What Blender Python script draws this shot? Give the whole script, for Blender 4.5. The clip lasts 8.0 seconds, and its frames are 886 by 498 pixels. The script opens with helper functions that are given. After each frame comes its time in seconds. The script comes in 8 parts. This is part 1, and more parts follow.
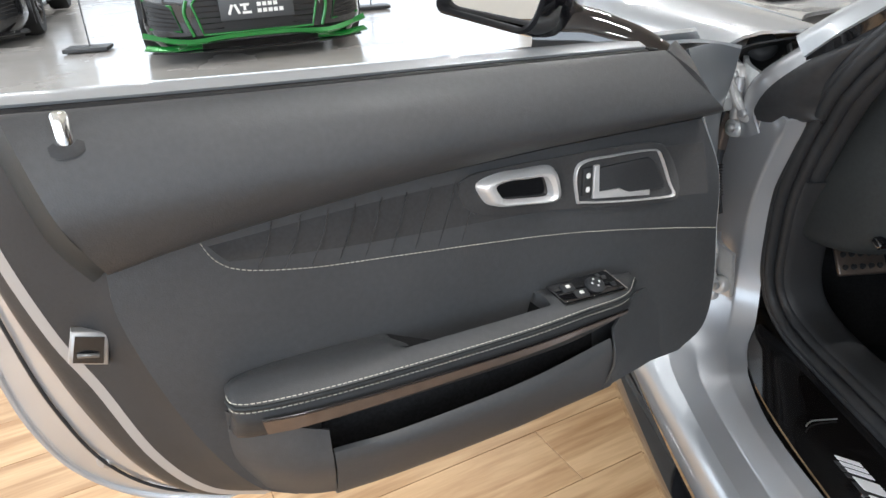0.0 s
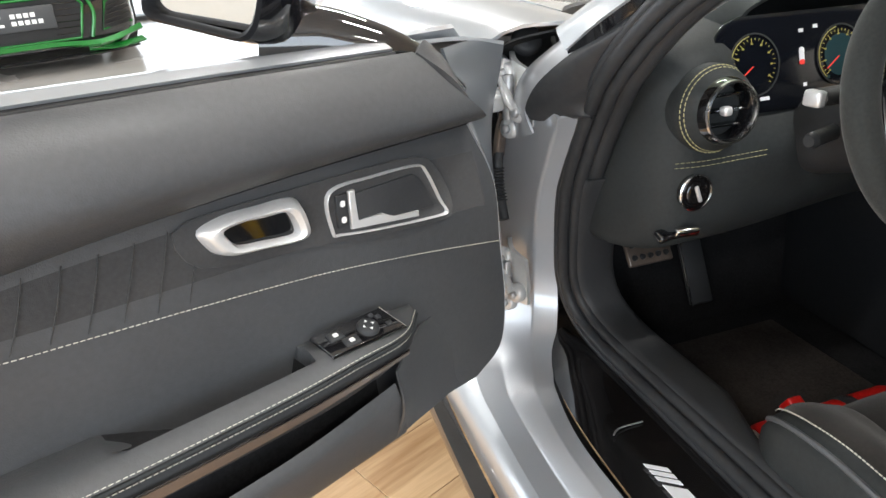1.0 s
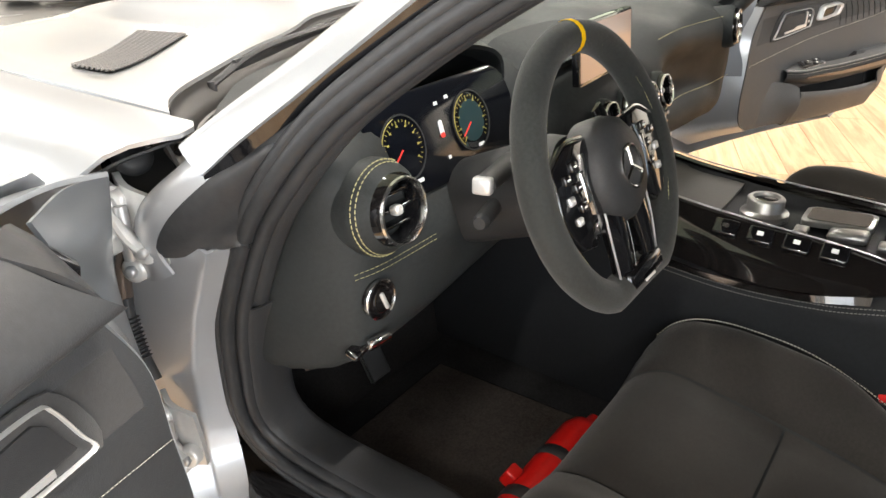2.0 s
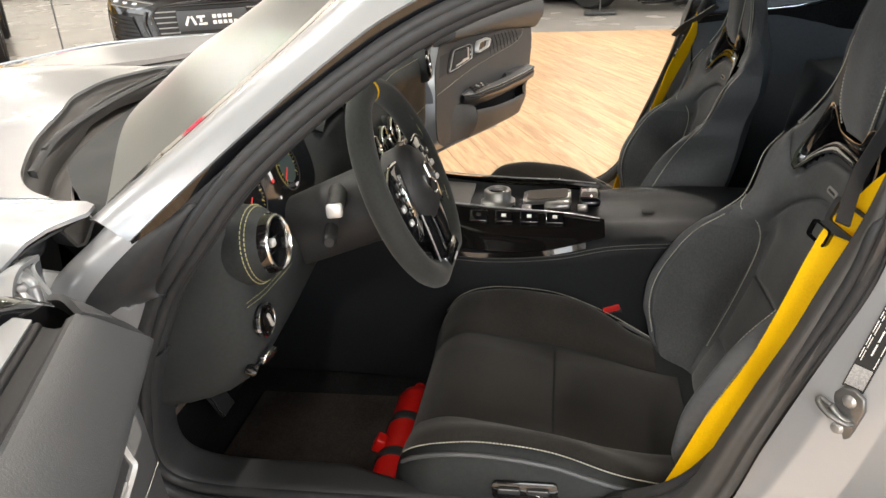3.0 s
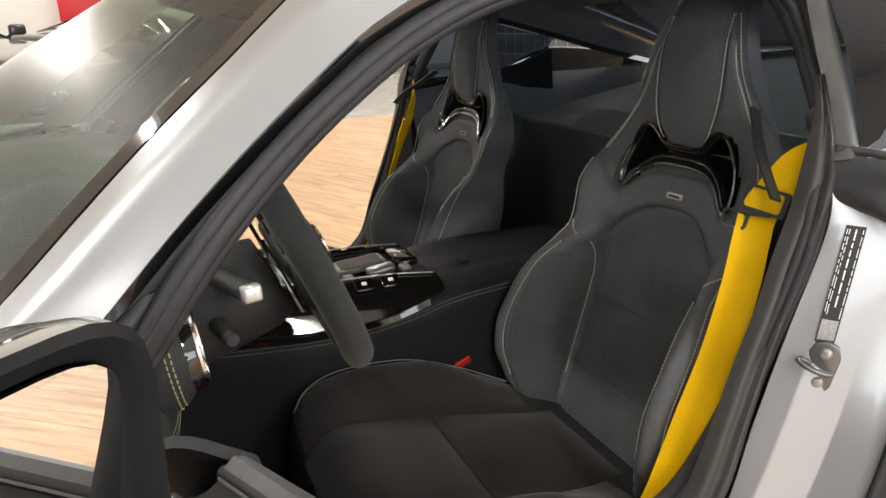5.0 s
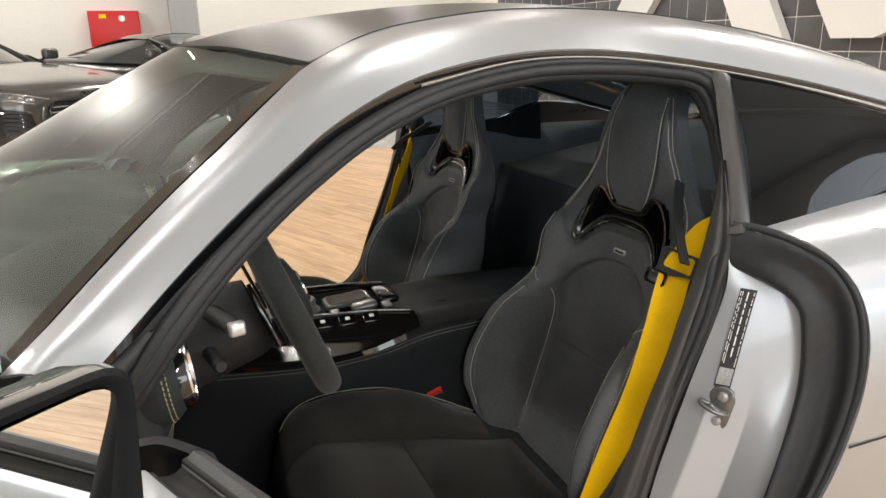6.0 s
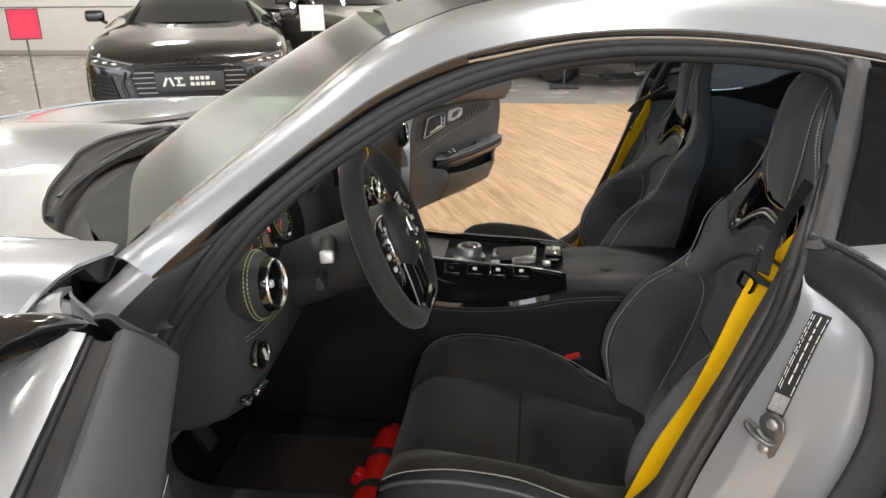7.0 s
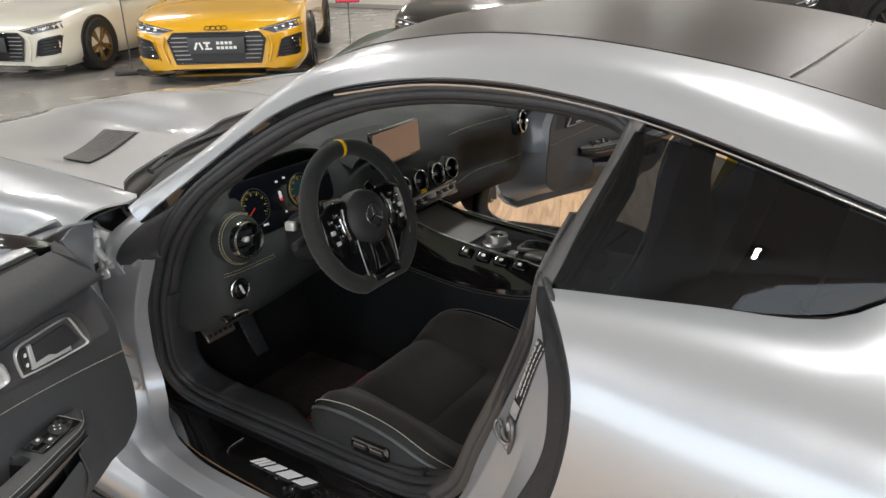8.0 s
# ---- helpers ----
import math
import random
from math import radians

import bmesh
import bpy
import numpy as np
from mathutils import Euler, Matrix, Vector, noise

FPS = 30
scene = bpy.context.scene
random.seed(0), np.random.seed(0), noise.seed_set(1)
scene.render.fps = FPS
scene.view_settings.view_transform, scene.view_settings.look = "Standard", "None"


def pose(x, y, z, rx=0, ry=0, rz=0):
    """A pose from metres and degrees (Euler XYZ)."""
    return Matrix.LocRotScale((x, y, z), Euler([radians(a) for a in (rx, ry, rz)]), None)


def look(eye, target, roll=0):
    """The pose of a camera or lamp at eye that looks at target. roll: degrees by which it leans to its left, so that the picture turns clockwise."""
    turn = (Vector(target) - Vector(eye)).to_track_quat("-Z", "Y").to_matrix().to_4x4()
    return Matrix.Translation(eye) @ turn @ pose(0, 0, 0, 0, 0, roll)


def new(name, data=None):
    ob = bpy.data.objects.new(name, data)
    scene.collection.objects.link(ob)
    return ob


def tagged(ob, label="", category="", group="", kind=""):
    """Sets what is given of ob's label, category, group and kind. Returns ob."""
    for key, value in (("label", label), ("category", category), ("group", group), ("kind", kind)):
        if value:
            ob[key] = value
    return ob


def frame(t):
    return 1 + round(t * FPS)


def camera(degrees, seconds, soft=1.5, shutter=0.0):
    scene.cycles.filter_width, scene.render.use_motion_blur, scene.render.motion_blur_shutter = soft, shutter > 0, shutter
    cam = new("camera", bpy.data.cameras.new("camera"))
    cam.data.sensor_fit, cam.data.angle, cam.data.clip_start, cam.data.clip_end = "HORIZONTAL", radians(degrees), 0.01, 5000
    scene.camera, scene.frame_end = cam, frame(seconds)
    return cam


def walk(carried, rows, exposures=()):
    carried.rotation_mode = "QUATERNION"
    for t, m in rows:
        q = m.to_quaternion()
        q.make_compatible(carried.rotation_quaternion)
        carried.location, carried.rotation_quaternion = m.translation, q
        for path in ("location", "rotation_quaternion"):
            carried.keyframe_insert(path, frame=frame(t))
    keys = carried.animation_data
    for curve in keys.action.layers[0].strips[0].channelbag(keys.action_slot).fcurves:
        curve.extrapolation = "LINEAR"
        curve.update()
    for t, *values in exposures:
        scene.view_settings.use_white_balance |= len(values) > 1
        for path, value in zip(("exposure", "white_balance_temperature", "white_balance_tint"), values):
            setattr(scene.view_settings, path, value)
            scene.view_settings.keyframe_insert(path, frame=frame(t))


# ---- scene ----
cam = camera(63.0, 8.0)
PATH = [
    (0, (-1.46, -1.078, 1.183), (-1.34, 0.718, 0.31), -3.1),
    (0.5, (-1.443, -1.024, 1.157), (-1.215, 0.754, 0.271), -3.3),
    (1, (-1.35, -0.952, 1.157), (-0.773, 0.742, 0.264), -3.2),
    (1.5, (-1.277, -0.824, 1.17), (-0.231, 0.631, 0.281), -2.5),
    (2, (-1.283, -0.71, 1.219), (0.146, 0.356, 0.311), -1.6),
    (2.2, (-1.316, -0.685, 1.219), (0.212, 0.254, 0.336), -2.4),
    (3.3, (-1.705, -0.563, 1.337), (0.119, -0.499, 0.519), -2.1),
    (3.5, (-1.744, -0.512, 1.35), (0.088, -0.599, 0.553), -1.8),
    (4, (-1.697, -0.345, 1.337), (0.115, -0.739, 0.588), -1.8),
    (4.2, (-1.625, -0.267, 1.309), (0.163, -0.788, 0.579), -1.4),
    (5.3, (-1.424, -0.182, 1.192), (0.323, -0.955, 0.6), -2.0),
    (5.5, (-1.442, -0.172, 1.204), (0.297, -0.977, 0.631), -1.3),
    (6, (-1.618, -0.215, 1.286), (0.177, -0.905, 0.734), -1.0),
    (6.5, (-1.729, -0.369, 1.303), (0.159, -0.645, 0.704), -0.7),
    (7, (-1.74, -0.612, 1.326), (0.129, -0.389, 0.649), -0.5),
    (7.5, (-1.736, -0.944, 1.401), (0.0, -0.269, 0.671), -0.7),
    (8, (-1.702, -1.389, 1.472), (-0.159, -0.378, 0.699), -0.9),
]
EXPOSURE = [(0, -0.1, 6050, 9), (1.0, 0.34, 6250, 9), (1.5, 0.66, 6350, 9), (2.0, 0.78, 6650, 10), (2.5, 0.62, 6700, 10), (3.5, 0.1, 6750, 10), (5.5, -0.05, 6650, 10), (6.0, -0.25, 6600, 10), (6.5, -0.32, 6550, 10), (7.0, -0.22, 6400, 10), (8.0, -0.44, 6350, 10)]
walk(cam, [(t, look(eye, target, roll)) for t, eye, target, roll in PATH], EXPOSURE)

# ---- light ----
world = bpy.data.worlds.new("world")
world.use_nodes = True
scene.world = world
sky = world.node_tree.nodes.new("ShaderNodeTexSky")
sky.sky_type, sky.sun_disc, sky.sun_elevation, sky.sun_rotation = "NISHITA", False, radians(35), radians(250)
world.node_tree.links.new(sky.outputs[0], world.node_tree.nodes["Background"].inputs[0])
world.node_tree.nodes["Background"].inputs[1].default_value = 0.08
scene.view_settings.exposure = 0.0


def area_lamp(name, m, width, depth, watts, colour):
    data = bpy.data.lights.new(name, "AREA")
    data.shape, data.size, data.size_y, data.energy, data.color = "RECTANGLE", width, depth, watts, colour
    ob = new(name, data)
    ob.matrix_world = m
    return ob


CEILING = 4.4
for row, y in enumerate((-4.6, -1.2, 2.4, 6.4, 10.4)):
    for x in (-5.2, 0.6, 6.4, 12.0):
        area_lamp("ceiling_lamp", pose(x, y, CEILING - 0.12), 1.5, 0.05, 105, (1.0, 0.96, 0.9))
# daylight through the long shop window
area_lamp("window_daylight", pose(-8.9, 1.5, 2.0, 0, -90, 0), 2.9, 14.0, 560, (0.9, 0.95, 1.0))
area_lamp("window_daylight_back", pose(-3.2, -6.9, 2.0, 90, 0, 0), 9.4, 2.9, 420, (0.88, 0.94, 1.0))
area_lamp("window_daylight_front", pose(-3.0, 14.85, 2.0, -90, 0, 0), 9.0, 2.8, 260, (0.92, 0.96, 1.0))


# ---- materials ----
def shader(name, colour, rough=0.5, metal=0.0, grain=0.0, scale=60.0, bump=0.0, coat=0.0, sheen=0.0, spec=0.5, wear=0.0, vary=0.0, emit=0.0):
    """A procedural surface: base colour with two scales of variation, roughness wear and fine relief."""
    m = bpy.data.materials.new(name)
    m.use_nodes = True
    nt = m.node_tree
    b = nt.nodes["Principled BSDF"]
    b.inputs["Roughness"].default_value = rough
    b.inputs["Metallic"].default_value = metal
    b.inputs["Coat Weight"].default_value = coat
    b.inputs["Coat Roughness"].default_value = 0.04
    b.inputs["Sheen Weight"].default_value = sheen
    b.inputs["Specular IOR Level"].default_value = spec
    b.inputs["Base Color"].default_value = (*colour, 1)
    geo = nt.nodes.new("ShaderNodeTexCoord")
    if grain or wear or vary:
        fine, broad = nt.nodes.new("ShaderNodeTexNoise"), nt.nodes.new("ShaderNodeTexNoise")
        fine.inputs["Scale"].default_value, fine.inputs["Detail"].default_value = scale, 4
        broad.inputs["Scale"].default_value, broad.inputs["Detail"].default_value = max(scale / 25, 1.5), 3
        for n in (fine, broad):
            nt.links.new(geo.outputs["Object"], n.inputs["Vector"])
        mix = nt.nodes.new("ShaderNodeMath")
        mix.operation = "ADD"
        nt.links.new(fine.outputs["Fac"], mix.inputs[0])
        nt.links.new(broad.outputs["Fac"], mix.inputs[1])
        ramp = nt.nodes.new("ShaderNodeMapRange")
        ramp.inputs["From Min"].default_value, ramp.inputs["From Max"].default_value = 0.6, 1.4
        ramp.inputs["To Min"].default_value, ramp.inputs["To Max"].default_value = 1 - grain, 1 + grain
        nt.links.new(mix.outputs[0], ramp.inputs["Value"])
        tint = nt.nodes.new("ShaderNodeMix")
        tint.data_type, tint.blend_type = "RGBA", "MULTIPLY"
        tint.inputs["Factor"].default_value = 1
        tint.inputs["A"].default_value = (*colour, 1)
        nt.links.new(ramp.outputs[0], tint.inputs["B"])
        last = tint.outputs["Result"]
        if vary:
            info, hsv = nt.nodes.new("ShaderNodeObjectInfo"), nt.nodes.new("ShaderNodeHueSaturation")
            span = nt.nodes.new("ShaderNodeMapRange")
            span.inputs["To Min"].default_value, span.inputs["To Max"].default_value = 1 - vary, 1 + vary
            nt.links.new(info.outputs["Random"], span.inputs["Value"])
            nt.links.new(span.outputs[0], hsv.inputs["Value"])
            nt.links.new(last, hsv.inputs["Color"])
            last = hsv.outputs[0]
        nt.links.new(last, b.inputs["Base Color"])
        if wear:
            rr = nt.nodes.new("ShaderNodeMapRange")
            rr.inputs["From Min"].default_value, rr.inputs["From Max"].default_value = 0.35, 0.65
            rr.inputs["To Min"].default_value, rr.inputs["To Max"].default_value = rough - wear, rough + wear
            nt.links.new(broad.outputs["Fac"], rr.inputs["Value"])
            nt.links.new(rr.outputs[0], b.inputs["Roughness"])
    if bump:
        n = nt.nodes.new("ShaderNodeTexNoise")
        n.inputs["Scale"].default_value, n.inputs["Detail"].default_value = scale * 4, 2
        nt.links.new(geo.outputs["Object"], n.inputs["Vector"])
        bp = nt.nodes.new("ShaderNodeBump")
        bp.inputs["Strength"].default_value, bp.inputs["Distance"].default_value = bump, 0.001
        nt.links.new(n.outputs["Fac"], bp.inputs["Height"])
        nt.links.new(bp.outputs[0], b.inputs["Normal"])
    if emit:
        b.inputs["Emission Color"].default_value = (*colour, 1)
        b.inputs["Emission Strength"].default_value = emit
    return m


def glazing(name, tint, rough=0.0, straight=0.05):
    """Thin tinted glass: clear, with a glossy surface that grows towards grazing angles."""
    m = bpy.data.materials.new(name)
    m.use_nodes = True
    nt = m.node_tree
    nt.nodes.clear()
    out = nt.nodes.new("ShaderNodeOutputMaterial")
    clear, gloss, mix, tilt, curve, scale_ = (nt.nodes.new(k) for k in ("ShaderNodeBsdfTransparent", "ShaderNodeBsdfGlossy", "ShaderNodeMixShader", "ShaderNodeLayerWeight", "ShaderNodeMath", "ShaderNodeMath"))
    clear.inputs[0].default_value = (*tint, 1)
    gloss.inputs["Roughness"].default_value = rough
    tilt.inputs["Blend"].default_value = 0.5
    curve.operation, scale_.operation = "POWER", "MULTIPLY_ADD"
    curve.inputs[1].default_value = 5.0
    scale_.inputs[1].default_value, scale_.inputs[2].default_value = 1.0 - straight, straight
    nt.links.new(tilt.outputs["Facing"], curve.inputs[0])
    nt.links.new(curve.outputs[0], scale_.inputs[0])
    nt.links.new(scale_.outputs[0], mix.inputs[0])
    nt.links.new(clear.outputs[0], mix.inputs[1])
    nt.links.new(gloss.outputs[0], mix.inputs[2])
    nt.links.new(mix.outputs[0], out.inputs[0])
    return m


silver = shader("silver_paint", (0.405, 0.426, 0.448), 0.33, 0.56, grain=0.02, scale=500, coat=1.0)
# darker copy of the silver paint: shade on the door corner as colour
shaded_silver = shader("silver_paint_shaded", (0.15, 0.163, 0.18), 0.32, 0.4, grain=0.03, scale=400, coat=0.6)
silver_matt = shader("silver_jamb_paint", (0.40, 0.412, 0.430), 0.32, 0.38, grain=0.02, scale=500, coat=0.8)
post_rubber = shader("grey_rubber_post", (0.056, 0.054, 0.053), 0.5, grain=0.15, scale=90, bump=0.15, wear=0.08)
gloss_black = shader("gloss_black_plastic", (0.006, 0.006, 0.007), 0.06, coat=1.0)
piano = shader("piano_black_trim", (0.008, 0.007, 0.007), 0.08, coat=1.0)
rubber = shader("rubber_seal", (0.033, 0.034, 0.036), 0.42, grain=0.25, scale=90, bump=0.15, wear=0.1, spec=0.25)
slot_rubber = shader("black_slot_rubber", (0.014, 0.014, 0.015), 0.5, grain=0.2, scale=90, spec=0.25)
soft = shader("soft_black_plastic", (0.034, 0.035, 0.037), 0.5, grain=0.15, scale=300, bump=0.25, wear=0.05, spec=0.3)
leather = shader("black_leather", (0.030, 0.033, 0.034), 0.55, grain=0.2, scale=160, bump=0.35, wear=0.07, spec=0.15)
# backrest leather and microfibre: colour lightened to make up for missing light
lightened_seat_leather = shader("black_seat_leather_lightened", (0.094, 0.099, 0.106), 0.44, grain=0.2, scale=160, bump=0.35, wear=0.07, spec=0.4)
lightened_seat_suede = shader("black_seat_microfibre_lightened", (0.082, 0.086, 0.090), 0.9, grain=0.3, scale=240, bump=0.3, sheen=0.25, spec=0.2)
# cushion copy of the microfibre, with shade put into its colour
shaded_cushion_suede = shader("brown_black_microfibre_shaded", (0.0235, 0.021, 0.019), 0.9, grain=0.3, scale=240, bump=0.3, sheen=0.2, spec=0.2)
door_suede = shader("dark_grey_door_microfibre", (0.040, 0.040, 0.041), 0.85, grain=0.25, scale=240, bump=0.3, sheen=0.2, spec=0.25)
leather_grey = shader("anthracite_leather", (0.051, 0.053, 0.056), 0.46, grain=0.15, scale=160, bump=0.35, wear=0.06)
suede = shader("black_microfibre", (0.038, 0.039, 0.037), 0.9, grain=0.3, scale=240, bump=0.3, sheen=0.25, spec=0.2)
wheel_suede = shader("dark_wheel_microfibre", (0.026, 0.028, 0.027), 0.85, grain=0.3, scale=240, bump=0.3, sheen=0.15, spec=0.2)
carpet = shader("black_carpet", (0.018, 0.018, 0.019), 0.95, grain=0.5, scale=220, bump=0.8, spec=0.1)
mat_fibre = shader("brown_black_mat", (0.060, 0.052, 0.048), 0.95, grain=0.5, scale=220, bump=0.8, spec=0.1)
bezel_black = shader("black_mirror_bezel", (0.010, 0.010, 0.011), 0.55, grain=0.1, scale=150, spec=0.06)
console_silver = shader("grey_satin_metal", (0.30, 0.295, 0.285), 0.30, 0.75, grain=0.05, scale=200, wear=0.05)
dark_steel = shader("dark_steel", (0.21, 0.21, 0.21), 0.36, 0.7, grain=0.12, scale=120, wear=0.08)
rear_leather = shader("blue_black_rear_trim", (0.085, 0.095, 0.105), 0.5, grain=0.15, scale=120, bump=0.2, wear=0.06)
flange_grey = shader("dark_grey_bonnet_flange", (0.028, 0.027, 0.026), 0.5, grain=0.1, scale=120)
scuttle_grey = shader("grey_scuttle_plastic", (0.125, 0.12, 0.116), 0.55, grain=0.2, scale=150, bump=0.3)
scuttle_black = shader("black_scuttle_plastic", (0.014, 0.014, 0.014), 0.55, grain=0.2, scale=150, bump=0.3)
# black leather darkened: the deep shade beside the console is in its colour
shaded_console_leather = shader("console_leather_shaded", (0.013, 0.014, 0.016), 0.5, grain=0.2, scale=160, bump=0.35, wear=0.07, spec=0.2)
thread = shader("yellow_stitching", (0.42, 0.39, 0.20), 0.7, grain=0.1, scale=400)
thread_pale = shader("pale_stitching", (0.52, 0.51, 0.44), 0.7, grain=0.1, scale=400)
thread_dark = shader("dark_grey_stitching", (0.14, 0.14, 0.13), 0.7, grain=0.1, scale=400)
belt_yellow = shader("yellow_webbing", (1.0, 0.59, 0.003), 0.6, grain=0.12, scale=350, bump=0.4, spec=0.15)
red_plastic = shader("red_plastic", (0.62, 0.01, 0.008), 0.4, grain=0.08, scale=120)
chrome = shader("satin_chrome", (0.78, 0.78, 0.77), 0.16, 1.0, grain=0.03, scale=200, wear=0.04)
bright_steel = shader("bright_steel", (0.62, 0.62, 0.61), 0.34, 0.35, grain=0.06, scale=120, wear=0.06)
steel = shader("dull_steel", (0.42, 0.42, 0.42), 0.38, 0.6, grain=0.12, scale=120, wear=0.1)
silver_lacquer = shader("silver_lacquer", (0.68, 0.68, 0.68), 0.28, 0.45, grain=0.05, scale=300)
roof_dark = shader("dark_roof_panel", (0.046, 0.042, 0.039), 0.40, 0.0, grain=0.08, scale=300, spec=0.22)
ash = shader("bronze_trim", (0.155, 0.122, 0.102), 0.34, 0.5, grain=0.2, scale=60, coat=0.5)
black_paint = shader("black_car_paint", (0.012, 0.012, 0.013), 0.2, 0.2, grain=0.05, scale=300, coat=1.0)
white_mark = shader("white_marking", (0.85, 0.85, 0.83), 0.5, grain=0.03, scale=200)
white_lit = shader("lit_white_marking", (0.7, 0.7, 0.72), 0.5, emit=0.2)
yellow_lit = shader("lit_yellow_scale", (0.36, 0.30, 0.07), 0.5, emit=0.05)
red_lit = shader("lit_red_needle", (0.7, 0.04, 0.03), 0.5, emit=0.3)
teal_lit = shader("lit_teal_dial", (0.008, 0.035, 0.042), 0.4, emit=0.06)
display = shader("dark_display_glass", (0.005, 0.006, 0.009), 0.12, spec=0.3)
clear_glass = glazing("windscreen_glass", (0.62, 0.74, 0.64), 0.30, 0.06)
dark_glass = glazing("privacy_glass", (0.09, 0.115, 0.15), 0.0, 0.032)
rear_glass = glazing("rear_window_glass", (0.30, 0.33, 0.36), 0.0, 0.06)
screen_glow = shader("brown_glowing_display", (0.36, 0.215, 0.165), 0.08, coat=1.0, emit=0.22)
tray_grey = shader("grey_brown_tray", (0.085, 0.080, 0.074), 0.42, grain=0.08, scale=200)
luggage_grey = shader("grey_luggage_cover", (0.20, 0.20, 0.195), 0.8, grain=0.15, scale=150, bump=0.3)
mirror_glass = shader("mirror_glass", (0.72, 0.71, 0.69), 0.01, 1.0)
ORIGIN = Matrix.Identity(4)


# ---- shaping ----
def crom(pts, n, closed=False):
    """n points along a smooth curve through the control points, evenly spaced."""
    p = [Vector(q) for q in pts]
    if len(p) == 2:
        return [p[0].lerp(p[1], i / (n - 1)) for i in range(n)]
    ext = [p[-1], *p, p[0], p[1]] if closed else [p[0] * 2 - p[1], *p, p[-1] * 2 - p[-2]]
    dense = []
    for a, b, c, d in zip(ext, ext[1:], ext[2:], ext[3:]):
        for k in range(24):
            t = k / 24
            dense.append(0.5 * (2 * b + (c - a) * t + (2 * a - 5 * b + 4 * c - d) * t * t + (3 * b - 3 * c + d - a) * t ** 3))
    dense.append(p[0].copy() if closed else p[-1].copy())
    run = [0.0]
    for a, b in zip(dense, dense[1:]):
        run.append(run[-1] + (b - a).length)
    out, j = [], 0
    steps = n if closed else n - 1
    for i in range(n):
        want = run[-1] * i / steps
        while j < len(run) - 2 and run[j + 1] < want:
            j += 1
        span = run[j + 1] - run[j]
        out.append(dense[j].lerp(dense[j + 1], (want - run[j]) / span if span > 1e-9 else 0))
    return out


def cells(rows, closed=False, bm=None):
    """A sheet of faces over rows of points."""
    bm = bm or bmesh.new()
    vs = [[bm.verts.new(p) for p in row] for row in rows]
    for r, s in zip(vs, vs[1:]):
        n = len(r)
        for i in range(n if closed else n - 1):
            j = (i + 1) % n
            bm.faces.new((r[i], r[j], s[j], s[i]))
    return bm


def skin(curves, n, m, thick=0.0, closed=False):
    """A smooth sheet lofted over control curves: n points along, m across."""
    rows = [crom(c, n, closed) for c in curves]
    cross = [crom([r[i] for r in rows], m) for i in range(n)]
    bm = cells([[cross[i][k] for i in range(n)] for k in range(m)], closed)
    if thick:
        bmesh.ops.recalc_face_normals(bm, faces=bm.faces)
        bmesh.ops.solidify(bm, geom=bm.faces[:], thickness=thick)
    return bm


def tube(pts, r, sides=8, closed=False, n=0, bm=None, flat=1.0, up=None):
    """A round (or flattened) rod along a path."""
    path = crom(pts, n, closed) if n else [Vector(p) for p in pts]
    bm = bm or bmesh.new()
    rings, count = [], len(path)
    last = None
    for i, p in enumerate(path):
        a = path[i - 1] if i or closed else path[0]
        b = path[(i + 1) % count] if i < count - 1 or closed else path[-1]
        d = (b - a).normalized()
        ref = Vector(up) if up else (last or (Vector((0, 0, 1)) if abs(d.z) < 0.9 else Vector((1, 0, 0))))
        s = d.cross(ref).normalized()
        t = s.cross(d).normalized()
        last = None if up else t
        rings.append([bm.verts.new(p + r * (math.cos(k * 2 * math.pi / sides) * s + flat * math.sin(k * 2 * math.pi / sides) * t)) for k in range(sides)])
    for i in range(count if closed else count - 1):
        a, b = rings[i], rings[(i + 1) % count]
        for k in range(sides):
            bm.faces.new((a[k], a[(k + 1) % sides], b[(k + 1) % sides], b[k]))
    if not closed:
        bm.faces.new(rings[0][::-1])
        bm.faces.new(rings[-1])
    return bm


def ribbon(pts, width, thick, across, n=24, bm=None):
    """A flat strap along a path; across: the strap's sideways direction at each control point, or one for all."""
    path = crom(pts, n)
    ways = crom(across, n) if isinstance(across[0], (tuple, list)) else [Vector(across)] * n
    bm = bm or bmesh.new()
    rings = []
    for i, p in enumerate(path):
        d = (path[min(i + 1, n - 1)] - path[max(i - 1, 0)]).normalized()
        s = (ways[i] - d * ways[i].dot(d)).normalized()
        t = d.cross(s)
        rings.append([bm.verts.new(p + s * a * width / 2 + t * b * thick / 2) for a, b in ((-1, -1), (1, -1), (1, 1), (-1, 1))])
    for a, b in zip(rings, rings[1:]):
        for k in range(4):
            bm.faces.new((a[k], a[(k + 1) % 4], b[(k + 1) % 4], b[k]))
    bm.faces.new(rings[0][::-1])
    bm.faces.new(rings[-1])
    return bm


def block(size, bevel=0.0, m=ORIGIN, segments=2, bm=None):
    """A box with rounded edges, centred, placed by m."""
    one = bmesh.new()
    bmesh.ops.create_cube(one, size=1)
    bmesh.ops.scale(one, vec=size, verts=one.verts)
    if bevel:
        bmesh.ops.bevel(one, geom=one.edges[:], offset=min(bevel, min(size) * 0.45), segments=segments, profile=0.5, affect="EDGES")
    bmesh.ops.transform(one, matrix=m, verts=one.verts)
    return joined(bm, one)


def joined(bm, one):
    if bm is None:
        return one
    me = bpy.data.meshes.new("tmp")
    one.to_mesh(me)
    one.free()
    bm.from_mesh(me)
    bpy.data.meshes.remove(me)
    return bm


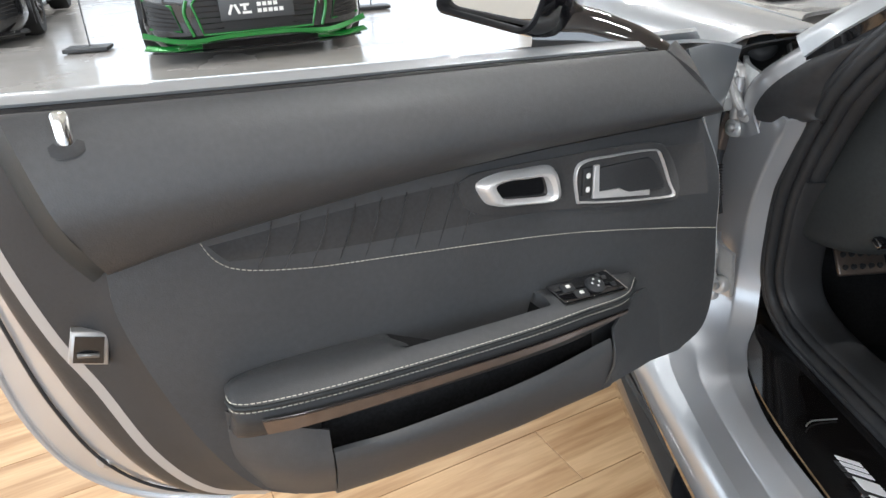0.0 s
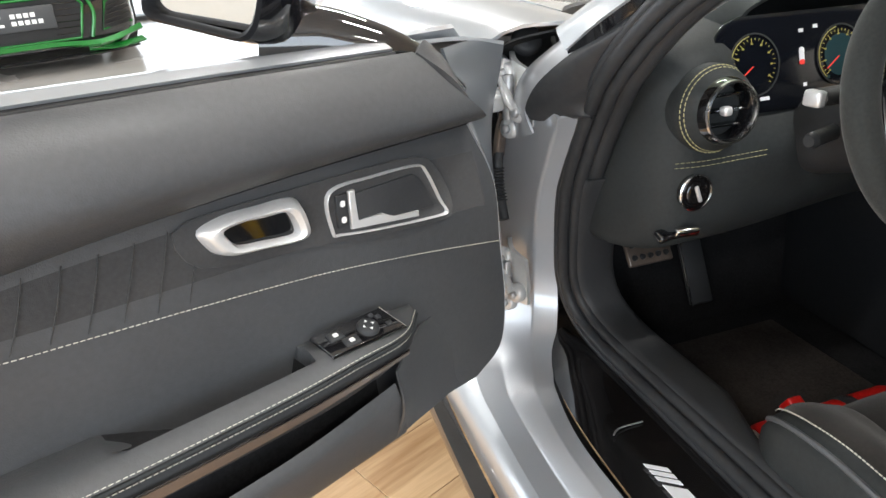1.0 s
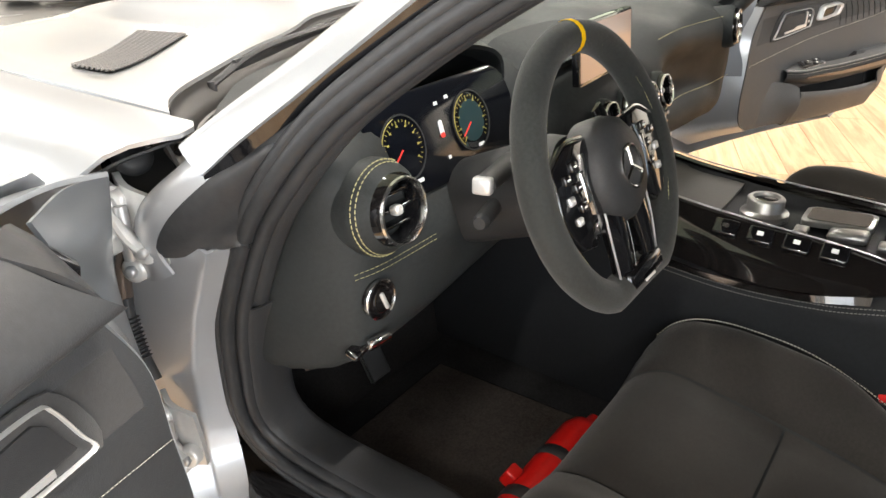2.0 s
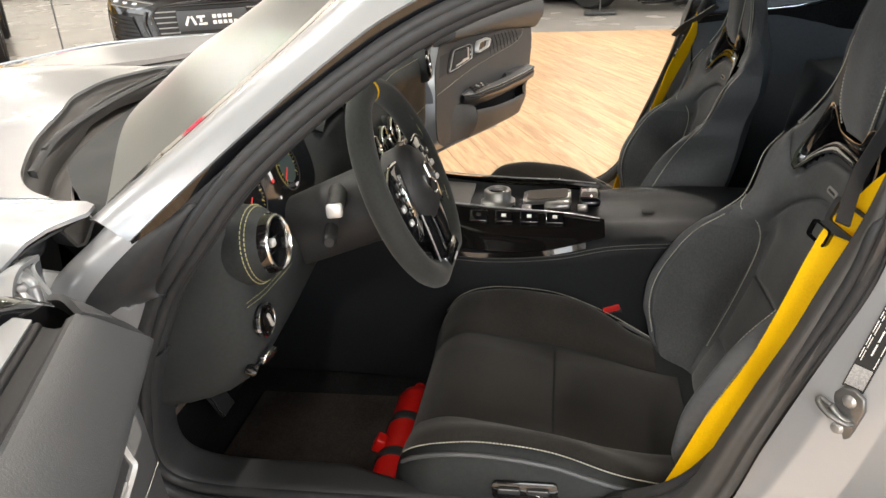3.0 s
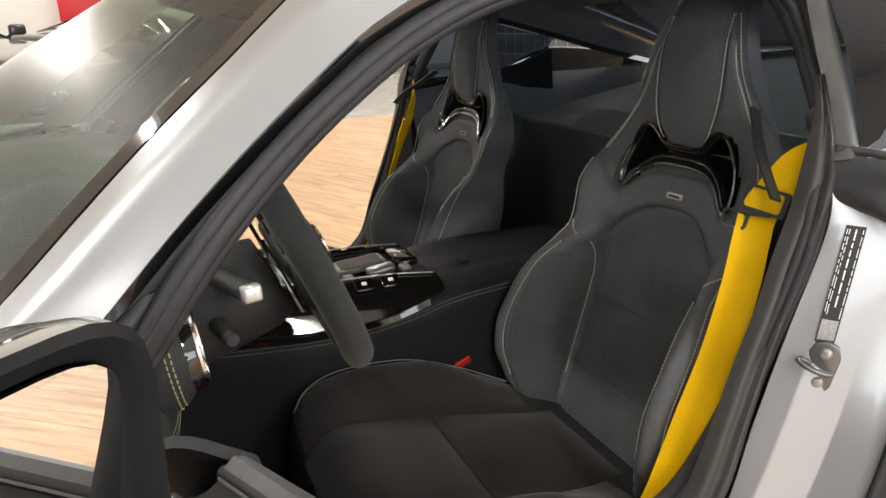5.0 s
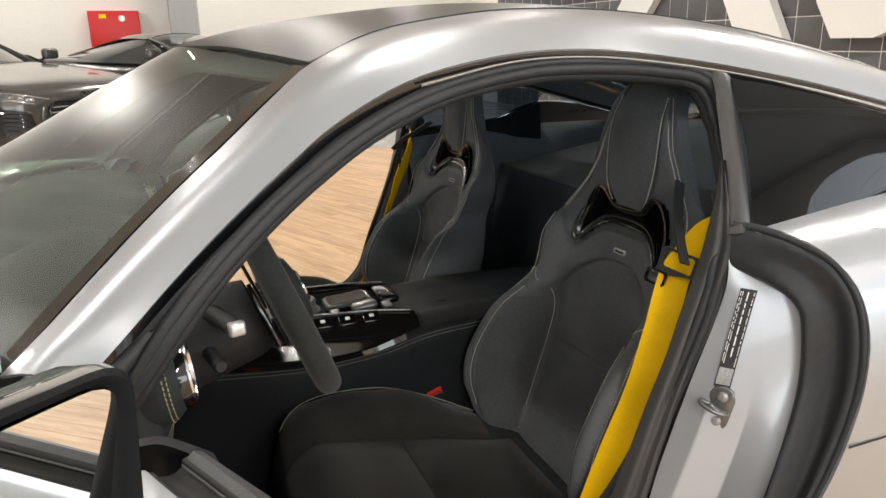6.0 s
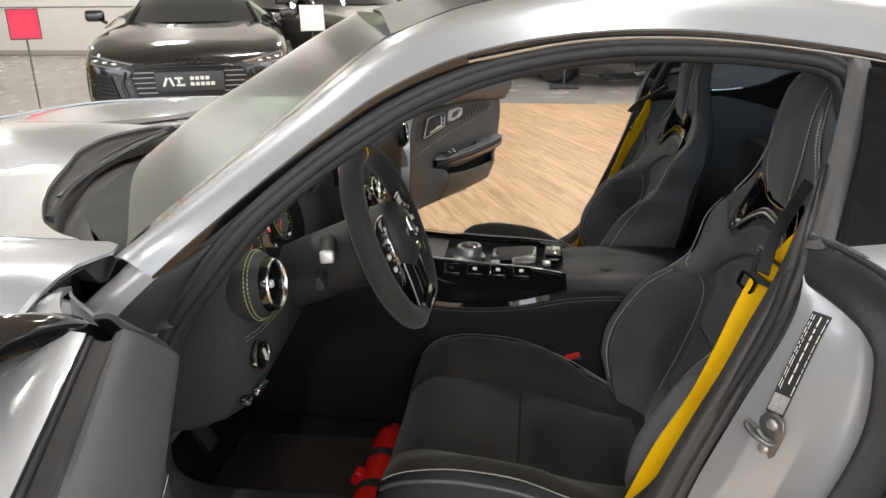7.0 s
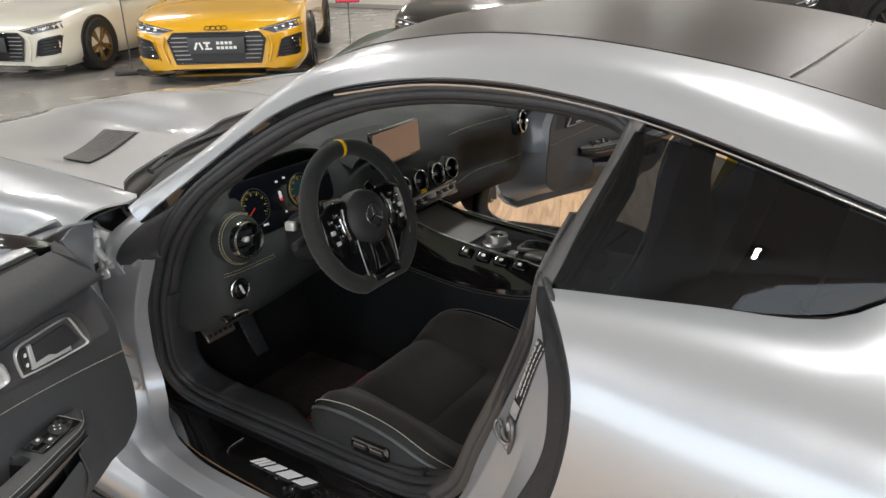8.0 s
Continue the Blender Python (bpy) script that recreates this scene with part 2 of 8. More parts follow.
def turned(profile, m=ORIGIN, sides=32, bm=None):
    """A round body: profile of (radius, height) about its z axis, placed by m."""
    one = bmesh.new()
    rings = []
    for r, z in profile:
        if r < 1e-6:
            rings.append([one.verts.new((0, 0, z))])
        else:
            rings.append([one.verts.new((r * math.cos(2 * math.pi * k / sides), r * math.sin(2 * math.pi * k / sides), z)) for k in range(sides)])
    for a, b in zip(rings, rings[1:]):
        for k in range(sides):
            j = (k + 1) % sides
            if len(a) == 1 and len(b) == 1:
                continue
            if len(a) == 1:
                one.faces.new((a[0], b[j], b[k]))
            elif len(b) == 1:
                one.faces.new((a[k], a[j], b[0]))
            else:
                one.faces.new((a[k], a[j], b[j], b[k]))
    bmesh.ops.transform(one, matrix=m, verts=one.verts)
    return joined(bm, one)


def plate(outline, depth, m=ORIGIN, bevel=0.0, bm=None):
    """A flat body from an outline in its xy plane, extruded along z by depth, placed by m."""
    one = bmesh.new()
    low = [one.verts.new((x, y, 0)) for x, y in outline]
    top = [one.verts.new((x, y, depth)) for x, y in outline]
    n = len(low)
    one.faces.new(low[::-1])
    cap = one.faces.new(top)
    for k in range(n):
        one.faces.new((low[k], low[(k + 1) % n], top[(k + 1) % n], top[k]))
    if bevel:
        bmesh.ops.bevel(one, geom=list(cap.edges), offset=bevel, segments=2, profile=0.5, affect="EDGES")
    bmesh.ops.transform(one, matrix=m, verts=one.verts)
    return joined(bm, one)


def rounded(w, h, r, k=5):
    """Outline of a rectangle with round corners."""
    out = []
    for cx, cy, a in ((w / 2 - r, h / 2 - r, 0), (r - w / 2, h / 2 - r, 90), (r - w / 2, r - h / 2, 180), (w / 2 - r, r - h / 2, 270)):
        for i in range(k + 1):
            t = radians(a + 90 * i / k)
            out.append((cx + r * math.cos(t), cy + r * math.sin(t)))
    return out


def facing(p, normal, upward=(0, 0, 1)):
    """A pose at p whose z looks along normal and whose y is as upright as may be."""
    z = Vector(normal).normalized()
    x = Vector(upward).cross(z).normalized()
    y = z.cross(x)
    m = Matrix((x, y, z)).transposed().to_4x4()
    m.translation = p
    return m


def stitches(pts, n=0, r=0.0012, dash=0.0042, gap=0.0014, bm=None):
    """A row of sewing stitches along a path."""
    path = crom(pts, max(n, 40))
    length = sum((b - a).length for a, b in zip(path, path[1:]))
    count = max(2, int(length / (dash + gap)))
    fine = crom(path, count * 3 + 1)
    bm = bm or bmesh.new()
    for i in range(count):
        tube([fine[3 * i], fine[3 * i + 2]], r, 4, bm=bm)
    return bm


def flip(bm):
    """The other side of the car: mirrored in x."""
    twin = bm.copy()
    for v in twin.verts:
        v.co.x = -v.co.x
    bmesh.ops.reverse_faces(twin, faces=twin.faces)
    return twin


def part(name, bm, material, parent=None, label="", smooth=True, angle=50.0):
    """Links a bmesh as one mesh object under a thing or a part."""
    bmesh.ops.recalc_face_normals(bm, faces=bm.faces)
    me = bpy.data.meshes.new(name)
    for f in bm.faces:
        f.smooth = smooth
    if smooth:
        sharp = radians(angle)
        for e in bm.edges:
            if len(e.link_faces) == 2 and e.calc_face_angle(0) > sharp:
                e.smooth = False
    bm.to_mesh(me)
    bm.free()
    me.materials.append(material)
    ob = new(name, me)
    if parent:
        ob.parent = parent
        ob.matrix_parent_inverse = parent.matrix_world.inverted() if parent.matrix_world != ORIGIN else ORIGIN
    if label:
        tagged(ob, label)
    return ob


def both(name, bm, material, parent, label=""):
    """The same part on the left and the right side."""
    twin = flip(bm)
    return part(name, bm, material, parent, label), part(name, twin, material, parent, label)


def thing(name, label, category, group="", m=None):
    ob = tagged(new(name), label, category, group)
    ob.empty_display_size = 0.1
    if m:
        ob.matrix_world = m
    return ob


def setting(name, bm, material, label, category, smooth=False):
    return tagged(part(name, bm, material, None, "", smooth), label, category, kind="structure")

from mathutils.bvhtree import BVHTree

# ---- the silver coupe: body ----
car = thing("sports_car", "silver two-door coupe with both doors standing open on the wooden floor", "car")

# where the car stands: it leans a little on the uneven floor
CAR_STANDS = Matrix(((0.99987, 0.00337, 0.01576, -0.02314), (-0.00370, 0.99977, 0.02110, -0.02629), (-0.01569, -0.02115, 0.99965, 0.05145), (0, 0, 0, 1)))

# edge curves of the left side; x = 0 is the centre line, y = 0 the door hinge
RAIL_LOW = [(-0.868, -0.105, 0.893), (-0.852, -0.15, 0.93), (-0.822, -0.205, 0.974), (-0.797, -0.27, 1.024), (-0.774, -0.345, 1.078), (-0.750, -0.42, 1.125), (-0.722, -0.53, 1.168),
            (-0.690, -0.68, 1.190), (-0.665, -0.82, 1.190), (-0.655, -0.95, 1.176), (-0.662, -1.086, 1.153), (-0.690, -1.25, 1.115), (-0.715, -1.45, 1.060), (-0.735, -1.7, 0.985), (-0.75, -1.92, 0.925)]
RAIL_TOP = [(-0.835, -0.035, 0.905), (-0.805, -0.085, 0.943), (-0.757, -0.145, 0.990), (-0.715, -0.213, 1.043), (-0.688, -0.287, 1.098), (-0.668, -0.350, 1.147), (-0.640, -0.41, 1.188),
            (-0.598, -0.50, 1.222), (-0.572, -0.60, 1.240), (-0.558, -0.75, 1.252), (-0.553, -0.95, 1.244), (-0.558, -1.2, 1.207), (-0.575, -1.45, 1.145), (-0.60, -1.7, 1.062), (-0.63, -1.92, 0.985)]
mid = [tuple((Vector(a) + Vector(b)) / 2 + Vector((-0.012, 0.0, 0.014))) for a, b in zip(RAIL_LOW, RAIL_TOP)]
both("roof_rail", skin([RAIL_LOW, mid, RAIL_TOP], 90, 9, -0.004), silver, car, "silver roof rail and windscreen pillar")

# dark roof and rear glass
roof_edge = RAIL_TOP[6:13]
roof_mid = [(0, -0.255, 1.222), (0, -0.38, 1.250), (0, -0.55, 1.272), (0, -0.75, 1.283), (0, -0.98, 1.276), (0, -1.22, 1.243), (0, -1.46, 1.185)]
quarter = [tuple(Vector(a).lerp(Vector(b), 0.52) + Vector((0, 0, 0.010))) for a, b in zip(roof_edge, roof_mid)]
mirror_x = lambda pts: [(-x, y, z) for x, y, z in pts]
roof_skin = skin([roof_edge, quarter, roof_mid, mirror_x(quarter), mirror_x(roof_edge)], 46, 33)
roof_tree = BVHTree.FromBMesh(roof_skin)
roof_skin.free()
roof = part("roof", skin([roof_edge, quarter, roof_mid, mirror_x(quarter), mirror_x(roof_edge)], 46, 33, -0.006), roof_dark, car, "dark grey roof panel")
seam_at = [roof_tree.ray_cast(Vector((0.05 * k, -1.285 + 0.16 * (0.05 * k) ** 2, 2)), Vector((0, 0, -1)))[0] for k in range(-11, 12)]
part("roof_seam", tube([p + Vector((0, 0, 0.0045)) for p in seam_at if p], 0.0035, 6), gloss_black, roof)
hatch_edge = [(-0.570, -1.452, 1.145), (-0.595, -1.70, 1.060), (-0.62, -1.92, 0.985), (-0.62, -2.12, 0.93)]
hatch_mid = [(0, -1.464, 1.183), (0, -1.75, 1.105), (0, -2.0, 1.03), (0, -2.25, 0.965)]
part("rear_window", skin([hatch_edge, hatch_mid, mirror_x(hatch_edge)], 24, 25, -0.004), rear_glass, car, "tinted sloping rear window")
tail = [(-0.93, -1.92, 0.90), (-0.90, -2.3, 0.86), (-0.78, -2.62, 0.80), (-0.72, -2.76, 0.60), (-0.74, -2.74, 0.30)]
tail_mid = [(0, -2.25, 0.962), (0, -2.45, 0.91), (0, -2.72, 0.84), (0, -2.86, 0.62), (0, -2.82, 0.28)]
part("tail", skin([tail, tail_mid, mirror_x(tail)], 30, 25, -0.004), silver, car, "silver tail panel")

# windscreen, scuttle and wipers
screen_side = [(-0.822, -0.045, 0.912), (-0.792, -0.09, 0.950), (-0.745, -0.15, 0.998), (-0.705, -0.218, 1.050), (-0.680, -0.29, 1.104), (-0.660, -0.352, 1.152), (-0.634, -0.405, 1.186)]
screen_mid = [(0, 0.292, 0.918), (0, 0.23, 0.962), (0, 0.15, 1.02), (0, 0.05, 1.07), (0, -0.06, 1.128), (0, -0.16, 1.178), (0, -0.25, 1.220)]
screen_q = [tuple(Vector(a).lerp(Vector(b), 0.55) + Vector((0, 0.045, 0.018))) for a, b in zip(screen_side, screen_mid)]
windscreen = part("windscreen", skin([screen_side, screen_q, screen_mid, mirror_x(screen_q), mirror_x(screen_side)], 26, 33), clear_glass, car, "greenish windscreen glass")
windscreen.visible_shadow = False
edge_in = [tuple(Vector(p) + Vector((0.030, 0.012, 0.004))) for p in screen_side]
both("screen_border", skin([[tuple(Vector(p) + Vector((0.0, 0.0, 0.003))) for p in screen_side], edge_in], 26, 3, 0.002), gloss_black, windscreen)
cowl_front = [(-0.815, 0.03, 0.890), (-0.77, 0.13, 0.870), (-0.58, 0.31, 0.858), (-0.28, 0.45, 0.860), (0, 0.50, 0.862)]
cowl_back = [(-0.826, -0.03, 0.905), (-0.72, 0.075, 0.900), (-0.50, 0.195, 0.900), (-0.26, 0.27, 0.904), (0, 0.295, 0.908)]
full = lambda c: c + mirror_x(c[:-1])[::-1]
part("scuttle", skin([full(cowl_back), [tuple((Vector(a) + Vector(b)) / 2 - Vector((0, 0, 0.03))) for a, b in zip(full(cowl_back), full(cowl_front))], full(cowl_front)], 60, 9, 0.004), scuttle_grey, car, "grey plastic scuttle panel")
for dx in (-0.02, 0.55):
    arm = tube([(-0.58 + dx, 0.23, 0.895), (-0.45 + dx, 0.26, 0.925), (-0.22 + dx, 0.30, 0.935), (0.02 + dx, 0.31, 0.945)], 0.008, 8, n=20, flat=0.6)
    wiper = part("wiper", arm, soft, car, "black windscreen wiper")
    part("blade", tube([(-0.52 + dx, 0.245, 0.912), (-0.2 + dx, 0.325, 0.93), (0.12 + dx, 0.34, 0.938)], 0.006, 6, n=14, flat=1.6), rubber, wiper)
    part("pivot", turned([(0, 0.008), (0.006, 0.007), (0.008, 0.0), (0.008, -0.02)], pose(-0.58 + dx, 0.23, 0.893), 16), soft, wiper)

# bonnet with its lifted rear lip and two grilles, wings
hood_rows = []
BONNET_EDGE = ((0, 0.445), (0.11, 0.432), (0.22, 0.405), (0.33, 0.365), (0.465, 0.302), (0.56, 0.246), (0.66, 0.178), (0.72, 0.128), (0.765, 0.076), (0.80, 0.02))


def back(x):
    """How far forward the bonnet's rear edge lies at x."""
    for (a, p), (b, q) in zip(BONNET_EDGE, BONNET_EDGE[1:]):
        if abs(x) <= b:
            return p + (q - p) * (abs(x) - a) / (b - a)
    return 0.0


dome = lambda x, a, b, c: float(np.interp(abs(x), (0.0, 0.13, 0.19, 0.25, 0.31, 0.56, 0.66, 0.74, 0.80), (a, a - 0.003, a * 0.78 + b * 0.22, a * 0.35 + b * 0.65, b + 0.004, b, b * 0.75 + c * 0.25, b * 0.3 + c * 0.7, c)))
for f, crown, valley, ridge in ((0.0, 0.932, 0.906, 0.917), (0.25, 0.952, 0.894, 0.927), (0.5, 0.948, 0.905, 0.928), (0.75, 0.922, 0.898, 0.908), (1.0, 0.868, 0.858, 0.86)):
    row = []
    for x in (-0.80, -0.772, -0.74, -0.68, -0.60, -0.52, -0.45, -0.36, -0.31, -0.25, -0.19, -0.13, 0, 0.13, 0.19, 0.25, 0.31, 0.36, 0.45, 0.52, 0.60, 0.68, 0.74, 0.772, 0.80):
        yb = back(x) + 0.02
        yy = yb + (1.5 - 0.10 * (x / 0.8) ** 2 - yb) * f
        z = dome(x, crown, valley, ridge)
        row.append((x, yy, z))
    hood_rows.append(row)
edge_row = [Vector(p) for p in hood_rows[0]]
flange = [edge_row, [p + Vector((0, -0.002, -0.014)) for p in edge_row], [p + Vector((0, -0.022, -0.030)) for p in edge_row], [p + Vector((0, -0.024, -0.060)) for p in edge_row]]
hood_tree = BVHTree.FromBMesh(skin(hood_rows, 97, 31))
bonnet = part("bonnet", skin(hood_rows, 97, 31, -0.006), silver, car, "silver bonnet with two black grilles")
part("bonnet_flange", skin([r[1:-1] for r in flange], 80, 10, 0.002), flange_grey, bonnet, "dark grey flange under the bonnet edge")
wing_in = [(-0.806, -0.012, 0.917), (-0.802, 0.30, 0.923), (-0.802, 0.62, 0.932), (-0.79, 1.0, 0.922), (-0.76, 1.4, 0.87)]
wing_a = [(-0.836, -0.040, 0.916), (-0.880, 0.25, 0.920), (-0.890, 0.62, 0.925), (-0.885, 1.0, 0.908), (-0.85, 1.42, 0.845)]
wing_b = [(-0.915, 0.004, 0.900), (-0.955, 0.25, 0.885), (-0.97, 0.62, 0.875), (-0.965, 1.0, 0.845), (-0.92, 1.40, 0.77)]
wing_c = [(-0.975, 0.045, 0.80), (-0.975, 0.25, 0.73), (-0.995, 0.5, 0.735), (-0.995, 1.05, 0.70), (-0.94, 1.40, 0.60)]
wing_d = [(-0.975, 0.03, 0.45), (-0.965, 0.2, 0.42), (-0.97, 0.34, 0.40), (-0.99, 1.15, 0.42), (-0.94, 1.38, 0.35)]
both("front_wing", skin([wing_in, wing_a, wing_b, wing_c, wing_d], 40, 25, -0.005), silver, car, "silver front wing")
both("bonnet_gap", tube([(x - 0.0015, y, z - 0.006) for x, y, z in wing_in], 0.004, 6, n=30), gloss_black, car)
nose = [(-0.94, 1.40, 0.72), (-0.86, 1.54, 0.70), (-0.5, 1.68, 0.70), (0, 1.72, 0.70)]
nose_low = [(-0.94, 1.38, 0.18), (-0.86, 1.55, 0.16), (-0.5, 1.72, 0.15), (0, 1.76, 0.15)]
nose_top = [(-0.80, 1.38, 0.862), (-0.74, 1.43, 0.86), (-0.45, 1.50, 0.858), (0, 1.52, 0.866)]
part("front_bumper", skin([full(nose_top), full(nose), full(nose_low)], 40, 11, -0.004), silver, car, "silver front bumper")


def bonnet_grille(sx):
    """A mesh grille let into the bonnet, with its raised lip."""
    a, b, c, d = (Vector(p) for p in ((-0.682, 0.485, 0.900), (-0.377, 0.759, 0.896), (-0.349, 0.632, 0.896), (-0.679, 0.366, 0.899)))
    on = lambda p: hood_tree.ray_cast(Vector((p.x, p.y, 2)), Vector((0, 0, -1)))[0]
    up = Vector((0, 0, 0.0105))
    bm = cells([[on(a.lerp(b, k / 8).lerp(d.lerp(c, k / 8), j / 3)) + up * 0.75 for k in range(9)] for j in range(4)])
    bmesh.ops.solidify(bm, geom=bm.faces[:], thickness=0.004)
    lip = tube([on(c) + up * 0.2, on(c.lerp(b, 0.5)) + up * 0.9, on(b) + up * 0.2], 0.010, 10, n=16, flat=0.6)
    bars = bmesh.new()
    for k in range(1, 9):
        tube([on(a.lerp(d, k / 9).lerp(b.lerp(c, k / 9), j / 6)) + up for j in range(7)], 0.002, 4, bm=bars)
    for k in range(1, 30):
        tube([on(a.lerp(b, k / 30)) + up, on(d.lerp(c, k / 30)) + up], 0.002, 4, bm=bars)
    if sx > 0:
        bm, lip, bars = flip(bm), flip(lip), flip(bars)
    grille = part("bonnet_grille", bm, gloss_black, bonnet, "black mesh bonnet grille")
    part("grille_lip", lip, silver, bonnet)
    part("grille_mesh", bars, scuttle_grey, bonnet)


bonnet_grille(-1)
bonnet_grille(1)

# rear quarter, side glass and tail
QUARTER = [(-0.828, -0.995, 0.928), (-0.868, -1.028, 0.922), (-0.903, -1.060, 0.896), (-0.928, -1.084, 0.855), (-0.944, -1.092, 0.805), (-0.953, -1.088, 0.75), (-0.957, -1.072, 0.68), (-0.955, -1.035, 0.58), (-0.95, -0.97, 0.48), (-0.945, -0.88, 0.40), (-0.945, -0.80, 0.365)]
q1 = [(-0.800, -1.20, 0.938), (-0.868, -1.22, 0.928), (-0.915, -1.24, 0.895), (-0.945, -1.25, 0.85), (-0.962, -1.25, 0.80), (-0.972, -1.24, 0.74), (-0.975, -1.22, 0.66), (-0.972, -1.20, 0.57), (-0.965, -1.16, 0.48), (-0.958, -1.12, 0.40), (-0.955, -1.08, 0.33)]
q15 = [(-0.788, -1.35, 0.950), (-0.866, -1.36, 0.938), (-0.924, -1.37, 0.900), (-0.958, -1.38, 0.85), (-0.975, -1.38, 0.80), (-0.985, -1.37, 0.74), (-0.989, -1.36, 0.66), (-0.987, -1.34, 0.57), (-0.978, -1.32, 0.48), (-0.97, -1.30, 0.40), (-0.963, -1.28, 0.33)]
q2 = [(-0.752, -1.50, 1.000), (-0.86, -1.50, 0.945), (-0.93, -1.50, 0.905), (-0.968, -1.50, 0.85), (-0.985, -1.50, 0.80), (-0.995, -1.50, 0.74), (-1.0, -1.49, 0.66), (-1.0, -1.48, 0.57), (-0.99, -1.47, 0.48), (-0.98, -1.46, 0.40), (-0.97, -1.45, 0.33)]
q3 = [(-0.745, -1.92, 0.94), (-0.85, -1.92, 0.935), (-0.94, -1.92, 0.90), (-0.985, -1.92, 0.85), (-1.0, -1.92, 0.80), (-1.005, -1.92, 0.74), (-1.005, -1.92, 0.70), (-1.0, -1.92, 0.68), (-0.99, -1.92, 0.67), (-0.98, -1.92, 0.66), (-0.97, -1.92, 0.65)]
q4 = [(-0.70, -2.4, 0.87), (-0.80, -2.45, 0.86), (-0.87, -2.48, 0.84), (-0.90, -2.5, 0.80), (-0.91, -2.5, 0.76), (-0.92, -2.5, 0.70), (-0.92, -2.5, 0.62), (-0.91, -2.5, 0.55), (-0.9, -2.5, 0.48), (-0.89, -2.5, 0.40), (-0.88, -2.5, 0.33)]
both("rear_wing", skin([QUARTER, q1, q15, q2, q3, q4], 36, 41, -0.005), silver, car, "silver rear wing panel")
both("filler_seam", tube([(-0.9645, -1.060, 0.636), (-0.981, -1.25, 0.65), (-0.99, -1.42, 0.655)], 0.0018, 4, n=12), gloss_black, car)
GLASS_LOW = [(-0.820, -0.998, 0.924), (-0.811, -1.10, 0.932), (-0.797, -1.21, 0.938), (-0.780, -1.32, 0.948), (-0.762, -1.41, 0.970), (-0.748, -1.49, 1.005)]
GLASS_TOP = [(-0.682, -1.062, 1.138), (-0.684, -1.14, 1.125), (-0.697, -1.24, 1.102), (-0.708, -1.34, 1.074), (-0.718, -1.43, 1.050), (-0.724, -1.51, 1.030)]
mid_g = [tuple((Vector(a) + Vector(b)) / 2 + Vector((-0.012, 0, 0.004))) for a, b in zip(GLASS_LOW, GLASS_TOP)]
both("side_window", skin([GLASS_LOW, mid_g, GLASS_TOP], 30, 9), dark_glass, car, "tinted fixed rear side window")
both("rear_side_trim", skin([[(x + 0.014, y, z - 0.003) for x, y, z in GLASS_LOW], [(x + 0.020, y, 0.80) for x, y, z in GLASS_LOW], [(x + 0.020, y, 0.55) for x, y, z in GLASS_LOW]], 20, 7, 0.004), carpet, car, "dark trim below the rear side window")
both("window_trim", tube([(x - 0.006, y, z - 0.002) for x, y, z in GLASS_LOW], 0.007, 8, n=30, flat=0.7), gloss_black, car)
both("roof_trim", skin([RAIL_LOW, [(x + 0.004, y + 0.002, z - 0.016) for x, y, z in RAIL_LOW]], 90, 4, 0.006), gloss_black, car, "gloss black roof trim strip")
both("chrome_trim", tube([(x - 0.004, y, z - 0.009) for x, y, z in RAIL_LOW[6:]], 0.0022, 6, n=60), chrome, car)

# door frame: rubber seals, painted jambs, sill
SEAL = [(-0.826, -0.098, 0.80), (-0.838, -0.155, 0.865), (-0.822, -0.225, 0.945), (-0.790, -0.30, 1.008), (-0.762, -0.38, 1.062), (-0.735, -0.47, 1.110), (-0.705, -0.58, 1.145), (-0.675, -0.72, 1.163), (-0.652, -0.86, 1.160), (-0.645, -0.97, 1.148),
        (-0.662, -1.03, 1.120), (-0.70, -1.015, 1.06), (-0.765, -0.985, 0.975), (-0.80, -0.965, 0.90), (-0.802, -0.945, 0.81), (-0.795, -0.895, 0.68), (-0.788, -0.845, 0.56), (-0.778, -0.785, 0.46), (-0.765, -0.70, 0.405), (-0.758, -0.58, 0.385),
        (-0.757, -0.40, 0.385), (-0.757, -0.20, 0.385), (-0.760, -0.05, 0.390), (-0.770, 0.015, 0.42), (-0.785, 0.03, 0.48), (-0.800, 0.01, 0.57), (-0.814, -0.02, 0.66), (-0.822, -0.062, 0.74)]
seal_path = crom(SEAL, 150, True)
middle = Vector((-0.75, -0.5, 0.78))


def around(out, inward, r, foot=0.0):
    """A seal that follows the opening: moved out from its middle and in towards the cabin; slimmer along the rear jamb."""
    rings = []
    for i, p in enumerate(seal_path):
        d = (seal_path[(i + 1) % 150] - seal_path[i - 1]).normalized()
        side = d.cross(Vector((1, 0, 0))).normalized()
        if side.dot(p - middle) < 0:
            side.negate()
        w = min(1.0, max(0.0, (-p.y - 0.72) / 0.16)) * min(1.0, max(0.0, (1.15 - p.z) / 0.08))
        post = w * min(1.0, max(0.0, (p.z - 0.88) / 0.06))
        c = p + side * (out + 0.002 * w + 0.032 * post) + Vector((inward * (1 - 0.6 * w) + 0.008 * w, 0, 0))
        low = foot * min(1.0, max(0.0, (0.62 - p.z) / 0.14)) * (1 - w)
        c.x += 0.6 * r * low
        rr = r * (1 - 0.25 * w) * (1 + low)
        over = side.cross(d)
        rings.append([c + rr * (math.cos(a) * side + math.sin(a) * over) for a in (2 * math.pi * k / 12 for k in range(12))])
    rings.append(rings[0])
    bm = cells(rings, True)
    bmesh.ops.remove_doubles(bm, verts=bm.verts, dist=0.0002)
    return bm


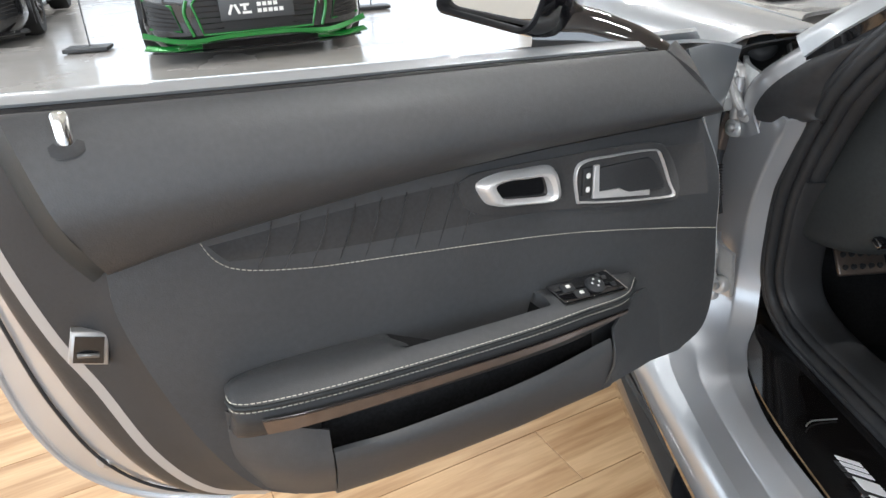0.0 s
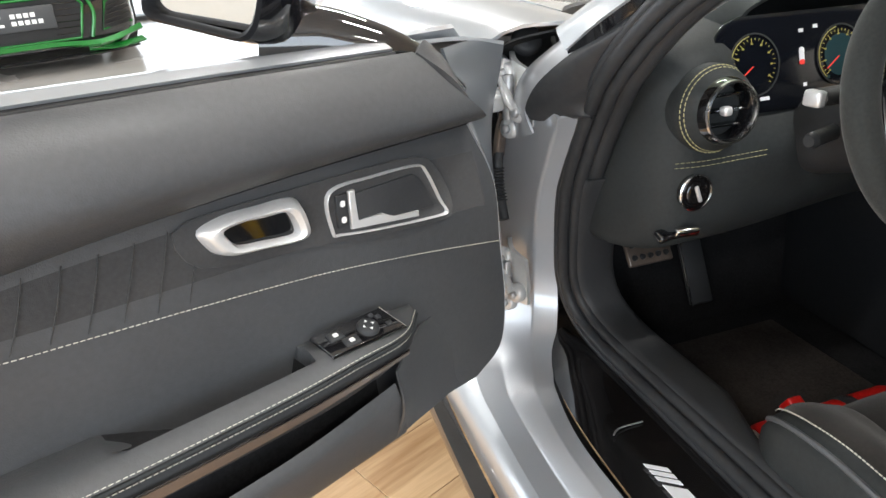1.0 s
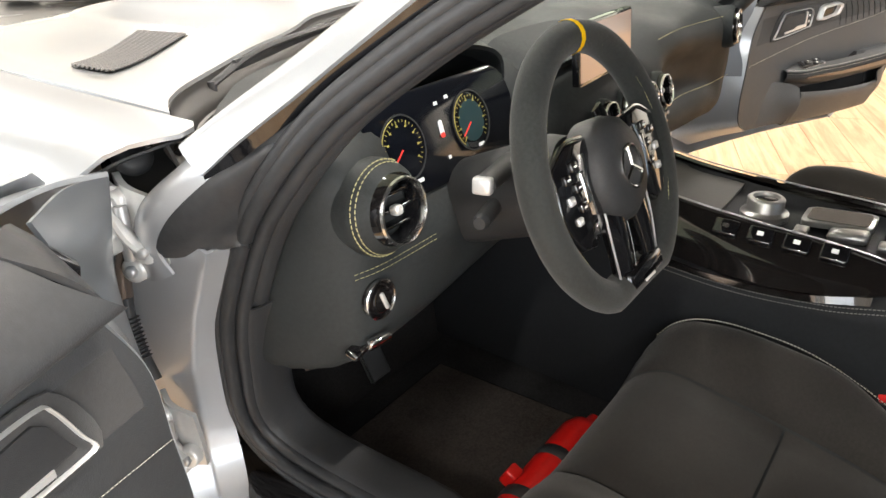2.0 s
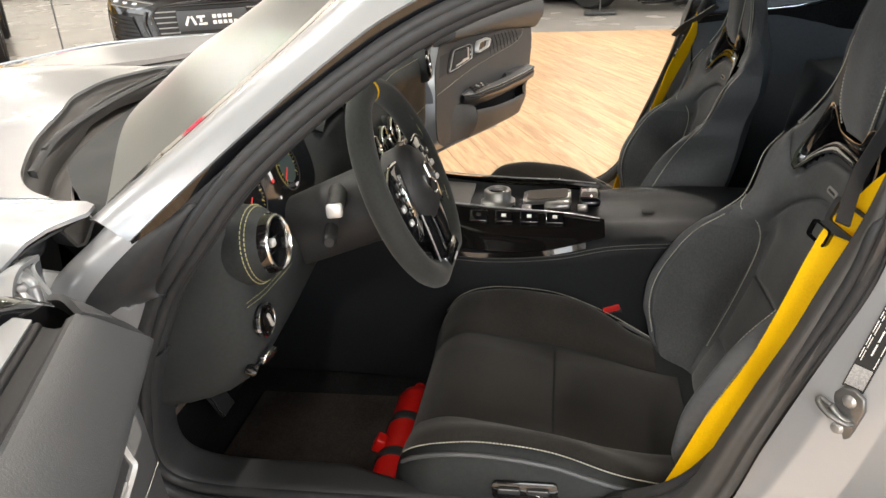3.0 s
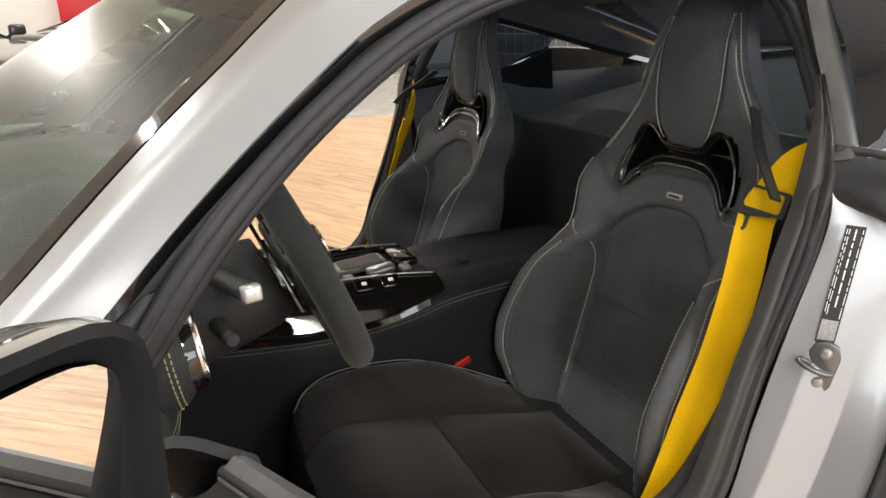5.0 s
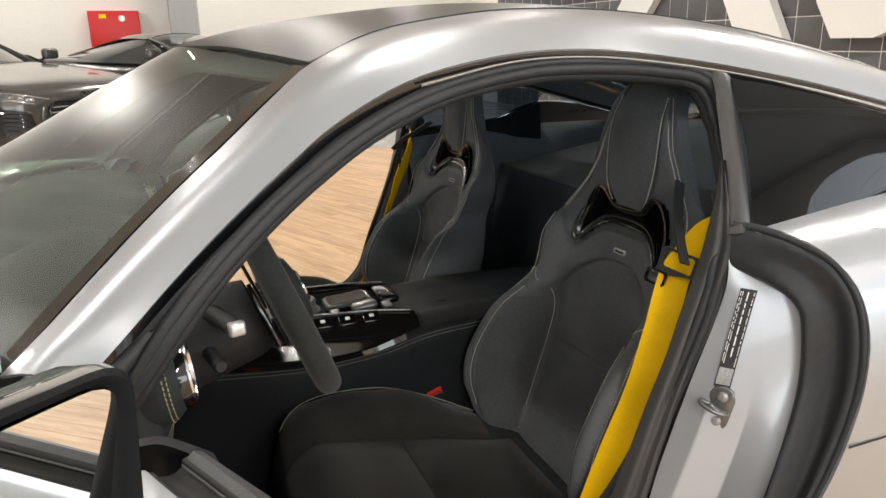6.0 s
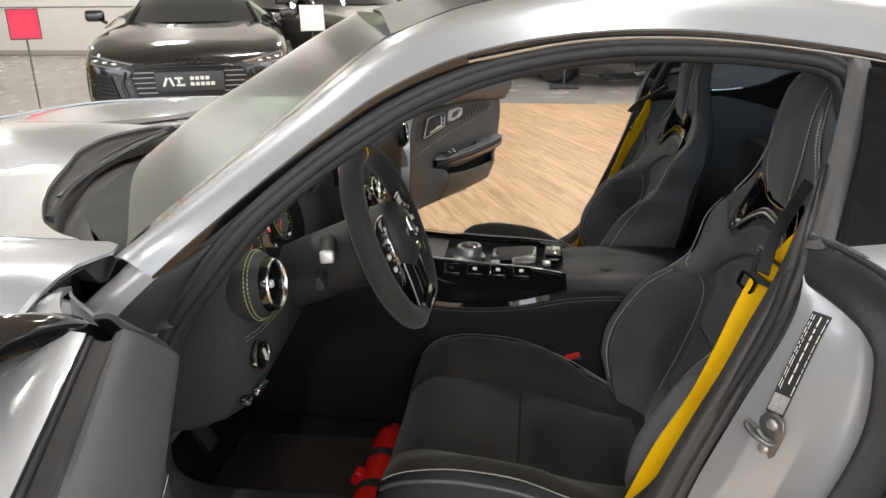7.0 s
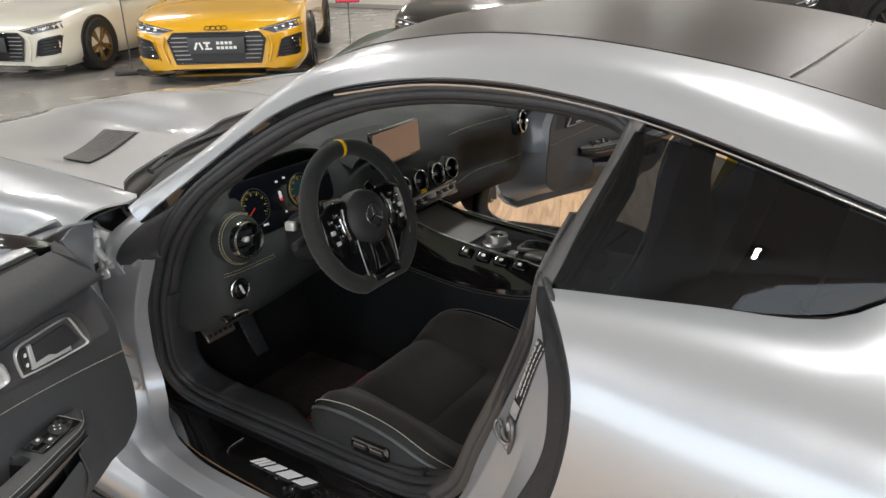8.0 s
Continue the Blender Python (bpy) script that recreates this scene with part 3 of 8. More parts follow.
both("door_seal", around(0.004, 0.0, 0.010), rubber, car, "black rubber door seal")
both("door_seal_lip", around(0.014, -0.004, 0.007), rubber, car)
both("door_seal_inner", around(-0.006, 0.016, 0.010), rubber, car)
both("opening_trim", around(0.000, 0.040, 0.017), soft, car, "black inner trim round the door opening")
band = [p for p in seal_path if p.z < 0.70 and p.y > -0.72]
band_rows = [[], [], [], []]
for i, p in enumerate(band):
    d = (band[min(i + 1, len(band) - 1)] - band[max(i - 1, 0)]).normalized()
    side_ = d.cross(Vector((1, 0, 0))).normalized()
    if side_.dot(p - middle) < 0:
        side_.negate()
    deep = 0.036 + 0.050 * min(1.0, max(0.0, (p.y + 0.42) / 0.16))
    for row, (a, b) in zip(band_rows, ((0.014, -0.004), (0.022, -0.019), (deep, -0.016), (deep + 0.006, 0.012))):
        row.append(p + Vector((a, 0, 0)) + side_ * b)
both("sill_trim", skin(band_rows, 60, 13, 0.003), soft, car, "smooth black trim inside the sill")
frame_top = [(x + 0.006, y + 0.003, z - 0.014) for x, y, z in RAIL_LOW[1:11]]
frame_in = [(-0.838, -0.155, 0.885), (-0.815, -0.225, 0.955), (-0.786, -0.30, 1.015), (-0.758, -0.38, 1.070), (-0.732, -0.47, 1.117), (-0.702, -0.58, 1.152), (-0.672, -0.72, 1.170), (-0.650, -0.86, 1.167), (-0.643, -0.97, 1.155), (-0.655, -1.06, 1.125)]
both("seal_channel", skin([frame_top, frame_in], 60, 5, 0.006), rubber, car, "black seal channel under the roof rail")

# black triangle at the foot of the pillar
tri = [(-0.833, -0.155, 0.925), (-0.862, -0.115, 0.895), (-0.888, -0.06, 0.845), (-0.890, -0.025, 0.80), (-0.876, -0.022, 0.782), (-0.850, -0.06, 0.788), (-0.828, -0.098, 0.798)]
tri_in = [(-0.818, -0.185, 0.925), (-0.830, -0.165, 0.90), (-0.838, -0.14, 0.87), (-0.838, -0.125, 0.845), (-0.832, -0.11, 0.825), (-0.826, -0.105, 0.81), (-0.820, -0.105, 0.80)]
both("pillar_gusset", skin([tri, [tuple((Vector(a) + Vector(b)) / 2 + Vector((-0.008, -0.010, 0.004))) for a, b in zip(tri, tri_in)], tri_in], 24, 7, 0.006), rubber, car, "black rubber corner piece at the pillar foot")

# front hinge pillar
hp_seal = [(-0.832, -0.085, 0.80), (-0.826, -0.05, 0.735), (-0.818, -0.005, 0.655), (-0.805, 0.025, 0.57), (-0.792, 0.045, 0.48), (-0.795, 0.035, 0.415), (-0.822, 0.0, 0.372), (-0.838, -0.02, 0.350)]
hp_a = [(-0.862, -0.075, 0.795), (-0.856, -0.035, 0.735), (-0.848, 0.01, 0.655), (-0.838, 0.045, 0.57), (-0.828, 0.065, 0.48), (-0.832, 0.06, 0.415), (-0.850, 0.02, 0.365), (-0.868, -0.01, 0.342)]
hp_c = [(-0.886, 0.05, 0.86), (-0.88, 0.07, 0.75), (-0.874, 0.10, 0.655), (-0.866, 0.13, 0.57), (-0.862, 0.15, 0.48), (-0.868, 0.15, 0.40), (-0.89, 0.12, 0.31), (-0.915, 0.09, 0.285)]
hp_d = [(-0.875, 0.16, 0.88), (-0.87, 0.17, 0.75), (-0.866, 0.19, 0.655), (-0.862, 0.21, 0.57), (-0.862, 0.22, 0.48), (-0.87, 0.22, 0.40), (-0.90, 0.20, 0.28), (-0.930, 0.18, 0.245)]
fold = lambda a, b, t: [tuple(Vector(p).lerp(Vector(q), t)) for p, q in zip(a, b)]
head_a = [(-0.836, -0.150, 0.924), (-0.862, -0.115, 0.895), (-0.888, -0.06, 0.845), (-0.890, -0.025, 0.80), (-0.880, -0.030, 0.765)]
head_b = [(-0.846, -0.10, 0.916), (-0.869, -0.075, 0.894), (-0.890, -0.03, 0.850), (-0.893, 0.0, 0.80), (-0.884, 0.0, 0.75)]
head_c = [(-0.832, -0.07, 0.916), (-0.852, -0.045, 0.890), (-0.876, 0.005, 0.846), (-0.882, 0.03, 0.80), (-0.878, 0.045, 0.74)]
head_d = [(-0.805, -0.05, 0.895), (-0.815, -0.02, 0.860), (-0.840, 0.03, 0.815), (-0.850, 0.05, 0.78), (-0.868, 0.10, 0.74)]
both("pillar_head", skin([head_a, head_b, head_c, head_d], 24, 17, 0.004), silver_matt, car, "silver painted head of the hinge pillar")
hole_a = [(-0.806, -0.015, 0.908), (-0.845, -0.005, 0.904), (-0.890, 0.020, 0.892), (-0.940, 0.045, 0.868)]
hole_b = [(-0.800, 0.045, 0.885), (-0.840, 0.060, 0.875), (-0.890, 0.078, 0.856), (-0.940, 0.095, 0.830)]
hole_c = [(-0.800, 0.060, 0.80), (-0.835, 0.080, 0.79), (-0.885, 0.105, 0.77), (-0.935, 0.125, 0.74)]
hole_d = [(-0.810, 0.090, 0.60), (-0.845, 0.110, 0.60), (-0.890, 0.140, 0.60), (-0.940, 0.16, 0.60)]
both("wing_liner", skin([hole_a, hole_b, hole_c, hole_d], 16, 17, 0.003), scuttle_black, car, "black liner inside the wing")
both("wing_grommet", turned([(0, 0.006), (0.014, 0.008), (0.022, 0.004), (0.024, -0.004)], facing((-0.850, 0.052, 0.884), (-0.25, -0.75, 0.45)), 20), rubber, car)

# rear jamb with its wide rubber
j0 = [(-0.796, -0.968, 0.912), (-0.803, -0.972, 0.860), (-0.800, -0.962, 0.800), (-0.797, -0.922, 0.700), (-0.798, -0.873, 0.580), (-0.801, -0.826, 0.460), (-0.796, -0.745, 0.390)]
j1 = [(-0.792, -0.985, 0.905), (-0.812, -0.988, 0.858), (-0.820, -0.975, 0.800), (-0.822, -0.942, 0.700), (-0.823, -0.898, 0.580), (-0.822, -0.840, 0.460), (-0.820, -0.768, 0.375)]
j2 = [(-0.798, -1.008, 0.895), (-0.828, -1.015, 0.852), (-0.844, -1.010, 0.800), (-0.852, -0.990, 0.700), (-0.854, -0.955, 0.580), (-0.854, -0.900, 0.460), (-0.856, -0.820, 0.370)]
j3 = [(-0.816, -1.022, 0.885), (-0.850, -1.034, 0.840), (-0.868, -1.042, 0.790), (-0.880, -1.032, 0.700), (-0.892, -0.988, 0.580), (-0.898, -0.930, 0.470), (-0.900, -0.850, 0.375)]
j4 = [(x - 0.022, y - 0.018, z) for x, y, z in j3]
both("rear_jamb", skin([j0, fold(j0, j1, 0.5), fold(j0, j1, 0.84), j1, fold(j1, j2, 0.12), fold(j1, j2, 0.5), fold(j1, j2, 0.88), j2, fold(j2, j3, 0.12), fold(j2, j3, 0.6), j3, j4], 32, 67, 0.004), silver_matt, car, "silver painted rear door jamb")
r0 = [(-0.790, -0.972, 0.868), (-0.799, -0.982, 0.866), (-0.824, -1.000, 0.858), (-0.848, -1.014, 0.848), (-0.870, -1.028, 0.832), (-0.882, -1.038, 0.80), (-0.889, -1.035, 0.70), (-0.905, -0.985, 0.58), (-0.912, -0.928, 0.47), (-0.914, -0.845, 0.377)]
r2 = [(-0.800, -0.974, 0.938), (-0.812, -0.988, 0.936), (-0.842, -1.010, 0.930), (-0.872, -1.036, 0.916), (-0.908, -1.066, 0.888), (-0.936, -1.088, 0.825), (-0.951, -1.083, 0.72), (-0.950, -1.042, 0.59), (-0.945, -0.975, 0.482), (-0.94, -0.87, 0.385)]
r_mid = [tuple(Vector(p).lerp(Vector(q), 0.5) + Vector((-0.002, 0.010, 0.003)) * f) for p, q, f in zip(r0, r2, (1.0, 1.0, 0.9, 0.5, 0.0, -0.8, -1.3, -1.3, -1.0, -0.6))]
r_in = [tuple(Vector(p).lerp(Vector(q), 0.14) + Vector((-0.004, 0.010, 0.002))) for p, q in zip(r0, r2)]
r_out = [tuple(Vector(p).lerp(Vector(q), 0.82) + Vector((-0.003, 0.004, 0.002))) for p, q in zip(r0, r2)]
both("jamb_rubber", skin([r0, r_in, r_mid, r_out, r2], 60, 25, 0.005), rubber, car, "wide black rubber round the door jamb")
both("jamb_rubber_bead", tube(r2, 0.006, 8, n=50), rubber, car)

cover_in = [(-0.738, -1.002, 1.022), (-0.756, -0.984, 0.978), (-0.760, -0.970, 0.935), (-0.762, -0.957, 0.891), (-0.765, -0.943, 0.855), (-0.765, -0.919, 0.795), (-0.768, -0.893, 0.730), (-0.768, -0.862, 0.660), (-0.771, -0.828, 0.583), (-0.768, -0.786, 0.482), (-0.766, -0.735, 0.425)]
cover_out = [(-0.745, -1.004, 1.022), (-0.776, -0.988, 0.978), (-0.800, -0.974, 0.935), (-0.806, -0.970, 0.891), (-0.801, -0.966, 0.855), (-0.794, -0.954, 0.795), (-0.792, -0.930, 0.730), (-0.792, -0.902, 0.660), (-0.796, -0.870, 0.583), (-0.799, -0.832, 0.482), (-0.796, -0.775, 0.420)]
cover_a = [tuple(Vector(p).lerp(Vector(q), 0.35) + Vector((-0.010, 0.008, 0.002))) for p, q in zip(cover_in, cover_out)]
cover_b = [tuple(Vector(p).lerp(Vector(q), 0.62) + Vector((-0.004, 0.003, 0.0))) for p, q in zip(cover_in, cover_out)]
cover_c = [tuple(Vector(p).lerp(Vector(q), 0.85) + Vector((-0.008, 0.007, 0.002))) for p, q in zip(cover_in, cover_out)]
both("pillar_seal", skin([cover_in, cover_a, cover_b, cover_c, cover_out], 44, 17, 0.004), post_rubber, car, "wide black rubber seal on the rear pillar")

# B pillar in front of the side glass
bp_f = [(-0.640, -1.030, 1.152), (-0.666, -1.041, 1.140), (-0.709, -1.022, 1.072), (-0.760, -0.994, 1.000), (-0.806, -0.966, 0.925)]
bp_m = [(-0.648, -1.048, 1.154), (-0.680, -1.052, 1.140), (-0.724, -1.034, 1.072), (-0.776, -1.006, 1.000), (-0.820, -0.978, 0.928)]
bp_b = [(-0.650, -1.070, 1.150), (-0.680, -1.066, 1.138), (-0.724, -1.048, 1.072), (-0.774, -1.022, 1.000), (-0.816, -0.997, 0.930)]
both("window_post", skin([bp_f, bp_m, bp_b], 20, 9, 0.008), post_rubber, car, "black rubber edged window post")

# sill: black tread plate, painted step and outer skirt
tread_in = [(-0.786, 0.020, 0.384), (-0.772, -0.02, 0.374), (-0.768, -0.1, 0.370), (-0.766, -0.3, 0.368), (-0.766, -0.5, 0.368), (-0.772, -0.66, 0.370), (-0.785, -0.76, 0.376)]
tread_out = [(-0.806, 0.014, 0.386), (-0.834, -0.020, 0.368), (-0.866, -0.10, 0.363), (-0.887, -0.24, 0.362), (-0.896, -0.45, 0.362), (-0.896, -0.62, 0.362), (-0.885, -0.78, 0.366)]
treads = both("tread_plate", skin([tread_in, [tuple((Vector(a) + Vector(b)) / 2 + Vector((0, 0, 0.004))) for a, b in zip(tread_in, tread_out)], tread_out], 40, 7, 0.006), piano, car, "gloss black sill tread plate")
# one pressing: the hinge pillar curves down into the sill
s0 = hp_seal[:5] + [(-0.792, 0.040, 0.425), (-0.806, 0.016, 0.384), (-0.832, -0.018, 0.364), (-0.852, -0.060, 0.359), (-0.872, -0.11, 0.358), (-0.897, -0.24, 0.357), (-0.899, -0.45, 0.357), (-0.899, -0.62, 0.357), (-0.890, -0.80, 0.362)]
s1 = hp_a[:5] + [(-0.831, 0.058, 0.425), (-0.846, 0.032, 0.382), (-0.866, -0.006, 0.360), (-0.884, -0.052, 0.354), (-0.900, -0.10, 0.351), (-0.918, -0.24, 0.349), (-0.920, -0.45, 0.349), (-0.920, -0.62, 0.349), (-0.915, -0.82, 0.355)]
s2 = hp_c[:5] + [(-0.866, 0.138, 0.420), (-0.880, 0.100, 0.366), (-0.900, 0.050, 0.336), (-0.918, -0.010, 0.326), (-0.930, -0.07, 0.322), (-0.942, -0.24, 0.318), (-0.944, -0.45, 0.318), (-0.944, -0.62, 0.320), (-0.940, -0.84, 0.345)]
s3 = hp_d[:5] + [(-0.876, 0.215, 0.410), (-0.900, 0.180, 0.345), (-0.928, 0.120, 0.318), (-0.950, 0.040, 0.308), (-0.962, -0.04, 0.306), (-0.978, -0.24, 0.310), (-0.980, -0.45, 0.310), (-0.980, -0.65, 0.314), (-0.965, -0.88, 0.345)]
s4 = [(-0.980, 0.18, 0.262), (-0.985, 0.08, 0.270), (-0.990, -0.02, 0.275), (-1.000, -0.24, 0.282), (-1.0, -0.45, 0.284), (-1.0, -0.65, 0.290), (-0.985, -0.92, 0.32)]
s5 = [(-0.970, 0.18, 0.20), (-0.978, 0.08, 0.206), (-0.985, -0.02, 0.21), (-0.995, -0.24, 0.215), (-0.998, -0.45, 0.218), (-1.0, -0.70, 0.222), (-0.99, -1.0, 0.23)]
both("sill", skin([s0, fold(s0, s1, 0.5), fold(s0, s1, 0.85), s1, fold(s1, s2, 0.12), fold(s1, s2, 0.5), fold(s1, s2, 0.9), s2, fold(s2, s3, 0.15), fold(s2, s3, 0.7), s3], 80, 61, 0.004), silver_matt, car, "silver painted hinge pillar running down into the door sill")
both("sill_side", skin([s3[7:], s4, s5], 36, 9, 0.005), silver, car, "silver painted outer face of the sill")
k0 = [(-0.972, 0.20, 0.215), (-0.99, -0.02, 0.215), (-1.003, -0.3, 0.218), (-1.005, -0.8, 0.225), (-1.0, -1.3, 0.235)]
k1 = [(-1.008, 0.20, 0.20), (-1.022, -0.02, 0.20), (-1.032, -0.3, 0.20), (-1.034, -0.8, 0.20), (-1.03, -1.3, 0.21)]
k2 = [(-0.99, 0.20, 0.12), (-1.0, -0.02, 0.12), (-1.01, -0.3, 0.12), (-1.01, -0.8, 0.12), (-1.01, -1.3, 0.12)]
both("side_skirt", skin([k0, k1, k2], 26, 9, 0.008), gloss_black, car, "gloss black side skirt")

# floor pan, bulkheads and roof lining close the cabin
part("floor_pan", block((1.5, 2.6, 0.04), 0.01, pose(0, -0.35, 0.20)), carpet, car, "black carpeted cabin floor")
part("underbody", block((1.7, 4.0, 0.06), 0.02, pose(0, -0.5, 0.15)), soft, car, "black underbody")
both("inner_sill", block((0.03, 0.95, 0.17), 0.01, pose(-0.745, -0.37, 0.29)), carpet, car)
part("firewall", block((1.56, 0.03, 0.62), 0.01, pose(0, 0.22, 0.52, -8, 0, 0)), carpet, car, "black carpeted front bulkhead")
part("rear_bulkhead", block((1.40, 0.04, 0.62), 0.015, pose(0, -1.27, 0.50, 10, 0, 0)), rear_leather, car, "black trimmed wall behind the seats")
part("luggage_cover", block((1.28, 1.0, 0.02), 0.008, pose(0, -1.80, 0.862, -7.5, 0, 0)), luggage_grey, car, "grey luggage cover under the rear window")
part("luggage_wall", block((1.38, 0.03, 0.68), 0.008, pose(0, -2.25, 0.54)), carpet, car, "black wall at the back of the luggage space")
part("luggage_floor", block((1.34, 1.0, 0.03), 0.008, pose(0, -1.76, 0.32)), carpet, car, "black luggage floor")
lining_edge = [tuple(Vector(p) + Vector((0.012, 0.006, -0.022))) for p in RAIL_TOP[6:13]]
lining_mid = [tuple(Vector(p) + Vector((0, 0, -0.03))) for p in roof_mid]
part("roof_lining", skin([lining_edge, lining_mid, mirror_x(lining_edge)], 24, 21, 0.006), suede, car, "black roof lining")
pil_in = [tuple(Vector(p) + Vector((0.022, -0.008, -0.012))) for p in RAIL_TOP[1:7]]
pil_out = [tuple(Vector(p) + Vector((0.03, -0.01, -0.02))) for p in RAIL_LOW[1:7]]
both("pillar_trim", skin([pil_in, [tuple((Vector(a) + Vector(b)) / 2 + Vector((0.025, -0.03, -0.02))) for a, b in zip(pil_in, pil_out)], pil_out], 20, 9, 0.004), suede, car, "black pillar trim")
both("rear_side_trim", skin([[(-0.80, -0.99, 0.90), (-0.78, -1.3, 0.92), (-0.74, -1.9, 0.90), (-0.70, -2.26, 0.86)], [(-0.74, -1.0, 0.70), (-0.70, -1.3, 0.70), (-0.66, -1.9, 0.80), (-0.66, -2.26, 0.75)], [(-0.74, -0.95, 0.30), (-0.70, -1.3, 0.30), (-0.66, -1.9, 0.20), (-0.66, -2.26, 0.20)]], 20, 9, 0.01), rear_leather, car, "black side trim behind the seat")

# ---- doors: u runs from the hinge to the lock, v is the height, w the way into the cabin ----
HINGE, ALONG, INTO = Vector((-0.88, 0, 0)), Vector((-0.919, -0.393, 0)).normalized(), Vector((0.393, -0.919, 0)).normalized()


def at(u, v, w):
    return HINGE + ALONG * u + INTO * w + Vector((0, 0, v))


def on_door(pts, w=None):
    return [at(*p) if w is None else at(p[0], p[1], w) for p in pts]


def door_pose(u, v, w, tilt=0.0):
    """Pose on the door: x runs to the hinge as one looks at the card, y up, z out of the card."""
    m = Matrix((-ALONG, Vector((0, 0, 1)), INTO)).transposed().to_4x4()
    m.translation = at(u, v, w)
    return m @ pose(0, 0, 0, 0, 0, tilt)


def flat_panel(outline, w, depth, bevel=0.0, round_n=0):
    """A flat body on the door from an outline in (u, v)."""
    pts = [(p.x, p.y) for p in crom([(u, v, 0) for u, v in outline], round_n, True)] if round_n else outline
    m = Matrix((ALONG, Vector((0, 0, 1)), INTO)).transposed().to_4x4()
    m.translation = HINGE + INTO * w
    return plate(pts, depth, m, bevel)


def ring(outer, inner, w, depth, n=60):
    """A frame between two outlines in (u, v), rising by depth from the card."""
    a, b = crom([(u, v, 0) for u, v in outer], n, True), crom([(u, v, 0) for u, v in inner], n, True)
    mid_ = [(p + q) / 2 for p, q in zip(a, b)]
    rows = [[at(p.x, p.y, w) for p in a], [at(*(p.lerp(q, 0.2)).xy, w + depth * 0.8) for p, q in zip(a, b)], [at(p.x, p.y, w + depth) for p in mid_],
            [at(*(p.lerp(q, 0.8)).xy, w + depth * 0.8) for p, q in zip(a, b)], [at(p.x, p.y, w - 0.012) for p in b]]
    return cells(rows, True)


FOLD = [(0.952, 0.800), (0.866, 0.812), (0.72, 0.824), (0.586, 0.831), (0.431, 0.834), (0.208, 0.833)]
TOP = [(1.000, 0.953), (0.867, 0.947), (0.708, 0.941), (0.511, 0.935), (0.40, 0.931), (0.292, 0.927)]
CARD_END = [(0.998, 0.95), (0.980, 0.90), (0.956, 0.83), (0.950, 0.79), (0.951, 0.754), (0.928, 0.66), (0.897, 0.576), (0.856, 0.503), (0.813, 0.468)]


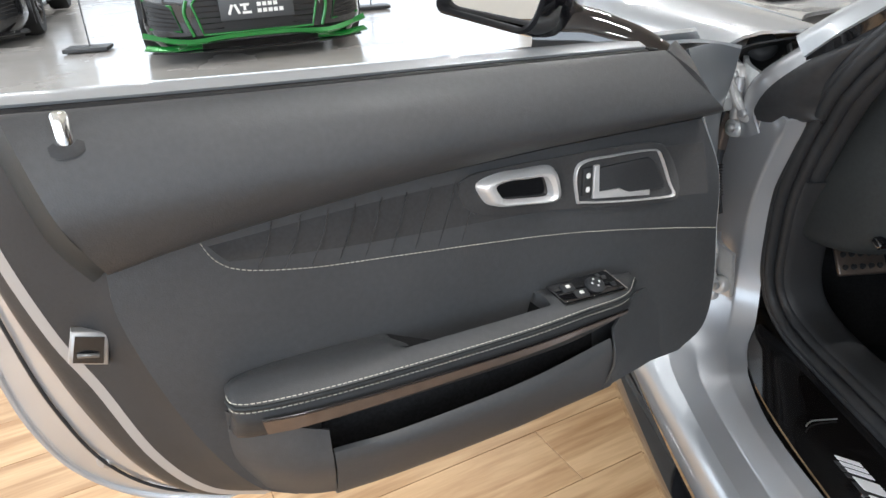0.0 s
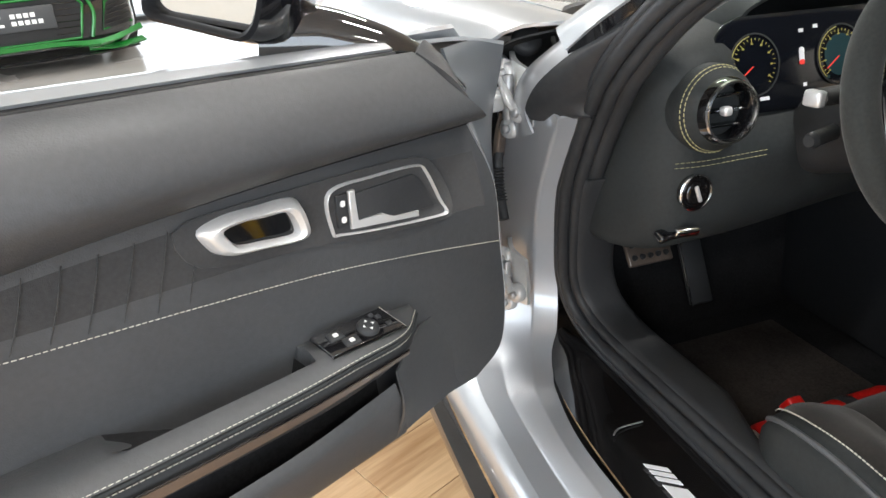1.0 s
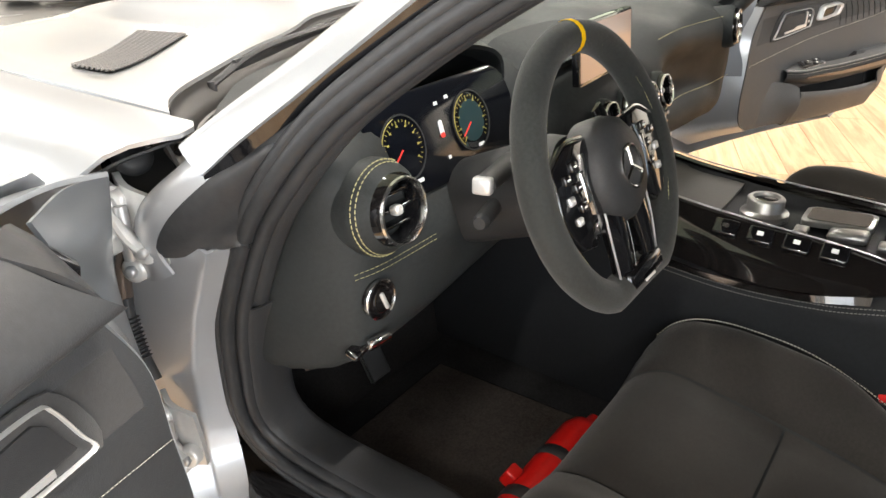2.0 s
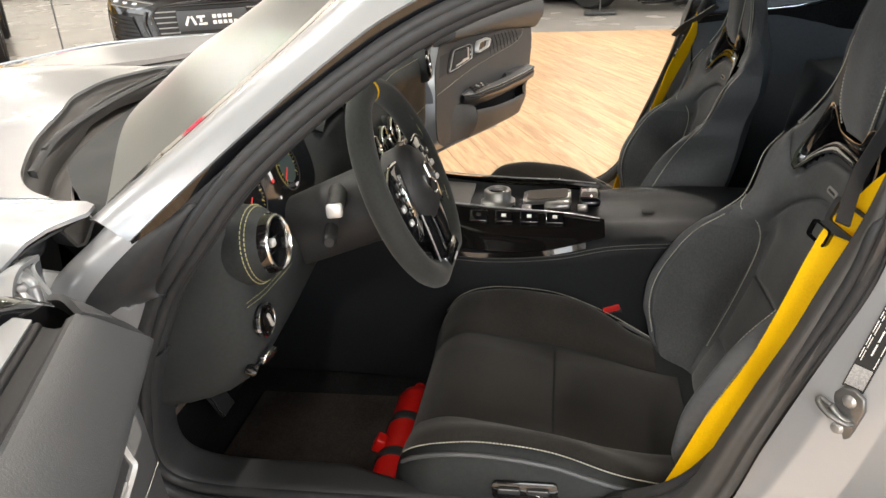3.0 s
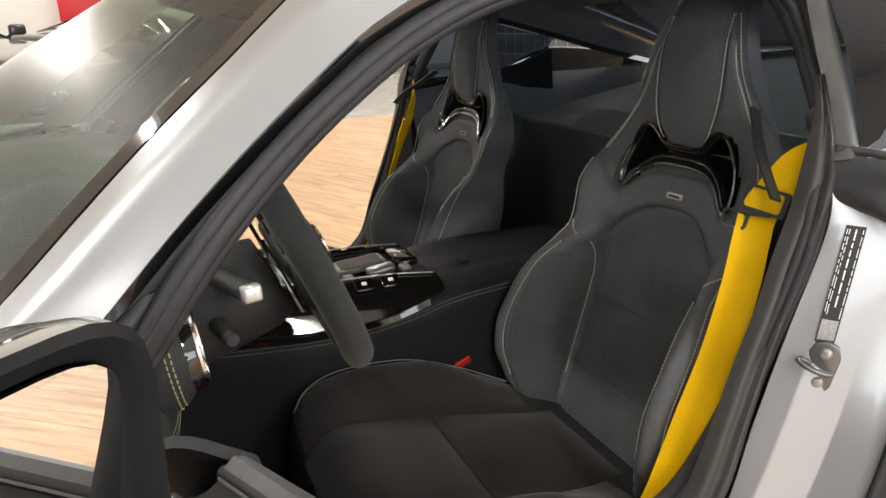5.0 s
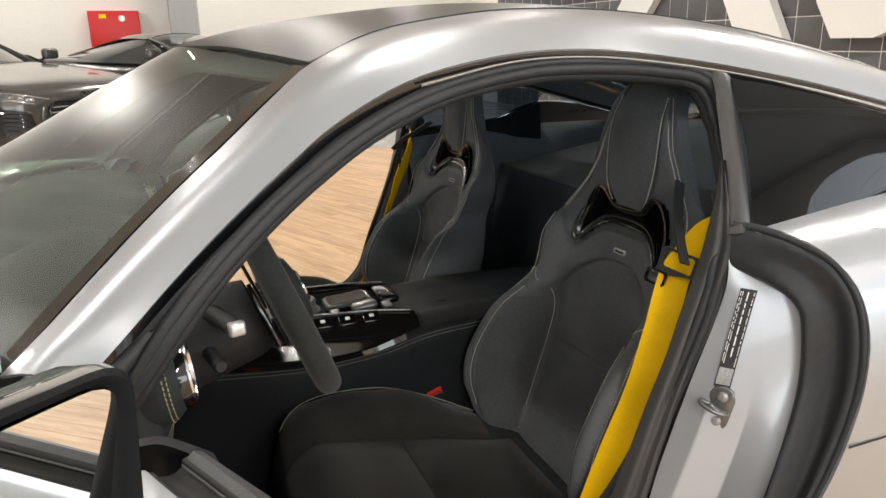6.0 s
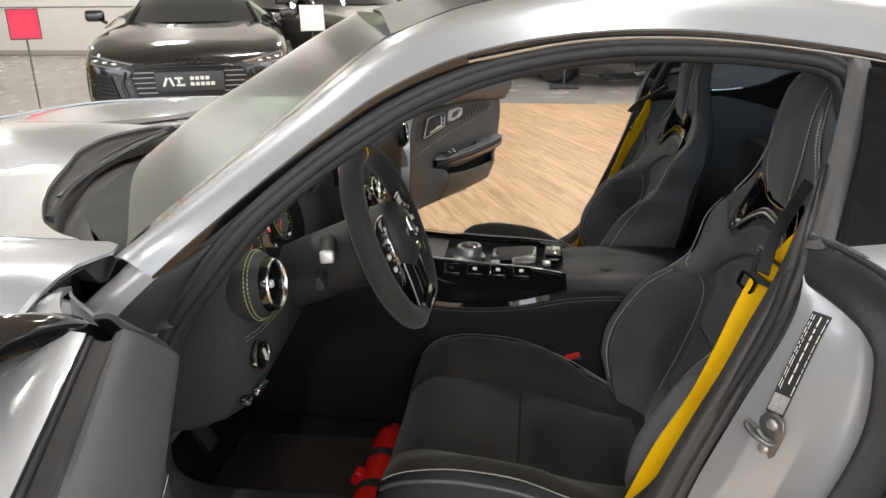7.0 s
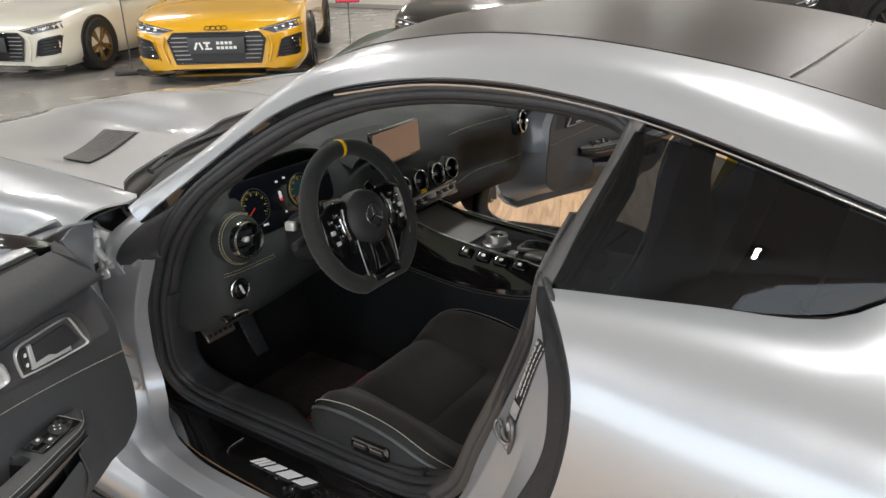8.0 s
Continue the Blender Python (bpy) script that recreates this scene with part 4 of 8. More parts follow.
def build_door(side, name):
    """One open door with its card, armrest, handles and mirror."""
    def put(label_name, bm, material, parent, label=""):
        if side > 0:
            other = flip(bm)
            bm.free()
            bm = other
        return part(label_name, bm, material, parent, label)

    # outer skin and frame
    skin_rows = []
    for v, w, ua, ub in ((0.931, -0.010, 0.13, 1.01), (0.90, -0.035, 0.09, 1.045), (0.83, -0.055, 0.06, 1.075), (0.74, -0.085, 0.035, 1.095), (0.63, -0.10, 0.02, 1.085), (0.54, -0.10, 0.02, 1.070), (0.46, -0.098, 0.03, 1.035), (0.40, -0.085, 0.06, 0.97), (0.365, -0.06, 0.12, 0.87)):
        skin_rows.append(on_door([(ua + (ub - ua) * k / 6, v, w - 0.02 * math.sin(math.pi * k / 6)) for k in range(7)]))
    door = put(name, skin(skin_rows, 30, 27, 0.006), silver, car, "silver car door standing wide open")
    put("belt_strip", skin([on_door([(u, v + 0.004, 0.066) for u, v in TOP]), on_door([(u, v + 0.010, 0.040) for u, v in TOP]), on_door([(u, v - 0.004, -0.012) for u, v in TOP])], 40, 7, 0.003), silver, door, "silver belt line of the door")
    put("window_slot_seal", skin([on_door([(u, v - 0.002, 0.098) for u, v in TOP]), on_door([(u, v - 0.008, 0.082) for u, v in TOP]), on_door([(u, v + 0.001, 0.064) for u, v in TOP])], 40, 7, 0.003), slot_rubber, door, "black window slot seal")
    for w in (0.095, 0.068):
        put("slot_bead", tube(on_door([(u, v - 0.003, w) for u, v in TOP]), 0.0042, 8, n=40), slot_rubber, door)

    # padded upper roll and lower card
    roll_back = [(u + 0.002, v - 0.003, 0.090) for u, v in TOP]
    roll_top = [(u, v + 0.003, 0.103) for u, v in TOP]
    roll_a = [(u, v, 0.128) for u, v in ((0.992, 0.925), (0.867, 0.922), (0.71, 0.918), (0.52, 0.912), (0.40, 0.906), (0.268, 0.898))]
    roll_b = [(u, v, 0.143) for u, v in ((0.976, 0.868), (0.865, 0.87), (0.715, 0.873), (0.55, 0.872), (0.415, 0.868), (0.232, 0.862))]
    roll_c = [(u, v + 0.012, 0.120) for u, v in FOLD]
    fold = [(u, v, 0.088) for u, v in FOLD]
    put("upper_roll", skin([on_door(r) for r in (roll_back, roll_top, roll_a, roll_b, roll_c, fold)], 50, 29), leather_grey, door, "padded black leather top of the door card")
    rows = [[(u, v - 0.001, 0.088) for u, v in FOLD]]
    for v, ua, ub, w in ((0.75, 0.951, 0.166, 0.091), (0.66, 0.928, 0.157, 0.092), (0.57, 0.894, 0.148, 0.092), (0.50, 0.853, 0.156, 0.09), (0.466, 0.81, 0.20, 0.086)):
        rows.append([(ua + (ub - ua) * k / 5, v, w) for k in range(6)])
    put("door_card", skin([on_door(r) for r in rows], 44, 31, 0.004), leather_grey, door, "black leather door card")

    end_a = [(1.0, 0.955, 0.103), (0.992, 0.925, 0.128), (0.976, 0.868, 0.143), (0.962, 0.835, 0.132), (0.952, 0.80, 0.088)]
    end_b = [(1.012, 0.945, 0.07), (1.010, 0.91, 0.07), (1.0, 0.86, 0.07), (0.988, 0.82, 0.068), (0.964, 0.785, 0.078)]
    put("roll_end", skin([on_door(end_a), on_door(end_b)], 20, 4), leather, door)

    # rear edge: cover, painted strip, rubber and skin lip
    e0 = on_door([(u, v, 0.088) for u, v in CARD_END])
    e1 = on_door([(1.012, 0.945, 0.07), (1.006, 0.89, 0.07), (0.992, 0.825, 0.068), (0.976, 0.75, 0.066), (0.952, 0.655, 0.066), (0.918, 0.568, 0.066), (0.874, 0.492, 0.066), (0.82, 0.462, 0.07)])
    e2 = on_door([(1.03, 0.93, 0.042), (1.036, 0.86, 0.042), (1.028, 0.803, 0.042), (1.006, 0.72, 0.042), (0.981, 0.655, 0.042), (0.945, 0.55, 0.042), (0.897, 0.478, 0.042), (0.83, 0.448, 0.05)])
    put("edge_cover", skin([e0, e1, e2], 40, 9), soft, door, "black plastic cover on the door edge")
    e3 = [p + (ALONG * 0.010 - Vector((0, 0, 0.006)) - INTO * 0.006) for p in e2]
    put("edge_strip", skin([e2, e3], 40, 4, 0.004), silver_matt, door)
    e4 = on_door([(1.035, 0.93, 0.012), (1.052, 0.85, 0.004), (1.047, 0.769, 0.0), (1.034, 0.70, 0.0), (1.006, 0.60, 0.0), (0.967, 0.506, 0.0), (0.915, 0.45, 0.004), (0.83, 0.42, 0.01)])
    put("edge_rubber", skin([e3, [(p + q) / 2 + ALONG * 0.006 for p, q in zip(e3, e4)], e4], 40, 7, 0.004), rubber, door, "black rubber on the door edge")
    e5 = on_door([(1.040, 0.92, -0.012), (1.062, 0.85, -0.04), (1.072, 0.77, -0.052), (1.066, 0.698, -0.055), (1.050, 0.60, -0.055), (1.015, 0.50, -0.055), (0.95, 0.43, -0.05), (0.85, 0.385, -0.045)])
    e6 = on_door([(1.045, 0.90, -0.014), (1.075, 0.83, -0.057), (1.095, 0.74, -0.087), (1.088, 0.63, -0.10), (1.072, 0.54, -0.10), (1.037, 0.46, -0.098), (0.97, 0.40, -0.085), (0.87, 0.366, -0.06)])
    put("edge_panel", skin([e4, e5, e6], 40, 11, 0.003), silver_matt, door, "silver painted door edge panel")
    # thin dark tube draws the shading line along the edge panel
    put("edge_shade_line", tube([p.lerp(q, 0.72) + (ALONG + INTO) * 0.002 for p, q in zip(e4, e5)], 0.0022, 6, n=40), rubber, door)
    put("edge_lip", tube(e6, 0.006, 8, n=40, flat=0.6), silver_matt, door)
    for u, v, w in ((1.006, 0.50, -0.046), (0.975, 0.468, -0.045)):
        m = Matrix.Translation(at(u, v, w)) @ facing((0, 0, 0), ALONG + INTO * 0.8).to_3x3().to_4x4()
        put("edge_bolt", turned([(0, 0.006), (0.006, 0.006), (0.008, 0.003), (0.011, 0.002), (0.012, 0.0), (0.012, -0.004)], m, 14), steel, door)
    latch = put("latch", flat_panel([(0.962, 0.728), (0.994, 0.738), (1.004, 0.704), (0.970, 0.692)], 0.058, 0.012, 0.003), steel, door, "bright steel door latch plate")
    put("latch_mouth", flat_panel([(0.967, 0.725), (0.992, 0.733), (1.000, 0.706), (0.974, 0.697)], 0.0695, 0.002), gloss_black, latch)
    put("latch_claw", tube([at(0.976, 0.708, 0.073), at(0.986, 0.712, 0.075), at(0.994, 0.713, 0.073)], 0.0025, 6, n=8), dark_steel, latch)

    # front edge, hinges, check strap and cable boot
    f0 = on_door([(0.20, 0.466, 0.086), (0.156, 0.50, 0.09), (0.148, 0.57, 0.092), (0.157, 0.66, 0.092), (0.166, 0.75, 0.09), (0.204, 0.83, 0.086)])
    f1 = on_door([(0.16, 0.44, 0.02), (0.10, 0.48, 0.01), (0.085, 0.57, 0.0), (0.085, 0.66, 0.0), (0.095, 0.75, 0.0), (0.11, 0.84, 0.0)])
    f2 = on_door([(0.12, 0.40, -0.06), (0.04, 0.46, -0.085), (0.03, 0.57, -0.09), (0.03, 0.66, -0.09), (0.045, 0.75, -0.075), (0.07, 0.84, -0.045)])
    put("front_edge", skin([f0, f1, f2], 30, 9, 0.004), silver, door, "grey painted front edge of the door")
    g0 = on_door([(0.150, 0.64, 0.086), (0.160, 0.72, 0.084), (0.178, 0.80, 0.074), (0.196, 0.86, 0.066), (0.215, 0.918, 0.058)])
    g1 = on_door([(0.100, 0.64, 0.040), (0.112, 0.72, 0.040), (0.118, 0.80, 0.036), (0.122, 0.86, 0.030), (0.128, 0.912, 0.020)])
    g2 = on_door([(0.070, 0.64, 0.0), (0.076, 0.72, 0.0), (0.072, 0.80, 0.0), (0.057, 0.855, 0.0), (0.047, 0.894, 0.0)])
    # this face lies in shadow; the shade is in its grey
    put("front_corner", skin([g0, g1, g2], 26, 9, 0.004), shaded_silver, door, "painted upper corner of the door, coloured dark for its shade")
    lip_a = on_door([(0.046, 0.899, 0.004), (0.13, 0.917, 0.010), (0.22, 0.926, 0.030), (0.295, 0.930, 0.060)])
    lip_b = on_door([(0.040, 0.892, -0.020), (0.13, 0.908, -0.020), (0.22, 0.918, -0.020), (0.295, 0.924, -0.014)])
    lip_c = on_door([(0.052, 0.860, -0.042), (0.13, 0.872, -0.045), (0.22, 0.885, -0.046), (0.295, 0.90, -0.040)])
    put("front_lip", skin([lip_a, lip_b, lip_c], 20, 9, 0.005), silver, door, "silver front end of the door's belt line")
    put("corner_seal", skin([on_door([(0.292, 0.931, 0.106), (0.262, 0.90, 0.130), (0.238, 0.862, 0.138), (0.208, 0.834, 0.092)]), on_door([(0.266, 0.938, 0.088), (0.240, 0.910, 0.098), (0.216, 0.862, 0.104), (0.198, 0.828, 0.082)]), on_door([(0.236, 0.928, 0.066), (0.214, 0.90, 0.070), (0.198, 0.855, 0.074), (0.190, 0.822, 0.072)])], 20, 9, 0.006), rubber, door, "black rubber flap at the front top corner")
    boot = [(-0.892, 0.066, 0.712), (-0.896, 0.062, 0.690), (-0.899, 0.050, 0.652), (-0.902, 0.024, 0.612)]
    put("boot", tube(boot, 0.009, 12, n=22), rubber, door, "black cable boot")
    ridges = bmesh.new()
    path = crom(boot, 22)
    for k in range(11):
        turned([(0.009, -0.0016), (0.0125, 0.0), (0.009, 0.0016)], facing(path[5 + k], path[6 + k] - path[5 + k], (1, 0.2, 0.3)), 14, ridges)
    put("boot_rib", ridges, rubber, door)
    put("check_strap", tube([(-0.886, 0.052, 0.778), (-0.890, 0.060, 0.745), (-0.892, 0.066, 0.706)], 0.006, 8, n=8, flat=1.8), ash, door, "bronze check strap")

    # grained centre field, stitch lines
    put("card_stitching", stitches(on_door([(0.866, 0.811, 0.0985), (0.854, 0.789, 0.0985), (0.828, 0.773, 0.0985), (0.759, 0.758, 0.0985), (0.661, 0.747, 0.0985), (0.551, 0.735, 0.0985), (0.426, 0.719, 0.0985), (0.29, 0.694, 0.0985), (0.160, 0.666, 0.0985)]), r=0.0005, dash=0.005, gap=0.0008), thread_pale, door)
    field_top = [(0.862, 0.808), (0.72, 0.821), (0.586, 0.828), (0.431, 0.831), (0.21, 0.829)]
    field_low = [(0.838, 0.779), (0.72, 0.7565), (0.586, 0.7415), (0.431, 0.7235), (0.170, 0.6725)]
    put("suede_field", skin([on_door(field_top, 0.0905), on_door([((a + c) / 2, (b + d) / 2) for (a, b), (c, d) in zip(field_top, field_low)], 0.0965), on_door(field_low, 0.0915)], 30, 9), door_suede, door, "black microfibre field with slanted quilting")
    for k in range(9):
        u = 0.80 - k * 0.030
        put("quilt_rib", tube([at(u + 0.018, 0.766 - k * 0.003, 0.0945), at(u + 0.004, 0.79, 0.0975), at(u - 0.006, 0.817, 0.0935)], 0.0012, 6, n=10, flat=0.6), door_suede, door)

    # handle and speaker panel in a shallow tray
    put("tray", flat_panel([(0.582, 0.815), (0.575, 0.786), (0.547, 0.770), (0.426, 0.752), (0.262, 0.728), (0.242, 0.745), (0.272, 0.803), (0.313, 0.817), (0.45, 0.822), (0.555, 0.823)], 0.0955, 0.003, 0.001, 48), door_suede, door)
    handle = put("inner_handle", ring([(0.560, 0.812), (0.556, 0.796), (0.541, 0.781), (0.50, 0.775), (0.462, 0.770), (0.446, 0.774), (0.447, 0.792), (0.454, 0.811), (0.470, 0.817), (0.50, 0.818), (0.533, 0.819)], [(0.534, 0.806), (0.530, 0.796), (0.522, 0.787), (0.50, 0.783), (0.470, 0.779), (0.464, 0.781), (0.465, 0.790), (0.470, 0.800), (0.477, 0.804), (0.50, 0.806), (0.516, 0.808)], 0.0985, 0.014), silver_lacquer, door, "silver inner door handle")
    put("handle_cup", flat_panel([(0.536, 0.807), (0.532, 0.795), (0.522, 0.785), (0.50, 0.781), (0.468, 0.777), (0.462, 0.781), (0.468, 0.802), (0.477, 0.806), (0.516, 0.810)], 0.0982, 0.002, 0, 30), gloss_black, handle)
    spk_out = [(0.418, 0.808), (0.36, 0.811), (0.297, 0.807), (0.282, 0.796), (0.262, 0.755), (0.252, 0.738), (0.262, 0.734), (0.34, 0.744), (0.408, 0.756), (0.418, 0.762)]
    spk_in = [(0.411, 0.802), (0.36, 0.805), (0.302, 0.802), (0.290, 0.792), (0.272, 0.757), (0.264, 0.744), (0.270, 0.741), (0.34, 0.750), (0.405, 0.762), (0.411, 0.767)]
    spk_in = [(a * 0.6 + c * 0.4, b * 0.6 + d * 0.4) for (a, b), (c, d) in zip(spk_out, spk_in)]
    spk = put("speaker_frame", ring(spk_out, spk_in, 0.0985, 0.005, 80), silver_lacquer, door, "silver rimmed speaker panel")
    put("speaker_grille", flat_panel([(0.384, 0.798), (0.305, 0.798), (0.293, 0.789), (0.272, 0.750), (0.335, 0.756), (0.35, 0.764), (0.384, 0.766)], 0.0985, 0.003, 0.001), soft, spk, "fine black speaker grille")
    put("speaker_bar", flat_panel([(0.394, 0.803), (0.386, 0.803), (0.386, 0.767), (0.352, 0.766), (0.337, 0.757), (0.30, 0.753), (0.30, 0.746), (0.394, 0.760)], 0.099, 0.0045, 0.001), silver_lacquer, spk)
    put("lock_switch", flat_panel([(0.410, 0.802), (0.396, 0.802), (0.396, 0.764), (0.410, 0.766)], 0.0985, 0.004, 0.001), soft, spk)
    for v in (0.792, 0.774):
        put("lock_sign", plate(rounded(0.006, 0.007, 0.0025), 0.0006, door_pose(0.403, v, 0.1027)), white_mark, spk)

    # armrest with stitched edge, bronze strip, pull cup and switches
    back = [(0.862, 0.645, 0.088), (0.85, 0.652, 0.088), (0.80, 0.657, 0.088), (0.69, 0.653, 0.088), (0.53, 0.648, 0.088), (0.44, 0.646, 0.088), (0.37, 0.640, 0.088), (0.315, 0.626, 0.088)]
    mid_t = [(0.870, 0.652, 0.105), (0.858, 0.660, 0.118), (0.80, 0.660, 0.124), (0.69, 0.656, 0.126), (0.53, 0.652, 0.126), (0.44, 0.652, 0.124), (0.37, 0.648, 0.118), (0.322, 0.637, 0.100)]
    edge = [(0.873, 0.650, 0.122), (0.864, 0.650, 0.144), (0.80, 0.646, 0.153), (0.69, 0.641, 0.155), (0.53, 0.637, 0.155), (0.44, 0.638, 0.153), (0.37, 0.635, 0.145), (0.325, 0.634, 0.112)]
    low = [(u, v - 0.010, w + 0.002) for u, v, w in edge]
    bm = skin([on_door(back), on_door(mid_t), on_door(edge), on_door(low)], 120, 41, 0.004)
    bump = lambda x, a, b, c, d: max(0.0, min(1.0, (x - a) / (b - a), (d - x) / (d - c)))
    for v in bm.verts:
        u, w = (v.co - HINGE).dot(ALONG), (v.co - HINGE).dot(INTO)
        v.co.z -= 0.045 * bump(u, 0.478, 0.487, 0.600, 0.690) * bump(w, 0.086, 0.090, 0.128, 0.136)
    arm = put("armrest", bm, leather_grey, door, "leather armrest with pale stitching and a recessed door pull")
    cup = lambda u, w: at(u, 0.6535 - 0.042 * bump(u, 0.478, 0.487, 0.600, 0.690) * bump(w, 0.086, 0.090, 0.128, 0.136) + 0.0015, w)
    # dark sheet over the hollow: shade of the recess put in as colour
    put("pull_shade", cells([[cup(0.482 + 0.200 * i / 30, 0.0905 + 0.041 * k / 12) for i in range(31)] for k in range(13)]), carpet, arm, "dark sheet for the shade in the door pull")
    line = lambda dv, dw: [at(u, v + dv, w + dw) for u, v, w in edge]
    put("arm_stitching", stitches(line(0.0035, 0.0035), r=0.00055, dash=0.0045), thread_pale, arm)
    put("arm_stitching", stitches(line(-0.007, 0.004), r=0.00055, dash=0.0045), thread_pale, arm)
    put("arm_piping", tube(line(-0.002, 0.0045), 0.0026, 6, n=60), leather, arm)
    under = [(u, v - 0.040 + 0.012 * (i > 5), w - 0.016) for i, (u, v, w) in enumerate(low)]
    deep = [(u, v - 0.050 + 0.016 * (i > 5), 0.092) for i, (u, v, w) in enumerate(low)]
    put("arm_side", skin([on_door(low), on_door([(u, v - 0.012, w + 0.001) for u, v, w in low]), on_door(under), on_door(deep)], 60, 17, 0.003), soft, door, "black underside of the armrest")
    strip_t = [(u, v - 0.007, w + 0.006) for u, v, w in low[1:-1]]
    strip_b = [(u, v - 0.026 + 0.003 * i, w + 0.004) for i, (u, v, w) in enumerate(low[1:-1])]
    strip_t[0], strip_b[0] = (0.846, 0.632, 0.155), (0.842, 0.613, 0.151)
    put("bronze_strip", skin([on_door(strip_t), on_door(strip_b)], 40, 5, 0.003), ash, arm, "dark bronze trim strip")
    put("strip_bead", tube([at(u, v + 0.001, w + 0.0015) for u, v, w in strip_t], 0.0014, 5, n=40), piano, arm)
    sw_n = (INTO * 0.34 - ALONG * 0.06 + Vector((0, 0, 1))).normalized()
    sw_x = (-ALONG - sw_n * sw_n.dot(-ALONG)).normalized()
    sw = Matrix((sw_x, sw_n.cross(sw_x), sw_n)).transposed().to_4x4()
    sw.translation = at(0.412, 0.6488, 0.126)
    put("switch_panel", plate([(-0.05, -0.016), (0.048, -0.017), (0.040, 0.020), (-0.056, 0.018)], 0.004, sw, 0.0012), gloss_black, arm, "gloss black window switch panel")
    put("switch_panel_rim", tube([sw @ Vector(p) for p in ((-0.051, -0.018, 0.0025), (0.049, -0.019, 0.0025), (0.041, 0.021, 0.0025))], 0.0011, 5), chrome, arm)
    for x, y in ((-0.032, 0.006), (-0.020, -0.008)):
        put("window_switch", block((0.019, 0.013, 0.004), 0.0015, sw @ pose(x, y, 0.0045)), soft, arm)
        put("switch_sign", plate(rounded(0.006, 0.005, 0.001), 0.0006, sw @ pose(x, y, 0.0066)), white_mark, arm)
    put("mirror_dial", turned([(0, 0.005), (0.010, 0.005), (0.012, 0.004), (0.0135, 0.001), (0.0135, 0)], sw @ pose(0.008, 0.0, 0.0035), 24), soft, arm, "round mirror adjuster")
    for a in range(4):
        put("dial_arrow", plate([(-0.002, 0), (0.002, 0), (0, 0.003)], 0.0006, sw @ pose(0.008, 0, 0.0086, 0, 0, 90 * a) @ pose(0, 0.005, 0)), white_mark, arm)
    for x, y in ((0.028, 0.008), (0.034, -0.006), (0.022, 0.013)):
        put("fold_switch", block((0.007, 0.006, 0.003), 0.001, sw @ pose(x, y, 0.0045)), soft, arm)

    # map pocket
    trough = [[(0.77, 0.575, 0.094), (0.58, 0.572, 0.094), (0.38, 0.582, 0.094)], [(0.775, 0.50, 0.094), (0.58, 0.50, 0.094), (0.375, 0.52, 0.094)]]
    # dark sheet stands in for the shade inside the pocket
    put("pocket_shade", skin([on_door(t) for t in trough], 16, 5, 0.002), carpet, door, "dark sheet for the shade inside the map pocket")
    lip = [(0.772, 0.552, 0.136), (0.68, 0.550, 0.142), (0.52, 0.555, 0.142), (0.378, 0.568, 0.132)]
    front = [(0.772, 0.535, 0.142), (0.68, 0.530, 0.148), (0.52, 0.533, 0.148), (0.375, 0.545, 0.138)]
    foot = [(0.768, 0.470, 0.118), (0.68, 0.468, 0.122), (0.52, 0.468, 0.122), (0.35, 0.468, 0.112)]
    inner = [(u, v - 0.03, w - 0.012) for u, v, w in lip]
    put("map_pocket", skin([on_door(inner), on_door(lip), on_door(front), on_door(foot), on_door([(u, v - 0.006, 0.088) for u, v, w in foot])], 30, 21, 0.003), leather_grey, door, "black map pocket at the foot of the card")
    rear_cheek = [[(0.774, 0.578, 0.136), (0.774, 0.53, 0.141), (0.768, 0.472, 0.116)], [(0.81, 0.592, 0.130), (0.81, 0.535, 0.132), (0.800, 0.476, 0.108)], [(0.85, 0.604, 0.114), (0.85, 0.545, 0.112), (0.832, 0.488, 0.098)], [(0.876, 0.618, 0.094), (0.874, 0.555, 0.094), (0.853, 0.502, 0.090)]]
    front_cheek = [[(0.373, 0.580, 0.130), (0.373, 0.53, 0.138), (0.368, 0.470, 0.112)], [(0.345, 0.594, 0.118), (0.34, 0.535, 0.122), (0.330, 0.470, 0.104)], [(0.310, 0.602, 0.101), (0.295, 0.54, 0.103), (0.280, 0.470, 0.096)], [(0.280, 0.602, 0.092), (0.250, 0.545, 0.092), (0.235, 0.472, 0.088)]]
    for cheek in (rear_cheek, front_cheek):
        put("pocket_cheek", skin([on_door(r) for r in cheek], 16, 15, 0.003), leather_grey, door, "padded end of the map pocket")
    # dark plate on the card stands in for shade behind the pull
    put("pull_back_shade", flat_panel([(0.684, 0.652), (0.60, 0.653), (0.486, 0.651), (0.478, 0.638), (0.482, 0.610), (0.66, 0.610)], 0.0925, 0.0015), carpet, door, "dark plate for the shade behind the door pull")

    # lock pin
    pin = put("lock_pin", turned([(0, 0.026), (0.005, 0.026), (0.0072, 0.023), (0.0080, 0.0)], Matrix.Translation(at(0.957, 0.930, 0.118)), 16), chrome, door, "chrome lock pin")
    put("pin_collar", turned([(0.009, 0.004), (0.015, 0.003), (0.0185, 0.0)], Matrix.Translation(at(0.957, 0.932, 0.118)) @ facing((0, 0, 0), INTO * 0.8 + Vector((0, 0, 1))).to_3x3().to_4x4(), 20), soft, pin)

    # exterior mirror
    low_in, top_in, low_out, top_out = at(0.423, 0.965, -0.006), at(0.403, 1.043, 0.020), at(0.452, 0.983, -0.170), at(0.434, 1.036, -0.148)
    centre = (low_in + top_in + low_out + top_out) / 4
    ax = (low_in + top_in - low_out - top_out).normalized()
    az = ax.cross((top_in + top_out - low_in - low_out)).normalized()
    if az.dot(ALONG) < 0:
        az.negate()
    ay = az.cross(ax)
